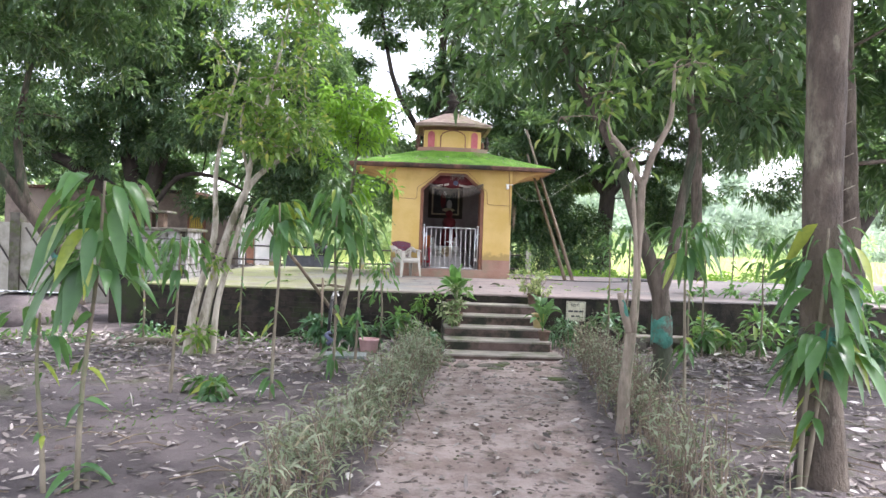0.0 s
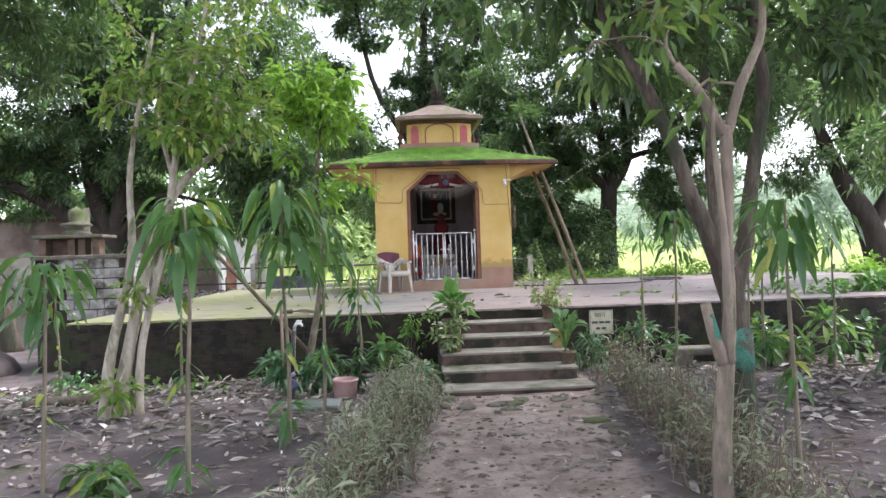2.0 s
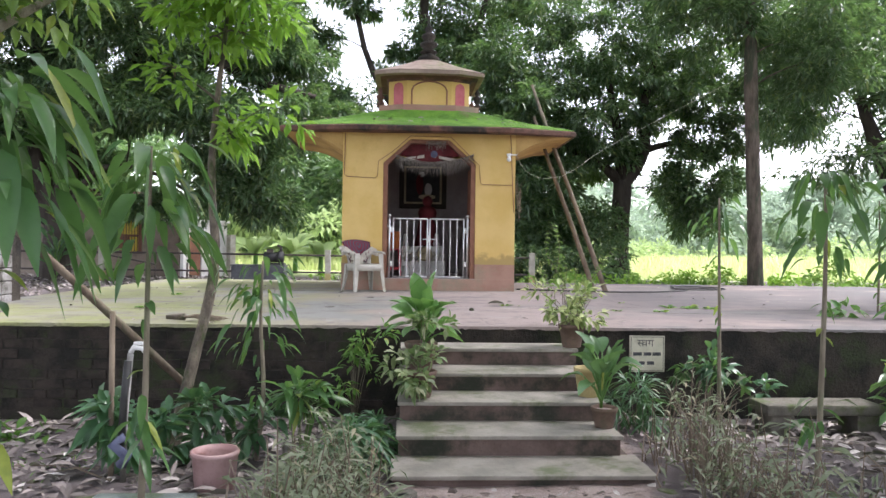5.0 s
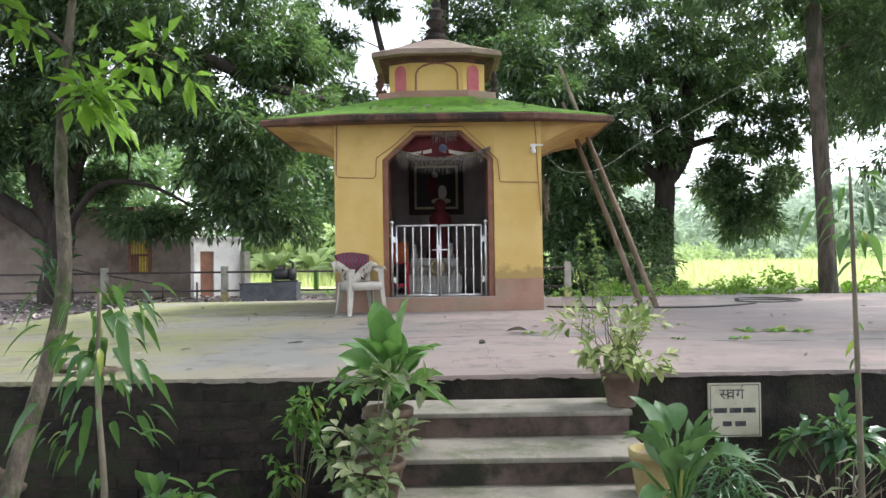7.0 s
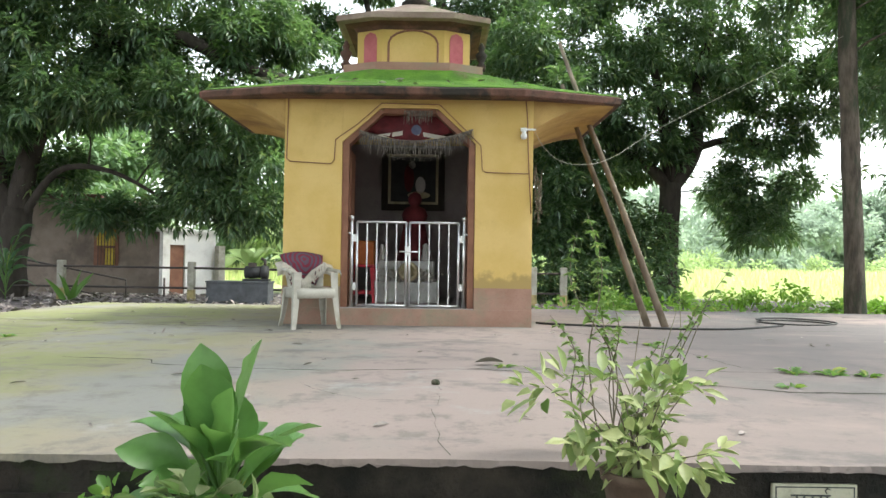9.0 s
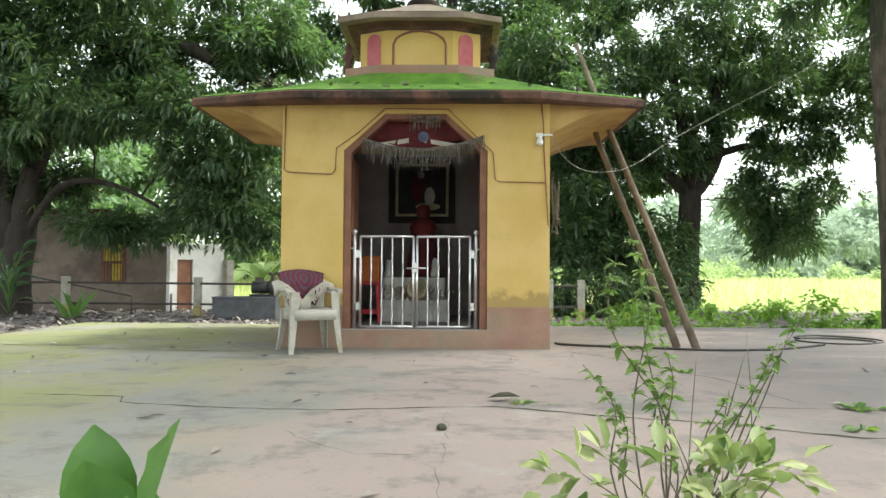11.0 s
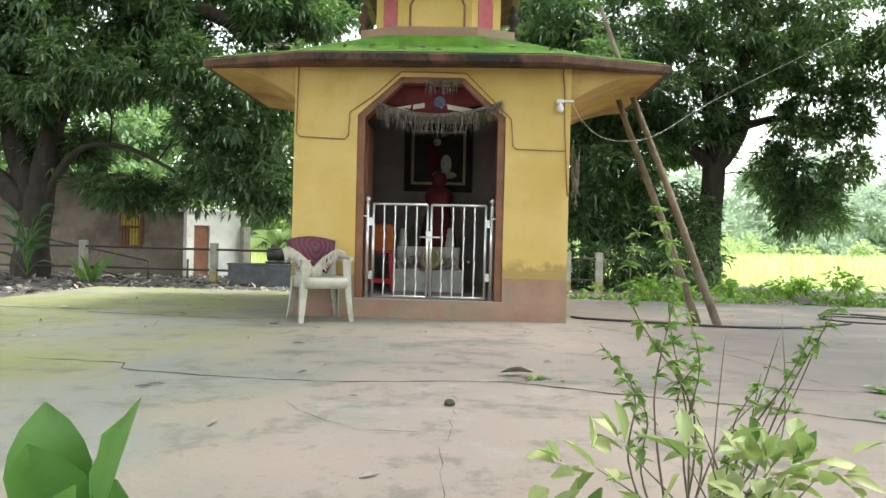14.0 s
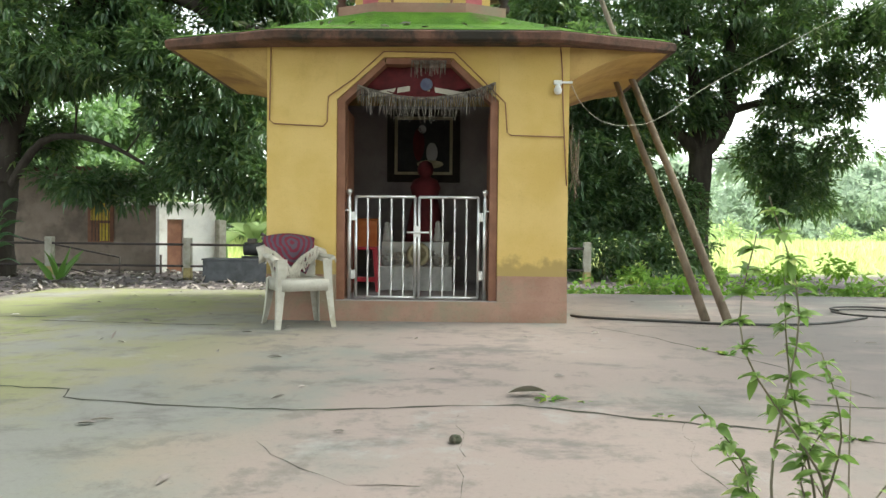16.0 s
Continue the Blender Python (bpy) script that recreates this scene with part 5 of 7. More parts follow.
mesh_object("tinsel_fringe", v, f, M_TINSEL, garland)["kind"] = "stuff"
solid([(0.03 + 0.60 * q, 0, sag(q)) for q in np.linspace(-1, 1, 15)], 0.006, 6, M_TINSEL, "cord", garland)
v, f = [], []
for k in range(34):
    x, L = -0.10 + 0.30 * k / 33, rnd.uniform(0.04, 0.16)
    tube([(x, 0.03, 0.32), (x + rnd.uniform(-0.01, 0.01), 0.02, 0.32 - L)], [0.004, 0.002], 4, v, f)
mesh_object("upper_fringe", v, f, M_TINSEL, garland)["kind"] = "stuff"

# wires on the front wall
light_wire = thing("wall_wire", 0, -0.01, 2.4, "brown electric wire pinned round the arch", "wire")
for nm, pts in (("left_run", [(-1.29, 3.12), (-1.30, 2.45), (-1.26, 2.42), (-0.83, 2.40), (-0.795, 2.44), (-0.785, 2.66), (-0.56, 2.82), (-0.30, 3.055), (0.32, 3.05), (0.58, 2.80), (0.765, 2.62), (0.785, 2.36), (0.82, 2.335), (1.28, 2.325), (1.295, 2.2)]),
                ("corner_run", [(1.24, 3.12), (1.26, 2.9), (1.27, 2.6), (1.29, 2.2), (1.31, 1.9)])):
    solid([(x, 0.0 - 0.003 * (k % 2), z - 2.4) for k, (x, z) in enumerate(pts)], 0.0055, 6, M_BROWN, nm, light_wire)
rnd = random.Random(4)
tangle = []
for k in range(26):
    tangle.append((1.335 + rnd.uniform(0, 0.10), 0.02 + rnd.uniform(-0.03, 0.1), 2.45 - 0.72 * abs(math.sin(k * 0.8)) * rnd.uniform(0.6, 1)))
tg = thing("wire_tangle", 1.33, 0, 2.4, "tangle of loose thin wire hung on the shrine corner", "wire")
solid([Vector(p) - Vector((1.33, 0, 2.4)) for p in smooth_line(tangle, 3)], 0.003, 4, M_WOOD, "loose_wire", tg)
bulb = thing("light_bulb", 1.22, -0.005, 2.78, "white bulb in a wall holder on the shrine corner", "lamp")
part("holder", box(-0.035, 0.035, -0.03, 0.0, -0.005, 0.035, 0.006), M_WHITE, bulb)
part("bracket", box(0.035, 0.13, -0.018, 0.0, 0.01, 0.028, 0.003), M_WHITE, bulb)
part("globe", lathe([(0.014, 0), (0.02, -0.015), (0.034, -0.045), (0.036, -0.06), (0.027, -0.082), (0.006, -0.092)], 14, 0, -0.03), M_WHITE, bulb, "white glass globe", True)
cable = thing("hanging_cable", 1.34, -0.01, 2.78, "pale cable sagging from the shrine towards the trees", "cable")
solid([Vector(p) - Vector((1.34, -0.01, 2.78)) for p in smooth_line([(1.34, -0.01, 2.78), (1.45, 0.06, 2.62), (1.65, 0.2, 2.50), (1.95, 0.45, 2.50), (2.4, 0.9, 2.66), (3.6, 2.2, 3.4), (7.3, 4.6, 5.4)], 6)], 0.003, 5, M_CONCRETE, "cord", cable)
for k, (a, b) in enumerate((((2.80, 0.12, P), (1.92, 2.0, 4.35)), ((2.66, 0.30, P), (1.92, 1.75, 3.72)))):
    pole = thing("wooden_pole", *a, "grey bamboo pole leaning beside the shrine roof", "pole", "leaning poles")
    d = Vector(b) - Vector(a)
    solid([(0, 0, 0), d * 0.35 + Vector((0.01, 0, 0)), d * 0.7 - Vector((0.012, 0, 0)), d], [0.041, 0.038, 0.033, 0.025], 9, M_WOOD, "stem", pole)

# stone tablet by the steps
sign = thing("stone_tablet", 1.655, -5.135, 0.325, "cream stone tablet with faded black lettering on the wall", "sign")
part("slab", box(-0.148, 0.148, -0.018, 0.0, 0, 0.30, 0.004), M_SIGN, sign)
for x0, x1, z0, z1 in ((-0.138, 0.138, 0.008, 0.012), (-0.138, 0.138, 0.288, 0.292), (-0.138, -0.134, 0.012, 0.288), (0.134, 0.138, 0.012, 0.288)):
    part("border_line", box(x0, x1, -0.0195, -0.0181, z0, z1), M_INK, sign)
for letter, x in (("स", -0.085), ("व", -0.045), ("ग", 0.005)):
    word = bpy.data.curves.new("lettering", "FONT")
    word.body, word.size, word.extrude = letter, 0.085, 0.0006
    word.materials.append(M_INK)
    lettering = new("lettering", word)
    lettering.parent = sign
    lettering.matrix_local = pose(x, -0.0195, 0.212, 90)
solid([(0.040, -0.0195, 0.270), (0.034, -0.0195, 0.279), (0.042, -0.0195, 0.286), (0.052, -0.0195, 0.282)], 0.0022, 5, M_INK, "letter_hook", sign)
for x0, x1, z in ((-0.12, -0.045, 0.135), (-0.03, 0.035, 0.135), (0.045, 0.115, 0.135), (-0.07, -0.02, 0.06), (0.0, 0.06, 0.06)):
    part("faded_bar", box(x0, x1, -0.0195, -0.0181, z, z + 0.028), M_INK, sign, "faded unreadable line")

# ---- platform floor: cracks and loose things ----
def crack(points, width, seed):
    rnd = random.Random(seed)
    line = []
    for a, b in zip(points, points[1:]):
        n = max(2, int(math.dist(a, b) / 0.09))
        line += [(a[0] + (b[0] - a[0]) * k / n + rnd.uniform(-0.018, 0.018), a[1] + (b[1] - a[1]) * k / n + rnd.uniform(-0.018, 0.018)) for k in range(n)]
    v, f = [], []
    for k, (x, y) in enumerate(line):
        w = width * rnd.uniform(0.3, 1.6)
        v += [(x - w * 0.3, y - w, P + 0.0015), (x + w * 0.3, y + w, P + 0.0015)]
        if k:
            f.append((2 * k - 2, 2 * k, 2 * k + 1, 2 * k - 1))
    mesh_object("crack", v, f, M_CRACK, platform)


crack([(-2.2, -2.75), (-1.583, -2.80), (-1.5, -3.0), (-0.9, -3.12), (-0.297, -3.168), (0.2, -3.08), (0.612, -3.02), (1.3, -3.3), (1.8, -3.45), (2.25, -3.72), (3.6, -3.7)], 0.012, 1)
crack([(1.49, -0.22), (1.75, -0.6), (1.95, -1.05), (2.15, -1.6), (2.3, -2.0), (2.4, -2.9)], 0.012, 2)
crack([(-4.8, -2.6), (-3.5, -1.5), (-2.4, -0.45), (-1.9, 0.2), (-1.4, 0.9)], 0.010, 3)
crack([(-3.2, -0.2), (-2.2, -0.35), (-1.4, -0.4)], 0.014, 4)
crack([(0.38, -5.1), (0.32, -4.4), (0.36, -3.7), (0.33, -3.1)], 0.003, 6)
crack([(1.35, -0.25), (2.4, -0.1), (3.4, -0.05), (5.2, 0.1)], 0.006, 7)
crack([(2.0, -2.95), (2.9, -3.05), (4.4, -3.2), (6.0, -3.2)], 0.010, 8)
crack([(-2.9, -4.9), (-2.95, -1.5), (-2.85, 0.7), (-2.8, 2.6)], 0.007, 10)
crack([(-4.5, 0.1), (-3.8, 0.0), (-3.2, 0.05)], 0.018, 11)
crack([(-0.42, -3.65), (-0.2, -3.95), (0.0, -4.1), (0.35, -4.12)], 0.0022, 12)
crack([(-4.7, -3.9), (-3.6, -3.7), (-2.9, -3.75), (-2.2, -3.4)], 0.008, 13)
crack([(1.3, -3.3), (1.15, -3.9), (1.3, -4.6)], 0.004, 9)

rng = np.random.default_rng(50)


def sprout(name, x, y, z, n, size, material, label, category="weed", tall=0.0, group="", spread=0.03, droop=0.35, width=0.4, seg=3, up=0.9):
    """A small plant: a tuft of leaves with, where tall, a few stems."""
    t = thing(name, x, y, z, label, category, group)
    a = rng.uniform(0, 6.28, n)
    rise = rng.uniform(0.35, 1.0, n) * up
    h = rng.uniform(0, 1, n) * tall
    base = np.stack([np.cos(a) * spread * rng.uniform(0.1, 1, n), np.sin(a) * spread * rng.uniform(0.1, 1, n), h - 0.005], 1)
    way = np.stack([np.cos(a), np.sin(a), rise], 1)
    L = size * rng.uniform(0.6, 1.1, n)
    leaves("foliage", base, way, L, L * width, material, t, droop, seg, 0.2, rng)
    if tall:
        v, f = [], []
        for k in range(max(2, n // 14)):
            q = rng.uniform(0, 6.28)
            tip = Vector((math.cos(q) * spread * 0.8, math.sin(q) * spread * 0.8, tall * rng.uniform(0.7, 1.05)))
            tube([(0, 0, -0.01), tip * 0.5 + Vector((0, 0, tall * 0.08)), tip], [0.006, 0.005, 0.002], 5, v, f)
        mesh_object("stem", v, f, M_STEM, t, smooth=True)
    return t


for x, y, n, s in ((0.78, -2.9, 9, 0.09), (0.95, -2.93, 5, 0.05), (1.25, -3.2, 6, 0.05), (2.63, -3.02, 12, 0.12), (2.86, -3.05, 10, 0.14), (3.08, -3.08, 12, 0.13), (2.15, -1.55, 16, 0.08), (2.05, -1.35, 10, 0.06), (-3.3, -1.6, 10, 0.09), (-3.0, -3.6, 14, 0.09), (1.9, -3.5, 7, 0.08), (2.36, -3.55, 9, 0.10), (1.62, -3.4, 5, 0.04), (2.32, -2.3, 6, 0.06)):
    sprout("crack_weed", x, y, P, n, s, M_WEED, "small green weed growing from a crack", group="weeds in the cracks")
dry = thing("dry_leaf", 0.667, -2.86, P, "curled brown-green fallen leaf on the platform", "leaf")
leaves("blade", [(-0.08, 0, 0.02)], [(1, 0.2, 0.1)], 0.2, 0.07, M_LITTER, dry, 0.1, 5, 0.4)
peb = part("stone_chip", lathe([(0.001, 0), (0.024, 0.003), (0.027, 0.015), (0.018, 0.028), (0.003, 0.032)], 7), M_BARK, None, "small dark stone chip on the platform")
peb.matrix_world = pose(0.33, -3.63, P)
tagged(peb, category="stone")
n = 110
lx, ly = rng.uniform(-4.7, 6, n), rng.uniform(-5.1, 3, n)
keep = ~((abs(lx) < 1.5) & (ly > -0.1))
lx, ly = lx[keep], ly[keep]
tagged(leaves("scattered_leaves", np.stack([lx, ly, np.full(len(lx), P + 0.006)], 1), np.stack([rng.normal(0, 1, len(lx)), rng.normal(0, 1, len(lx)), np.full(len(lx), 0.05)], 1), rng.uniform(0.04, 0.11, len(lx)), rng.uniform(0.015, 0.035, len(lx)), M_LITTER, droop=0.03, seg=3, rng=rng), "dry leaves scattered over the platform", "leaves", kind="stuff")
hose = thing("hose_coil", 4.6, 0.9, P, "black hose lying in a loose coil on the platform", "hose")
solid([(0.42 * math.cos(a) * (1 + 0.06 * math.sin(2.3 * a)), 0.42 * math.sin(a) * (1 + 0.05 * math.cos(1.7 * a)), 0.014 + 0.004 * a) for a in np.linspace(0, 9.5, 70)] , 0.010, 6, M_BLACK, "coil", hose)
solid([Vector(p) - Vector((4.6, 0.9, P)) for p in smooth_line([(4.3, 0.6, P + 0.014), (3.6, 0.1, P + 0.013), (2.9, -0.02, P + 0.013), (2.3, 0.12, P + 0.013), (1.6, 0.35, P + 0.013), (1.45, 0.5, P + 0.013)], 5)], 0.012, 6, M_BLACK, "tail", hose)

# ---- behind the platform ----
for x in (-13.0, -10.85, -9.27, -5.96, -2.65, 0.65, 2.75, 3.52):
    p = thing("fence_post", x, 10.7, -0.05, "concrete fence post with a yellow painted foot", "post", "fence posts")
    part("shaft", box(-0.085, 0.085, -0.08, 0.08, 0.0, 1.32, 0.012), M_CONCRETE, p)
    part("painted_foot", box(-0.087, 0.087, -0.082, 0.082, 0.01, 0.62, 0.012), M_YELLOWPOT, p, "faded yellow paint")
rails = thing("fence_rail", -2.65, 10.66, 0.6, "dark iron pipe rails between the posts", "rail")
for z in (0.0, 0.51):
    solid([(-12, 0, z), (-6, 0.0, z + 0.01), (0, 0, z - 0.01), (6.17, 0, z)], 0.028, 8, M_PIPE, "pipe", rails)
ramp_rail = thing("handrail", -8.1, 11.8, -0.1, "rusty pipe handrail in front of the house", "handrail")
solid([(-2.7, 0, 1.35), (0, 0, 0.85), (0, 0, 0)], 0.025, 8, M_PIPE, "top_pipe", ramp_rail)
solid([(-1.6, 0, 0.62), (-0.1, 0, 0.28)], 0.02, 8, M_PIPE, "lower_pipe", ramp_rail)
solid([(0.8, 0.6, 0.9), (0.8, 0.6, 0.0)], 0.03, 8, M_PIPE, "stub_post", ramp_rail)
house = thing("brown_house", -11, 14.2, -0.1, "low house with brown rendered walls and a barred window", "house")
part("wall", box(-6.5, -0.0 + 0.95, 0.0, 0.2, 0, 3.2), M_BROWNWALL, house)
part("gable", box(0.95, 2.86, 0.0, 0.2, 0, 2.35), M_BROWNWALL, house)
part("roof", box(-6.9, 1.2, -0.3, 4.0, 3.21, 3.33, 0.02), M_FASCIA, house, "flat roof slab")
part("side_wall", box(2.66, 2.86, 0.201, 4, 0, 2.35), M_BROWNWALL, house)
win = part("window", box(0.88, 1.62, -0.05, -0.001, 1.15, 2.40, 0.01), M_BROWN, house, "dark wooden window frame")
# Yellow light inside the house, put into the colour of flat panes.
M_YELLOWPANE = surface("yellow_lit_pane", (0.62, 0.45, 0.06), (0.72, 0.55, 0.10), None, 5, 60, 0.7)
part("shutter", box(0.98, 1.52, -0.07, -0.052, 1.80, 2.32, 0.004), M_YELLOWPANE, win, "yellow pane standing in for light inside the house")
part("shutter", box(1.24, 1.52, -0.07, -0.052, 1.22, 1.72, 0.004), M_YELLOWPANE, win, "yellow pane standing in for light inside the house")
for k in range(6):
    part("bar", box(1.02 + 0.095 * k, 1.034 + 0.095 * k, -0.095, -0.075, 1.2, 2.34), M_PIPE, win)
annex = thing("white_annex", -7.25, 13.9, -0.1, "whitewashed annex with an open brown door", "annex", rz=58)
part("front_wall", box(-0.80, -0.55, 0, 0.15, 0, 2.25), M_WHITEWALL, annex)
part("front_wall", box(-0.02, 1.12, 0, 0.15, 0, 2.25), M_WHITEWALL, annex)
part("front_wall", box(-0.55, -0.02, 0, 0.15, 1.85, 2.25), M_WHITEWALL, annex)
part("back_wall", box(-0.8, 1.12, 2.0, 2.15, 0, 2.25), M_WHITEWALL, annex)
part("roof", box(-0.85, 1.2, -0.06, 2.2, 2.251, 2.33, 0.01), M_WHITEWALL, annex)
part("door", box(-0.54, -0.03, 0.05, 0.09, 0.02, 1.84, 0.005), M_BROWN, annex, "brown wooden door")
part("pillar", box(1.0, 1.25, -0.30, -0.1, 0, 1.85, 0.01), M_CONCRETE, annex)
trough = thing("water_trough", -4.55, 10.1, -0.08, "dark grey cement trough", "trough")
for nm, x0, x1, y0, y1 in (("side", -0.75, 0.75, -0.3, -0.2), ("side", -0.75, 0.75, 0.2, 0.3), ("end", -0.75, -0.65, -0.199, 0.199), ("end", 0.65, 0.75, -0.199, 0.199)):
    part(nm, box(x0, x1, y0, y1, 0, 0.86, 0.015), M_TROUGH, trough)
part("lid", box(-0.77, 0.77, -0.32, 0.32, 0.861, 0.90, 0.01), M_TROUGH, trough)
pump = thing("water_pump", -4.15, 10.1, 0.82, "black water pump standing on the trough", "pump")
part("foot", box(-0.32, 0.32, -0.14, 0.14, 0, 0.06, 0.01), M_BLACK, pump)
solid([(-0.28, 0, 0.22), (0.1, 0, 0.22)], 0.15, 14, M_BLACK, "motor", pump)
solid([(0.1, 0, 0.22), (0.14, 0, 0.22), (0.27, 0, 0.22)], [0.10, 0.19, 0.17], 14, M_BLACK, "pump_casing", pump)
solid([(0.2, 0, 0.35), (0.2, 0, 0.52), (0.1, 0, 0.56)], 0.04, 8, M_PIPE, "outlet_pipe", pump)
part("terminal_box", box(-0.2, -0.02, -0.08, 0.08, 0.35, 0.46, 0.01), M_PIPE, pump)

# masonry tank with a small altar, beside the platform
tank = thing("masonry_tank", -5.25, -3.3, 0, "old masonry tank with whitewashed blocks", "tank")
part("core", box(-0.62, 0.60, -0.5, 0.55, -0.3, 1.47), M_SOOT, tank)
part("coping", box(-0.66, 0.66, -0.57, 0.6, 1.471, 1.53, 0.015), M_MOSSY, tank)
brick_mesh = {}
for face in (0, 1):
    for row in range(6):
        for k in range(4):
            w = 0.5 if (k == 0 and row % 2) else 1
            b = box(-0.098, 0.098, -0.03, 0.03, -0.066, 0.066, 0.012) if "b" not in brick_mesh else None
            if b:
                brick_mesh["b"] = part("brick", b, M_WHITEBRICK, tank)
                ob = brick_mesh["b"]
            else:
                ob = new("brick", brick_mesh["b"].data)
                ob.parent = tank
            x = -0.10 + 0.205 * k - (0.10 if row % 2 else 0)
            ob.matrix_local = pose(min(x, 0.50), -0.505 + 0.004 * ((k + row) % 3), 0.70 + 0.142 * row) if face == 0 else pose(0.605, -0.40 + 0.205 * k, 0.70 + 0.142 * row, 0, 0, 90)
altar = thing("small_altar", -5.45, -3.5, 1.531, "small weathered stone altar on the tank", "altar")
for x in (-0.42, -0.02, 0.12, 0.32):
    part("pillar", box(x - 0.05, x + 0.05, -0.1, 0.1, 0, 0.24, 0.012), M_TERRA, altar)
part("back_slab", box(-0.5, 0.0, 0.1, 0.2, 0, 0.24, 0.01), M_TERRA, altar)
part("roof_slab", box(-0.52, 0.46, -0.22, 0.3, 0.241, 0.285, 0.012), M_MOSSY, altar)
part("finial", lathe([(0.20, 0.286), (0.17, 0.34), (0.10, 0.37), (0.21, 0.42), (0.20, 0.45), (0.09, 0.48), (0.11, 0.58), (0.10, 0.64), (0.03, 0.68)], 14, 0.02, 0.0), M_MOSSY, altar, "stepped stone finial", True)
boundary = thing("boundary_wall", -9.6, -1.0, 0, "pale boundary wall with dark diagonal bars", "wall", kind="structure")
part("panel", box(-4.0, 3.2, 0, 0.15, -0.2, 1.55), M_CONCRETE, boundary)
for k in range(9):
    solid([(-3.6 + 0.75 * k, -0.03, 1.45), (-2.7 + 0.75 * k, -0.03, 0.1)], 0.018, 6, M_PIPE, "diagonal_bar", boundary)
for x in (-3.9, -1.6, 0.7, 3.1):
    part("pier", box(x - 0.1, x + 0.1, -0.06, 0.21, -0.2, 1.75 if x < 3 else 2.4, 0.01), M_MOSSY, boundary)
sheet = thing("metal_sheet", -7.0, -4.0, 0.0, "pale blue corrugated sheet on a heap of earth", "sheet")
part("corrugations", shell([[(x, y, 0.40 - 0.10 * y + 0.012 * math.sin(x * 42)) for x in np.linspace(-0.55, 0.45, 60)] for y in (-0.3, 0.35)], 0.002), M_BLUETIN, sheet, "", True)
part("soil_mound", lathe([(0.9, -0.1), (0.8, 0.1), (0.6, 0.25), (0.45, 0.36), (0.1, 0.375)], 12, 0, 0.05), M_SOIL, sheet, "heap of earth", True)

# ---- potted plants on the steps ----
def pot(x, y, z, r, h, material, label):
    t = thing("plant_pot", x, y, z, label, "pot", "pots on the steps")
    part("vessel", lathe([(r * 0.68, 0), (r * 0.70, 0.01), (r * 0.94, h * 0.82), (r, h * 0.83), (r * 1.03, h * 0.98), (r * 0.98, h), (r * 0.88, h), (r * 0.86, h * 0.86)], 18), material, t, "", True)
    part("earth", lathe([(r * 0.3, h * 0.80), (r * 0.85, h * 0.85), (r * 0.5, h * 0.89), (0.01, h * 0.9)], 12), M_SOIL, t, "dark potting soil")
    return t


def broad_plant(x, y, z, label, specs, material=None, stem_h=0.07, belly=0.45, grow=1.0):
    """A plant of large single leaves; specs: angle, rise, stalk, length, width, droop."""
    t = thing("broad_leaf_plant", x, y, z, label, "plant")
    v, f = [], []
    for a, rise, stalk, L, w, droop in specs:
        d = Vector((math.cos(math.radians(a)), math.sin(math.radians(a)), rise)).normalized()
        foot = Vector((0, 0, stem_h * (0.15 + 0.85 * rng.uniform(0, 1))))
        tip = foot + Vector((d.x, d.y, d.z + 0.5)).normalized() * (stalk * 0.55)
        tube([foot * 0.3, foot, tip], [0.011, 0.010, 0.006], 6, v, f)
        leaves("leaf", [tip], [d], L * grow, w * grow, material or M_HOSTA, t, droop, 7, 0.22, rng, belly)
    mesh_object("stalk", v, f, M_WEED, t, smooth=True)["kind"] = "stuff"
    return t


TR = [0.06 + (P - 0.06) / 5 * k for k in range(5)]
pot(-0.24, -5.75, TR[3], 0.12, 0.20, M_TERRA, "terracotta pot with a broad-leaved plant")
broad_plant(-0.22, -5.75, TR[3] + 0.17, "bright green broad-leaved plant in a terracotta pot",
            [(150, 4.2, 0.38, 0.25, 0.125, 0.02), (235, 5.0, 0.34, 0.24, 0.135, 0.0), (30, 3.6, 0.36, 0.22, 0.12, 0.05), (300, 4.2, 0.28, 0.24, 0.135, 0.04), (185, 3.0, 0.28, 0.22, 0.12, 0.1), (80, 3.0, 0.25, 0.22, 0.12, 0.1)]
            + [(a, 1.1 + 0.35 * math.sin(a * 1.7), 0.22, 0.20 + 0.025 * math.sin(a), 0.095, 0.22) for a in range(5, 360, 45)]
            + [(a, 0.55 + 0.25 * math.sin(a * 2.3), 0.24, 0.21 + 0.03 * math.cos(a), 0.10, 0.32) for a in range(20, 360, 30)]
            + [(a, 0.1, 0.2, 0.20, 0.09, 0.4) for a in range(0, 360, 40)], stem_h=0.16, grow=1.05, belly=0.55)
pot(-0.26, -6.12, TR[2], 0.12, 0.18, M_TERRA, "grey-brown clay pot half hidden by leaves")
pot(0.955, -5.42, TR[4], 0.105, 0.18, M_TERRA, "clay pot with a pale straggling plant")
pot(0.92, -6.08, TR[2], 0.10, 0.20, M_YELLOWPOT, "mustard yellow pot on the steps")
pot(0.93, -6.45, TR[1], 0.085, 0.13, M_TERRA, "small clay pot with a broad-leaved plant")
broad_plant(0.91, -6.45, TR[1] + 0.11, "broad-leaved green plant arching from a small pot",
            [(137.5 * k % 360, 2.6 - 0.1 * k + 0.2 * math.sin(3 * k), 0.30, 0.21 + 0.045 * math.sin(5 * k + 1), 0.078 + 0.014 * math.sin(2 * k), 0.12 + 0.024 * k) for k in range(23)], M_ARCHING, stem_h=0.22, belly=0.5, grow=1.08)


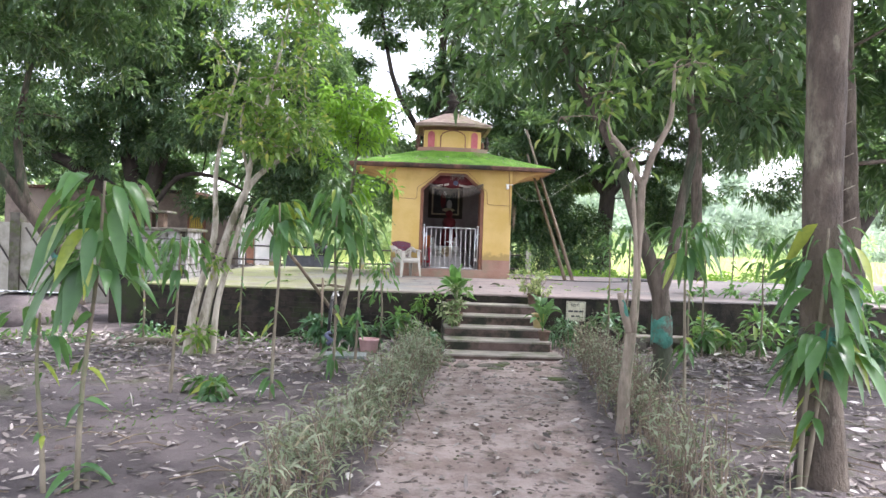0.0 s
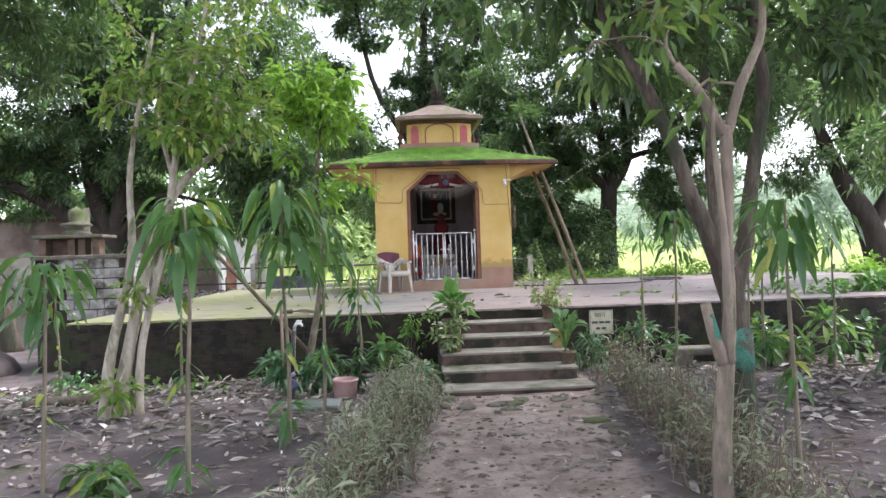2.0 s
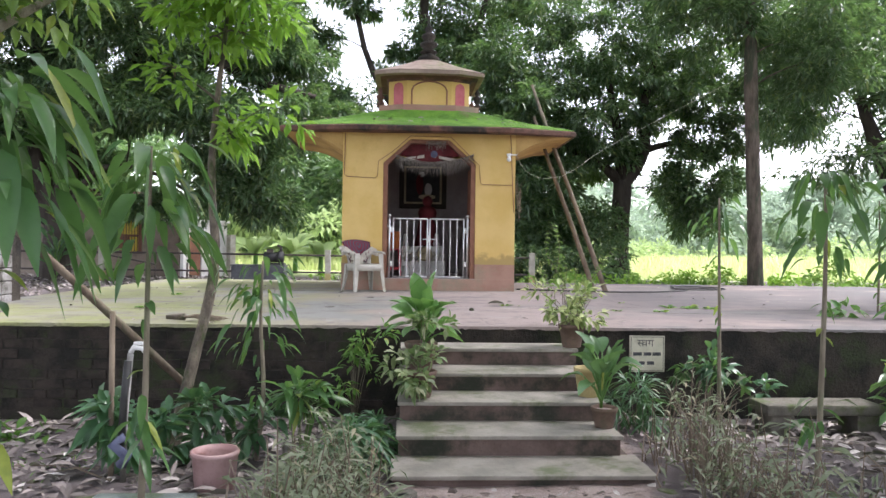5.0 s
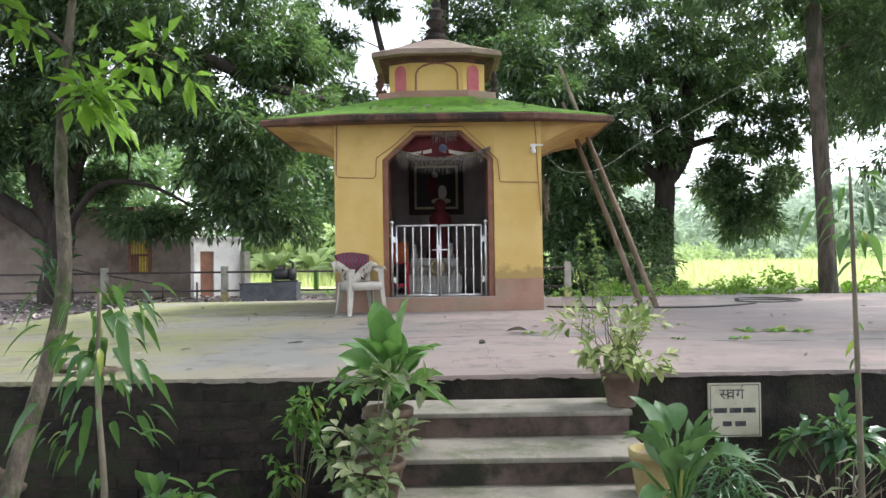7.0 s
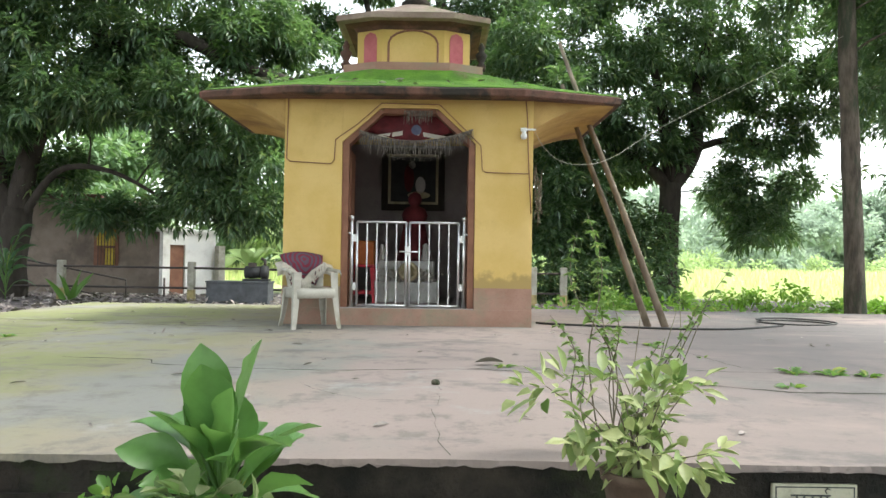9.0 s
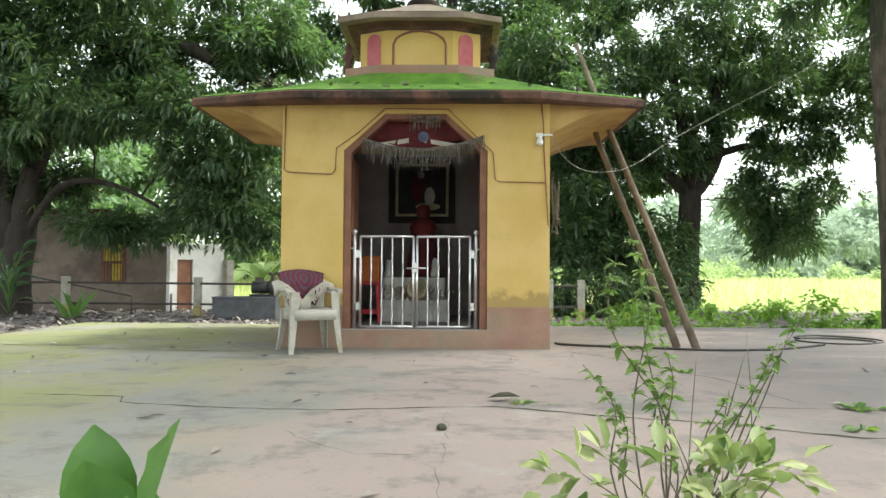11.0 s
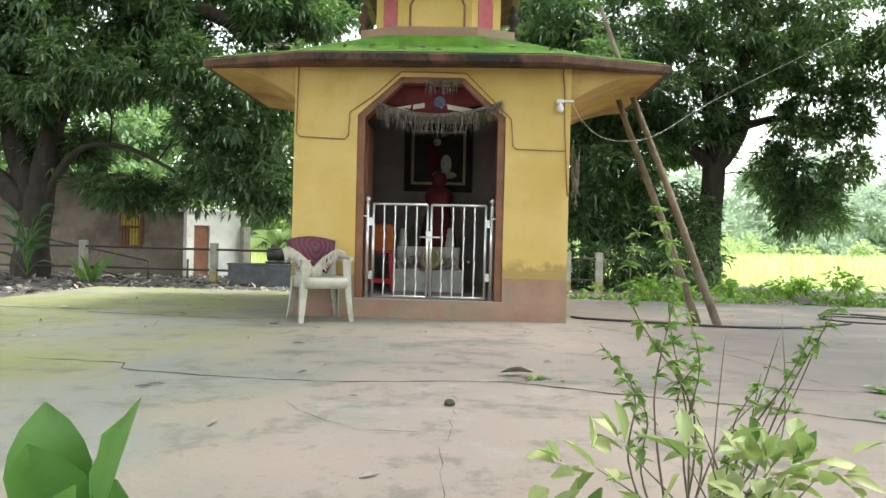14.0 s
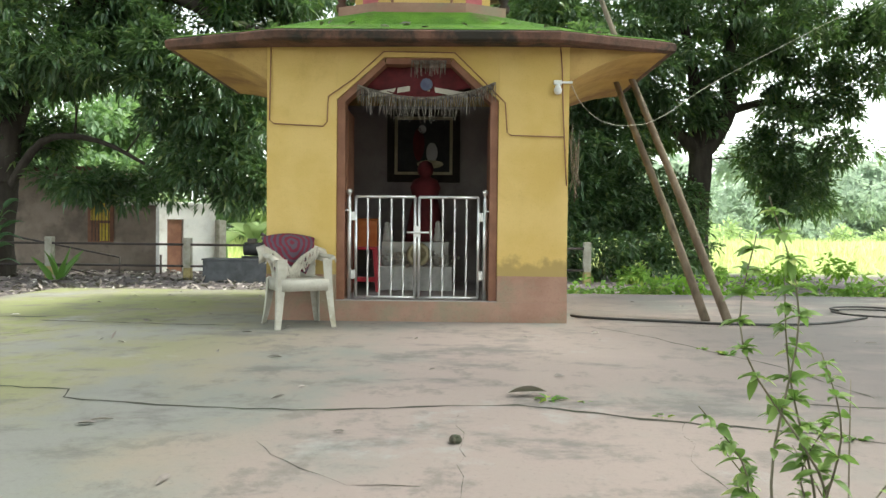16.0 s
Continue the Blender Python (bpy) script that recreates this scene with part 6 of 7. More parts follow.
def shrub(name, x, y, z, label, blobs, size, material, each=7, spread=0.07, stems=10, height=0.5, seed=1, droop=0.35, seg=3, stem_mat=None):
    """A loose shrub: thin stems that carry tufts of leaves. Blobs are given from its foot."""
    t = thing(name, x, y, z, label, "shrub")
    r = np.random.default_rng(seed)
    base, way, hearts = clumps(r, blobs, each, spread)[:3]
    n = len(base)
    leaves("foliage", base, way, size[0] * r.uniform(0.55, 1.2, n), size[1] * r.uniform(0.7, 1.2, n), material, t, droop, seg, 0.25, r)
    v, f = [], []
    for h in hearts[r.permutation(len(hearts))[:stems]]:
        h = Vector(h)
        tube(smooth_line([(h.x * 0.1, h.y * 0.1, -0.02), (h.x * 0.45, h.y * 0.45, h.z * 0.55), h], 3), [0.0034, 0.003, 0.0028, 0.0025, 0.002, 0.0016, 0.001], 5, v, f)
    mesh_object("stem", v, f, stem_mat or M_STEM, t, smooth=True)["kind"] = "stuff"
    return t


shrub("variegated_shrub", -0.26, -6.15, TR[2] + 0.15, "cream-edged leafy shrub in a clay pot", [(0, -0.04, 0.08, 0.20, 0.17, 0.15, 34), (0.08, 0.1, 0.34, 0.12, 0.12, 0.10, 9)], (0.082, 0.04), M_VARIEGATED, 7, 0.06, 14, seed=31, droop=0.2)
shrub("straggling_plant", 0.97, -5.42, TR[4] + 0.16, "pale yellow-green straggling plant in a clay pot", [(-0.07, 0, 0.25, 0.23, 0.18, 0.13, 30), (0.08, -0.06, 0.12, 0.24, 0.14, 0.09, 18)], (0.082, 0.036), M_CREAM, 6, 0.06, 30, seed=32, droop=0.1)
weed = thing("tall_weed", 0.96, -5.04, P, "tall thin weed with small light green leaves at the platform edge", "weed")
for k, (foot, dx, dy, dz) in enumerate(((-0.02, -0.08, 0.02, 0.87), (0.0, -0.13, -0.05, 0.80), (0.02, -0.03, 0.06, 0.72), (0.04, -0.02, -0.06, 0.60), (0.10, 0.34, 0.02, 0.56), (0.14, 0.46, 0.05, 0.68), (-0.06, -0.22, -0.04, 0.50), (0.0, 0.06, 0.05, 0.46), (-0.04, -0.14, 0.08, 0.40), (0.06, 0.18, -0.05, 0.42))):
    bend = rng.normal(0, 0.035)
    line = smooth_line([(foot, 0, -0.01), (foot + (dx - foot) * 0.25 + bend, dy * 0.3, dz * 0.4), (foot + (dx - foot) * 0.65 - bend, dy * 0.7, dz * 0.75), (dx, dy, dz)], 5)
    solid(line, list(np.linspace(0.0036, 0.001, len(line))), 5, M_STEM, "stem", weed)
    m = 95 if k < 3 else 50
    u = rng.uniform(0.28, 1.0, m) ** 0.7
    at = np.array([line[int(q * (len(line) - 1))] for q in u])
    grown = rng.uniform(0.02, 0.05, m) * (1.2 - 0.4 * u)
    leaves("leaf_spray", at, rng.normal(0, 1, (m, 3)) * [1, 1, 0.35] + [0, 0, 0.35], grown, grown * rng.uniform(0.36, 0.52, m), M_SPRIG, weed, 0.4, 4, 0.15, rng)["kind"] = "stuff"
twig = thing("bare_twigs", 1.1, -5.0, P, "thin bare brown twigs rising beside the pots", "twigs")
for k in range(8):
    a = rng.uniform(-0.5, 0.9)
    solid(smooth_line([(0.02 * k - 0.12, 0, -0.01), (0.02 * k - 0.1 + a * 0.3 + rng.normal(0, 0.03), rng.uniform(-0.05, 0.1), 0.22), (a * 0.42, rng.uniform(-0.08, 0.15), rng.uniform(0.35, 0.62))], 4), [0.004, 0.0035, 0.003, 0.003, 0.0025, 0.002, 0.002, 0.0015, 0.001], 4, M_STEM, "twig", twig)
shrub("climbing_weed", -0.75, -5.35, 0.02, "straggling green weed against the dark wall", [(0, 0, 0.42, 0.30, 0.12, 0.22, 22), (0.2, 0, 0.62, 0.15, 0.1, 0.1, 8)], (0.08, 0.032), M_WEED, 6, 0.05, 16, seed=34)
shrub("strap_leaf_plant", -0.62, -6.5, 0.0, "dark strap-leaved plant beside the steps", [(0, 0, 0.10, 0.16, 0.14, 0.06, 16), (0.15, 0.2, 0.12, 0.12, 0.12, 0.08, 10)], (0.30, 0.026), M_BLUE, 9, 0.04, 4, seed=35, droop=0.6, seg=4)
shrub("strap_leaf_plant", -0.68, -6.95, 0.0, "dark strap-leaved plant beside the steps", [(0, 0, 0.22, 0.16, 0.14, 0.14, 20)], (0.28, 0.03), M_BLUE, 9, 0.05, 6, seed=36, droop=0.6, seg=4)
shrub("grassy_clump", 1.36, -5.75, 0.0, "grassy grey-green clump by the steps", [(0, 0, 0.20, 0.22, 0.20, 0.14, 30)], (0.22, 0.016), M_BLUE, 9, 0.05, 6, seed=37, droop=0.55, seg=4)
shrub("leafy_shrub", 2.0, -5.55, 0.0, "dark leafy shrub at the foot of the wall", [(0, 0, 0.36, 0.16, 0.16, 0.20, 15), (0.35, 0, 0.22, 0.18, 0.18, 0.12, 6)], (0.13, 0.055), M_BLUE, 7, 0.08, 14, seed=38)
shrub("leafy_shrub", 3.4, -6.1, 0.0, "leafy green shrub at the foot of the wall", [(0, 0, 0.36, 0.5, 0.35, 0.22, 22), (0.8, 0.2, 0.40, 0.4, 0.35, 0.25, 18)], (0.19, 0.08), M_ASHOKA, 7, 0.1, 24, seed=39)
shrub("leafy_shrub", 4.6, -7.2, 0.0, "broad dark leafy shrub under the trees", [(0, 0, 0.45, 0.5, 0.5, 0.3, 50)], (0.2, 0.08), M_BLUE, 7, 0.12, 20, seed=40)
shrub("leafy_shrub", 5.4, -4.2, P - 0.1, "leafy plants growing over the platform edge", [(0, 0.2, 0.18, 1.2, 0.5, 0.14, 70), (1.8, 0.4, 0.22, 1.0, 0.6, 0.16, 60)], (0.19, 0.075), M_HOSTA, 6, 0.1, 20, seed=41)
shrub("glossy_shrub", -2.05, -6.75, 0.0, "glossy whorled shrub by the tap", [(0, 0, 0.32, 0.24, 0.20, 0.16, 14), (0.3, 0.1, 0.22, 0.2, 0.18, 0.12, 8)], (0.17, 0.06), M_BLUE, 8, 0.05, 14, seed=42)
shrub("glossy_shrub", -1.55, -6.45, 0.0, "glossy whorled shrub behind the bucket", [(0, 0, 0.30, 0.22, 0.2, 0.18, 12), (0.32, 0.0, 0.2, 0.2, 0.15, 0.14, 8)], (0.15, 0.055), M_BLUE, 8, 0.05, 14, seed=43)
shrub("glossy_shrub", -0.98, -6.6, 0.0, "small leafy shrub against the retaining wall", [(0, 0, 0.35, 0.12, 0.12, 0.25, 16)], (0.17, 0.05), M_ASHOKA, 7, 0.05, 8, seed=44)
for k, (x, y, s) in enumerate(((-3.9, -6.2, 0.5), (-4.8, -6.9, 0.6), (-3.0, -5.9, 0.35), (-2.4, -5.7, 0.3), (-5.6, -6.4, 0.7), (-4.4, -5.6, 0.4), (-6.4, -7.2, 0.7))):
    shrub("ground_cover", x, y, -0.08, "low tangle of weeds at the foot of the wall", [(0, 0, 0.10, s, s * 0.5, 0.10, int(44 * s))], (0.13, 0.045), M_BLUE if k % 2 else M_WEED, 6, 0.08, 5, seed=60 + k)
for k, (x, y, z, s) in enumerate(((2.3, 12.4, 0, 1.0), (4.4, 11.6, 0, 1.2), (6.0, 11.0, 0, 1.2), (8.5, 10.5, 0, 1.5), (11.5, 9.0, 0, 1.6), (9.3, 6.0, 0, 1.3), (-1.9, 12.2, 0, 1.0), (5.9, 4.4, 0.1, 1.0), (7.8, 3.0, 0.1, 1.0), (10.2, 2.2, 0.0, 1.4), (2.6, 5.6, 0.2, 0.7), (3.5, 5.3, 0.2, 0.85), (4.5, 5.6, 0.2, 0.9), (5.3, 5.2, 0.2, 0.8), (6.5, 5.5, 0.2, 0.95), (8.2, 5.2, 0.2, 0.9), (9.2, 5.6, 0.2, 1.0), (10.4, 5.0, 0.2, 1.0), (11.8, 5.4, 0.2, 1.1))):
    shrub("border_shrub", x, y, z - 0.1, "bright yellow-green shrub behind the platform", [(0, 0, 0.42 * s, 0.95 * s, 0.5 * s, 0.36 * s, int(60 * s))], (0.2, 0.08), M_BORDER if k % 3 else M_LIME, 7, 0.14, 10, seed=80 + k, seg=1)
for k, (x, y) in enumerate(((2.9, 11.9), (4.1, 12.0), (5.3, 12.2), (6.3, 12.6))):
    shrub("dark_thicket", x, y, 0.1, "dark leafy undergrowth below the mango tree", [(0, 0, 0.8, 0.95, 0.6, 0.7, 100)], (0.22, 0.075), M_MANGO, 12, 0.22, 12, seed=180 + k, seg=1)
for k, (x, y, h) in enumerate(((-6.2, 17.5, 2.2), (-4.8, 18.5, 2.4), (-3.6, 17, 2.0), (-7.4, 18, 2.0))):
    t = thing("banana_plant", x, y, -0.1, "banana plant behind the fence, sunlight put into its pale green", "plant", "banana plants")
    n = 12
    a = rng.uniform(0, 6.28, n)
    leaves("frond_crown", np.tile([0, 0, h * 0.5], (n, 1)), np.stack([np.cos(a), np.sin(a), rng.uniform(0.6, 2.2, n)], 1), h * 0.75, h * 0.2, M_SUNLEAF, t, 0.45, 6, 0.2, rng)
    solid([(0, 0, -0.1), (0.02, 0, h * 0.55)], [0.12, 0.08], 10, M_WEED, "stem", t)
broad_plant(-10.2, 9.9, 0.2, "tall dark-leaved plant at the platform's back", [(a, 0.6 + (a % 70) / 40, 0.5 + (a % 50) / 50, 0.75, 0.12, 0.6) for a in range(0, 720, 22)], M_BLUE, 1.0, 0.3)
broad_plant(-8.8, 10.2, -0.1, "long-leaved plant beside the fence", [(a, 2.0, 0.2, 1.2, 0.14, 0.3) for a in range(0, 360, 45)], M_WEED, 0.3, 0.3)

# ---- saplings ----
def sapling(x, y, h, top, label="", lean=(0, 0), n=44, size=0.21, low=0.0, seed=1, thick=0.015):
    """A thin stem with a hanging tuft of long leaves; top: how far the tuft reaches down."""
    t = thing("ashoka_sapling", x, y, -0.02, label or "thin sapling with a hanging tuft of long leaves", "sapling", "saplings in the garden")
    r = np.random.default_rng(seed)
    n = int(n * 1.7)
    line = smooth_line([(0, 0, -0.05), (lean[0] * 0.3 + r.normal(0, 0.012), lean[1] * 0.3, h * 0.35), (lean[0] * 0.7 + r.normal(0, 0.012), lean[1] * 0.7, h * 0.7), (lean[0], lean[1], h)], 5)
    solid(line, list(np.linspace(thick * 1.15, thick * 0.45, len(line))), 8, M_STEM, "stem", t)
    a = r.uniform(0, 6.28, n)
    u = r.uniform(0, 1, n) ** 1.3
    z = h - top * u + 0.03
    s = 1 - (z / h)
    base = np.stack([lean[0] * (1 - s) + 0.03 * np.cos(a), lean[1] * (1 - s) + 0.03 * np.sin(a), z], 1)
    reach = 0.10 * r.uniform(0.2, 1.7, n)
    base[:, 0] += reach * np.cos(a)
    base[:, 1] += reach * np.sin(a)
    way = np.stack([np.cos(a), np.sin(a), r.uniform(-1.3, 0.5, n)], 1)
    L = size * 0.84 * r.uniform(0.3, 1.25, n)
    leaves("leaf_tuft", base, way, L, L * r.uniform(0.28, 0.46, n), M_ASHOKA, t, 0.85, 5, 0.18, r, 0.42)["kind"] = "stuff"
    m = 7
    a, zz = r.uniform(0, 6.28, m), r.uniform(0.4, 0.95, m) * (h - top)
    leaves("side_leaf", np.stack([lean[0] * zz / h, lean[1] * zz / h, zz], 1), np.stack([np.cos(a), np.sin(a), r.uniform(-0.8, 0.3, m)], 1), size * r.uniform(0.3, 0.75, m), size * 0.2, M_ASHOKA, t, 0.7, 4, 0.15, r)["kind"] = "stuff"
    if low:
        m = 10
        a = r.uniform(0, 6.28, m)
        leaves("low_shoot", np.stack([0.02 * np.cos(a), 0.02 * np.sin(a), low + r.uniform(-0.08, 0.08, m)], 1), np.stack([np.cos(a), np.sin(a), r.uniform(-0.5, 0.4, m)], 1), size * 0.8, size * 0.2, M_ASHOKA, t, 0.6, 5, 0.18, r)["kind"] = "stuff"
    return t


for k, (x, y, h, top, n, size, lean, low) in enumerate((
        (-2.66, -12.0, 1.72, 0.55, 60, 0.24, (0.10, 0), 0.12), (-2.80, -12.06, 1.0, 0.18, 14, 0.16, (-0.05, 0), 0), (-2.05, -9.75, 1.75, 0.40, 36, 0.22, (0.02, 0), 0.25), (-1.63, -8.75, 1.95, 0.62, 62, 0.22, (0.0, 0), 0.3),
        (-2.95, -9.6, 1.45, 0.35, 30, 0.19, (0.05, 0), 0), (-3.08, -6.5, 1.55, 0.3, 16, 0.15, (0, 0), 0.25), (-1.47, -7.95, 1.75, 0.55, 50, 0.20, (0.03, 0), 0.55), (-4.35, -6.4, 1.35, 0.55, 26, 0.17, (0, 0), 0.2),
        (-1.28, -6.5, 1.25, 0.60, 58, 0.13, (0.03, 0), 0.4), (1.66, -7.6, 1.72, 0.45, 34, 0.145, (0.03, 0), 0.5), (1.98, -5.8, 1.75, 0.35, 22, 0.13, (-0.02, 0), 0.45), (1.47, -10.0, 1.65, 0.4, 34, 0.19, (-0.03, 0.02), 0.6),
        (1.44, -11.85, 1.62, 0.5, 34, 0.24, (0.12, 0), 0.85), (1.47, -11.82, 1.05, 0.3, 30, 0.26, (0.1, -0.05), 0), (3.15, -6.3, 1.85, 0.4, 34, 0.19, (0, 0), 0.3), (4.05, -6.1, 1.7, 0.4, 30, 0.19, (0.05, 0), 0.2), (2.75, -6.8, 1.6, 0.35, 30, 0.18, (0, 0), 0.3), (4.9, -3.3, 1.95, 0.45, 26, 0.2, (0, 0), 0))):
    sapling(x, y, h, top, lean=lean, n=n, size=size, low=low, seed=100 + k)

# painted bands on the trunks
for nm, x, y, z, r0, r1, tilt in (("banded_tree", 3.865, -8.4, 0.92, 0.139, 0.136, -2), ("forked_tree", 1.653, -8.89, 0.50, 0.109, 0.102, -1), ("big_tree", 1.637, -11.7, 0.72, 0.129, 0.127, -1), ("leaning_tree", -7.68, -1.5, 0.75, 0.172, 0.168, -25)):
    owner = bpy.data.objects[nm]
    band = part("painted_band", loft([[((r0 + (r1 - r0) * u) * (1 + 0.03 * math.sin(5 * q)) * math.cos(q), (r0 + (r1 - r0) * u) * math.sin(q), 0.27 * u + 0.03 * math.sin(3 * q) * (2 * u - 1)) for q in np.linspace(0, 2 * math.pi, 19)[:-1]] for u in (0, 0.5, 1)]), M_GREENBAND, owner, "turquoise paint band", True)
    band.matrix_local = owner.matrix_world.inverted() @ pose(x, y, z, 0, tilt)

owner = bpy.data.objects["slender_tree"]
solid([Vector(q) - owner.location for q in ((0.79, -10.523, 0.88), (0.765, -10.528, 0.96), (0.742, -10.533, 1.05))], [0.020, 0.026, 0.018], 9, M_GREENBAND, "painted_strip", owner, "turquoise paint on the cut stub")
owner = bpy.data.objects["banded_tree"]
solid([Vector((3.90 - 0.065 * z + (0.150 - 0.012 * z) * math.cos(a), -8.4 + (0.150 - 0.012 * z) * math.sin(a), z)) - owner.location for a, z in zip(np.linspace(0, 44, 180), np.linspace(0.9, 3.3, 180))], 0.005, 5, M_PALEBARK, "wound_cord", owner, "pale cord wound round the trunk")

# ---- hedges ----
def hedge(name, line, width, height, count, label, seed, blade=0.20, thin=0.016, per=14):
    """A low dusty hedge along a line: thin upright twigs with narrow leaves."""
    r = np.random.default_rng(seed)
    pts = np.array(line, float)
    u = r.uniform(0, len(pts) - 1.001, count)
    k = u.astype(int)
    p = pts[k] + (pts[k + 1] - pts[k]) * (u - k)[:, None]
    lump = 0.72 + 0.45 * np.sin(u * 9.1 + seed) * np.sin(u * 4.3 + 1) + 0.25 * np.sin(u * 31)
    x = p[:, 0] + r.normal(0, 0.36, count) * width
    y = p[:, 1] + r.normal(0, 0.10, count)
    z = height * lump * r.uniform(0.03, 1, count) ** 0.8 * np.exp(-((x - p[:, 0]) / width) ** 2)
    a = r.uniform(0, 6.28, count)
    h = thing(name, *pts[0], 0, label, "hedge", kind="stuff")
    o = np.array([pts[0][0], pts[0][1], 0])
    L = blade * r.uniform(0.45, 1.2, count)
    leaves("foliage", np.stack([x, y, z], 1) - o, np.stack([np.cos(a), np.sin(a), r.uniform(0.1, 1.8, count)], 1), L, thin * r.uniform(0.6, 1.4, count), M_HEDGE, h, 0.45, 2, 0.2, r)
    v, f = [], []
    for j in r.permutation(count)[: count // per]:
        q = Vector((x[j], y[j], 0)) - Vector(o)
        tube([q + Vector((0, 0, -0.03)), q + Vector((r.normal(0, 0.03), r.normal(0, 0.03), z[j] * 0.5 + 0.05)), q + Vector((r.normal(0, 0.06), r.normal(0, 0.06), z[j] + 0.08))], [0.006, 0.004, 0.002], 4, v, f)
    mesh_object("twigs", v, f, M_WOOD, h)["kind"] = "stuff"
    return h


hedge("hedge", [(-1.75, -14.5), (-1.50, -12.0), (-1.18, -10.4), (-0.95, -9.0), (-0.80, -7.9), (-0.72, -7.2)], 0.36, 0.44, 5200, "dusty grey-green hedge along the earth path", 71, 0.17, 0.017, 7)
hedge("hedge", [(0.5, -14.0), (0.78, -11.9), (1.05, -10.3), (1.2, -9.0), (1.38, -7.8), (1.45, -6.4)], 0.34, 0.56, 2900, "sparse dusty hedge with dry twigs along the path", 72, 0.13, 0.02, 3)

# ---- tap, bucket and loose garden things ----
tap = thing("water_tap", -1.86, -7.1, 0, "standing water pipe with a white plastic tap", "tap")
solid([(0, 0, -0.05), (0.01, 0, 0.4), (0.035, 0, 0.74)], 0.016, 8, M_WHITEBRICK, "pipe", tap)
solid([(0.0, -0.02, 0.25), (0.012, -0.022, 0.5), (0.03, -0.022, 0.70)], 0.02, 8, M_BLACK, "black_hose", tap)
solid([(0.035, 0, 0.74), (0.05, 0, 0.768), (0.095, 0, 0.765), (0.11, 0, 0.74)], [0.014, 0.015, 0.014, 0.010], 10, M_WHITE, "spout", tap)
part("handle", box(0.05, 0.10, -0.008, 0.008, 0.782, 0.80, 0.004), M_WHITE, tap)
solid([(0.02, -0.02, 0.3), (-0.03, -0.05, 0.26), (0.04, -0.05, 0.2), (0.0, -0.02, 0.15)], 0.03, 7, M_BLUE_PAINT, "blue_rag", tap, "blue rag tied round the pipe")
solid([(-0.10, 0.1, -0.05), (-0.11, 0.12, 0.95)], 0.015, 7, M_WOOD, "stake", tap)
bucket = thing("bucket", -1.36, -7.15, 0, "faded pink plastic bucket", "bucket")
bucket.scale = (0.88, 0.88, 0.92)
part("body", lathe([(0.105, 0), (0.115, 0.01), (0.135, 0.23), (0.145, 0.235), (0.145, 0.255), (0.130, 0.257), (0.125, 0.22), (0.108, 0.03), (0.01, 0.028)], 20), surface("faded_pink_plastic", (0.34, 0.20, 0.19), (0.46, 0.31, 0.30), (0.28, 0.18, 0.15), 6, 60, 0.6), bucket, "", True)
slab = thing("washing_slab", -1.62, -7.62, 0, "wet grey cement slab on a mossy base", "slab")
part("base", box(-0.36, 0.34, -0.22, 0.24, -0.05, 0.08, 0.03), M_MOSSY, slab)
part("tile", box(-0.22, 0.26, -0.17, 0.16, 0.081, 0.115, 0.012), surface("wet_cement", (0.10, 0.12, 0.115), (0.19, 0.22, 0.21), (0.07, 0.10, 0.04), 5, 60, 0.35, lo=0.46, hi=0.58), slab)
for x, y, L, a in ((-3.95, -6.85, 1.0, 10),):
    log = thing("fallen_branch", x, y, 0, "rotting fallen branch on the soil", "branch", "fallen branches", rz=a)
    solid([(-L / 2, 0.03, 0.05), (-L / 5, -0.02, 0.07), (L / 5, 0.03, 0.06), (L / 2, 0, 0.05)], [0.05, 0.065, 0.055, 0.03], 9, M_BARK, "limb", log)
    solid([(L / 4, 0, 0.06), (L / 4 + 0.03, 0.02, 0.28)], [0.02, 0.01], 7, M_BARK, "stub", log)
prop = thing("leaning_stick", -1.86, -5.95, 0.34, "long grey stick leaning against the young tree", "stick")
solid([(0, 0, 0), (-0.45, -0.65, 0.72), (-0.95, -1.3, 1.45)], [0.026, 0.024, 0.02], 8, M_WOOD, "stick", prop)
bench = thing("stone_bench", 2.75, -5.75, -0.05, "broken mossy stone slab on low blocks", "bench")
part("slab", box(-0.45, 0.45, -0.15, 0.15, 0.18, 0.26, 0.02), M_MOSSY, bench)
for x in (-0.32, 0.34):
    part("block", box(x - 0.09, x + 0.09, -0.13, 0.13, -0.05, 0.179, 0.015), M_MOSSY, bench)
flag = thing("stone_block", 3.55, -5.75, -0.05, "pale stone block at the foot of the wall", "stone")
part("block", box(-0.16, 0.16, -0.05, 0.05, -0.02, 0.32, 0.02), M_CONCRETE, flag)
rnd = random.Random(12)
for k in range(26):
    x, y = (rnd.uniform(-0.45, 1.1), rnd.uniform(-7.75, -7.15)) if k < 14 else (rnd.uniform(-1.0, -0.55) if k % 2 else rnd.uniform(0.75, 1.0), rnd.uniform(-9.5, -7.5))
    r = rnd.uniform(0.05, 0.12)
    st = part("flat_stone", loft([[(r * q * (1 + 0.25 * math.sin(3 * a + k)) * math.cos(a), r * q * 0.75 * (1 + 0.2 * math.cos(2 * a + k)) * math.sin(a), z) for a in np.linspace(0, 2 * math.pi, 10)[:-1]] for q, z in ((1.0, -0.03), (1.05, 0.008), (0.85, 0.022))]), M_MOSSY, None, "flat mossy stone set in the path")
    st.matrix_world = pose(x, y, 0.0, 0, 0, rnd.uniform(0, 360))
    tagged(st, category="stone", group="stones at the foot of the steps")


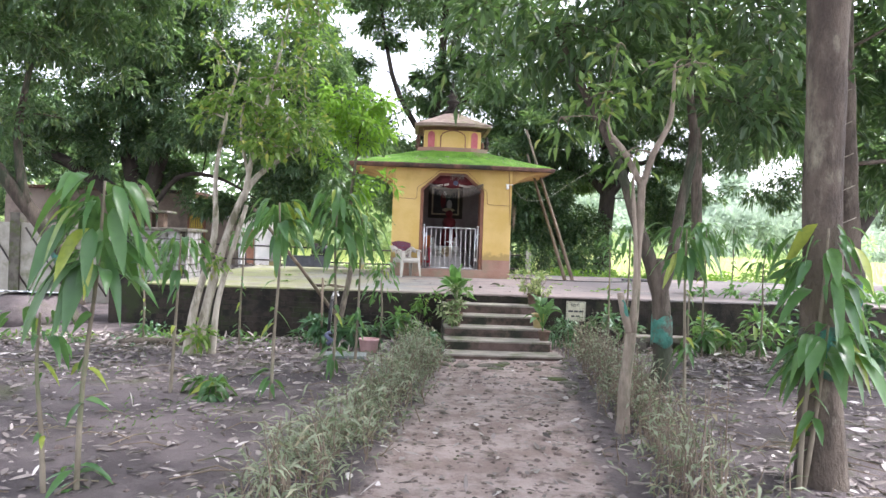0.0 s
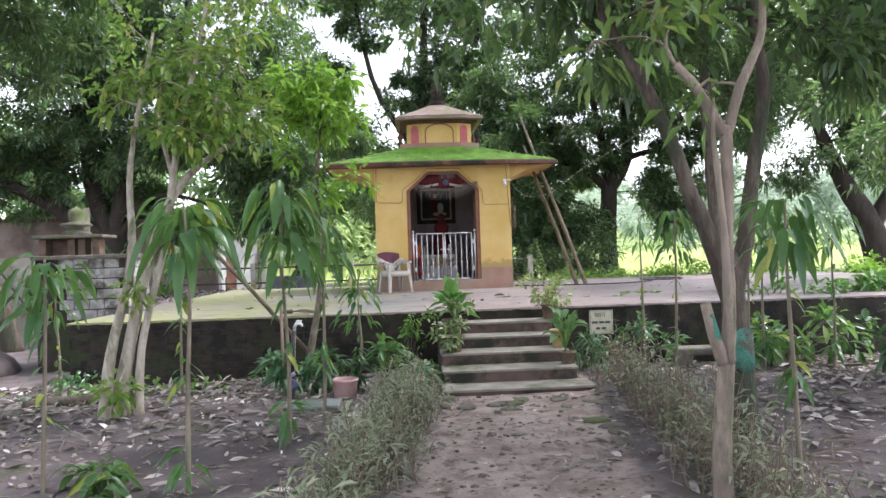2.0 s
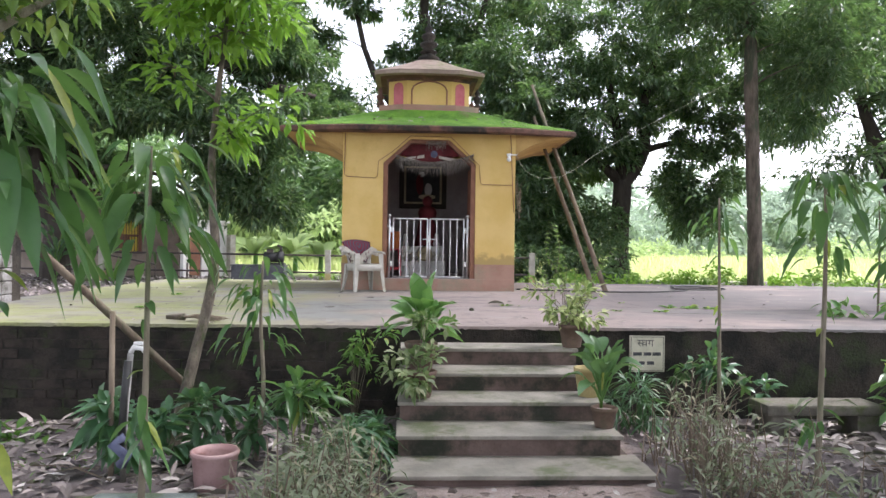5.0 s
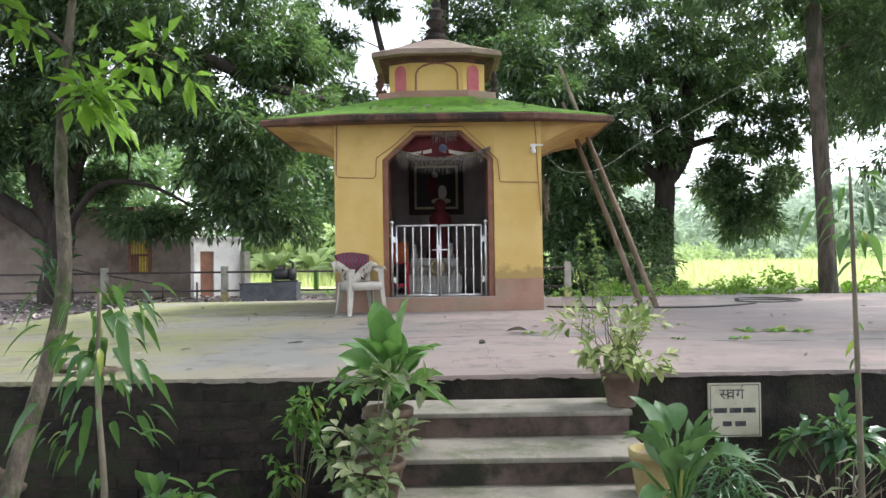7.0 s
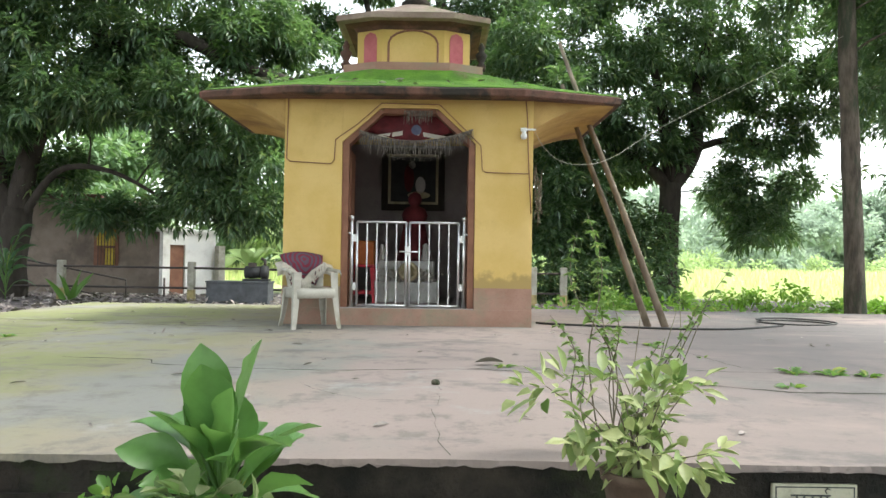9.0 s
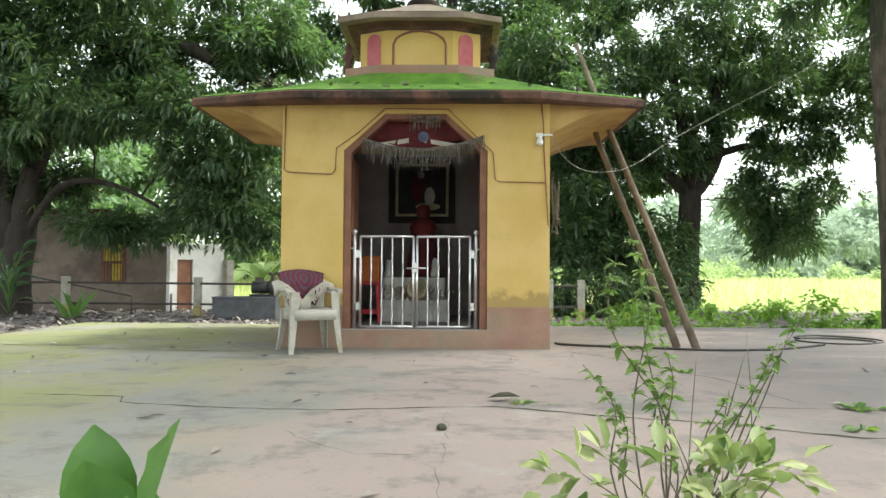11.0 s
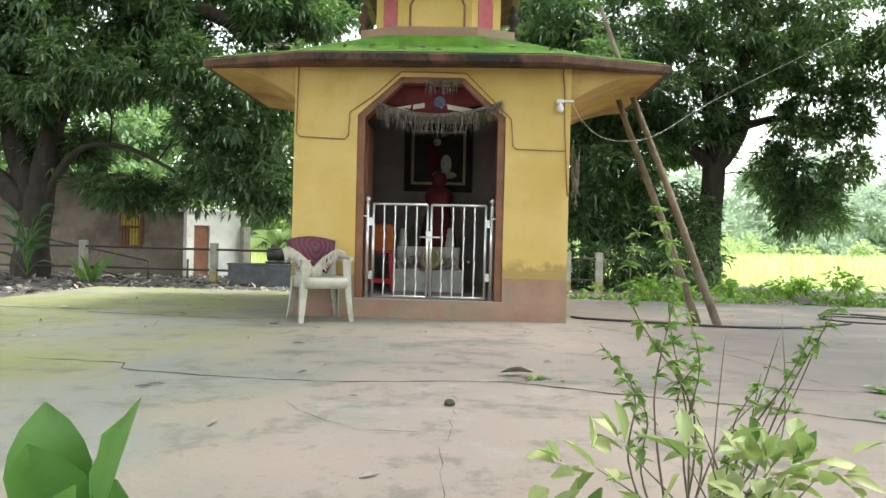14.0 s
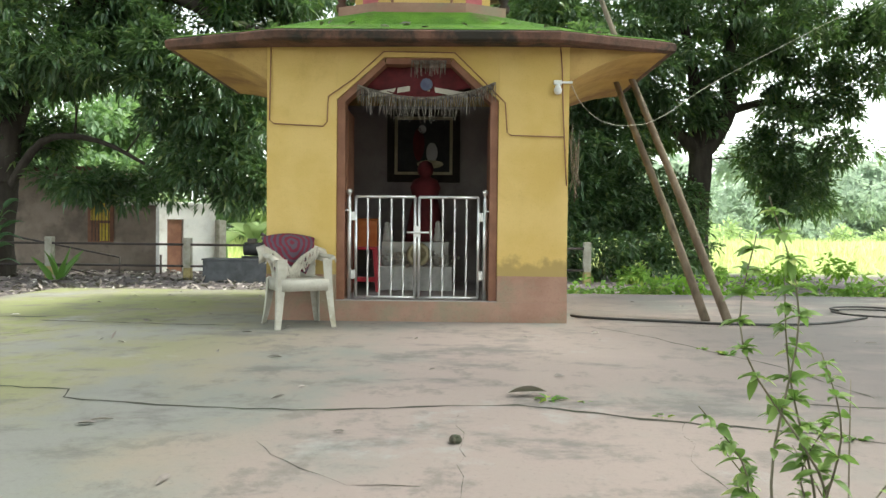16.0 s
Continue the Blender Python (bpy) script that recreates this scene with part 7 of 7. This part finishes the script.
def ground_height(x, y):
    h = 0.05 * noise.noise(Vector((x * 0.9, y * 0.9, 0))) + 0.018 * noise.noise(Vector((x * 4, y * 4, 2)))
    off = abs(x - (1.33 + 0.147 * y))
    h += 0.035 * min(1.0, max(0.0, (off - 0.6) / 0.5))
    return h - 0.10 * min(1.0, max(0.0, (y + 7.2) / 1.8)) * (off > 0.9)


# dry twigs under the trees
tw_v, tw_f = [], []
rnd = random.Random(21)
for k in range(520):
    x, y = (rnd.uniform(1.5, 6.0), rnd.uniform(-13.5, -5.6)) if k % 4 else (rnd.uniform(-6.5, -1.6), rnd.uniform(-13, -6))
    a, L, z = rnd.uniform(0, 6.28), rnd.uniform(0.08, 0.5), ground_height(x, y)
    tube([(x, y, z + 0.006), (x + L * 0.5 * math.cos(a) + rnd.uniform(-0.03, 0.03), y + L * 0.5 * math.sin(a), z + rnd.uniform(0.01, 0.06)), (x + L * math.cos(a), y + L * math.sin(a), z + 0.01)], [0.005, 0.0045, 0.002], 4, tw_v, tw_f)
tagged(mesh_object("dry_twigs", tw_v, tw_f, M_WOOD), "dry twigs strewn over the soil", "twigs", kind="stuff")

# fallen leaves and clods
n = 15000
lx, ly = rng.uniform(-7.5, 6.5, n), rng.uniform(-14.5, -5.3, n)
off = np.abs(lx - (1.33 + 0.147 * ly))
keep = (rng.uniform(0, 1, n) < np.where(off < 0.7, 0.5, np.where(lx > 0.8, 1.0, 0.75))) & ~((lx > -0.5) & (lx < 1.15) & (ly > -7.1))
lx, ly = lx[keep], ly[keep]
n = len(lx)
lz = np.array([ground_height(a, b) for a, b in zip(lx, ly)]) + rng.uniform(0.004, 0.02, n)
tagged(leaves("leaf_litter", np.stack([lx, ly, lz], 1), np.stack([rng.normal(0, 1, n), rng.normal(0, 1, n), rng.normal(0.03, 0.10, n)], 1), 0.03 + 0.14 * rng.uniform(0, 1, n) ** 2.0, 0.014 + 0.036 * rng.uniform(0, 1, n) ** 1.6, M_LITTER, droop=0.05, seg=3, fold=0.12, rng=rng), "brown and pale fallen leaves on the soil", "leaf litter", kind="stuff")
n = 2400
lx, ly = np.where(rng.uniform(0, 1, n) < 0.6, rng.uniform(-6.5, -0.9, n), rng.uniform(1.7, 5.5, n)), -5.4 - 3.4 * rng.uniform(0, 1, n) ** 1.5
lz = np.array([ground_height(a, b) for a, b in zip(lx, ly)]) + rng.uniform(0.006, 0.03, n)
tagged(leaves("drifted_leaves", np.stack([lx, ly, lz], 1), np.stack([rng.normal(0, 1, n), rng.normal(0, 1, n), rng.normal(0.05, 0.16, n)], 1), rng.uniform(0.08, 0.19, n), rng.uniform(0.025, 0.06, n), M_LITTER, droop=0.12, seg=3, fold=0.3, rng=rng), "large curled dry leaves drifted below the wall", "leaf litter", kind="stuff")
v, f = [], []
rnd = random.Random(15)
for k in range(6000):
    x, y = rnd.uniform(-6.5, 5.5), rnd.uniform(-13.5, -5.6)
    if abs(x - (1.33 + 0.147 * y)) > 0.75 and rnd.random() < 0.6 or (-0.5 < x < 1.15 and y > -7.1):
        continue
    r, z = rnd.uniform(0.008, 0.034) * (1.25 if rnd.random() < 0.2 else 0.7), ground_height(x, y)
    s = len(v)
    for q, h in ((1, -0.4), (0.85, 0.2), (0.35, 0.45)):
        v += [(x + r * q * math.cos(a) * rnd.uniform(0.7, 1.3), y + r * q * math.sin(a) * rnd.uniform(0.7, 1.3), z + r * h) for a in (0, 1.257, 2.513, 3.77, 5.027)]
    f += [(s + 5 * j + i, s + 5 * j + (i + 1) % 5, s + 5 * j + 5 + (i + 1) % 5, s + 5 * j + 5 + i) for j in (0, 1) for i in range(5)] + [tuple(range(s + 10, s + 15))]
tagged(mesh_object("soil_clods", v, f, M_CLOD), "small clods of earth on the trodden path", "soil", kind="stuff")
n = 2600
lx, ly = rng.uniform(-7, -1.3, n), rng.uniform(-12.5, -6.0, n)
patch = np.sin(lx * 2.1 + 1) * np.sin(ly * 1.7) > 0.25
lx, ly = lx[patch], ly[patch]
n = len(lx)
lz = np.array([ground_height(a, b) for a, b in zip(lx, ly)])
a = rng.uniform(0, 6.28, n)
tagged(leaves("sparse_grass", np.stack([lx, ly, lz], 1), np.stack([np.cos(a) * 0.7, np.sin(a) * 0.7, np.full(n, 0.7)], 1), rng.uniform(0.03, 0.08, n), 0.008, M_WEED, droop=0.3, rng=rng), "sparse short grass on the soil", "grass", kind="stuff")

# low seedling with large drooping leaves, and a worn broom on the platform
shrub("seedling", -2.5, -9.75, 0.0, "low seedling with broad drooping leaves", [(0, 0, 0.16, 0.14, 0.14, 0.10, 7), (-0.12, 0.2, 0.14, 0.10, 0.10, 0.08, 4)], (0.20, 0.07), M_ASHOKA, 5, 0.06, 8, seed=141, droop=0.7, seg=5)
broom = thing("twig_broom", -2.05, -4.95, P + 0.002, "worn brown twig broom lying on the platform", "broom", rz=-8)
v, f = [], []
for k in range(70):
    a, s = rng.normal(0, 0.16), rng.uniform(0.22, 0.38)
    tube([(-0.18, rng.normal(0, 0.01), 0.03), (-0.18 + s * 0.5, 0.5 * s * a, 0.03 + rng.uniform(0, 0.03)), (-0.18 + s, s * a * 1.3, 0.008 + rng.uniform(0, 0.02))], [0.003, 0.003, 0.002], 4, v, f)
mesh_object("bristle", v, f, M_WOOD, broom)["kind"] = "stuff"
solid([(-0.30, 0.0, 0.03), (-0.14, 0, 0.035)], [0.018, 0.03], 9, M_BARK, "binding", broom)

# courses of blackened brick in the retaining wall
wall = bpy.data.objects["retaining_wall"]
rnd = random.Random(77)
first = part("brick", box(-0.108, 0.108, -0.012, 0.03, -0.033, 0.033), M_DARKBRICK, wall)
first.location = (-4.70, -5.128, 0.6)
for row in range(8):
    for k in range(19):
        x, z = -4.70 + 0.232 * k + (0.116 if row % 2 else 0), 0.6 - 0.079 * row
        if x > -0.62 or (row == 0 and k == 0) or rnd.random() < 0.2:
            continue
        ob = new("brick", first.data)
        ob.parent = wall
        ob.matrix_local = pose(x + rnd.uniform(-0.006, 0.006), -5.128 + rnd.uniform(-0.004, 0.007), z + rnd.uniform(-0.003, 0.003), rnd.uniform(-1.5, 1.5), rnd.uniform(-1, 1), rnd.uniform(-1.2, 1.2))
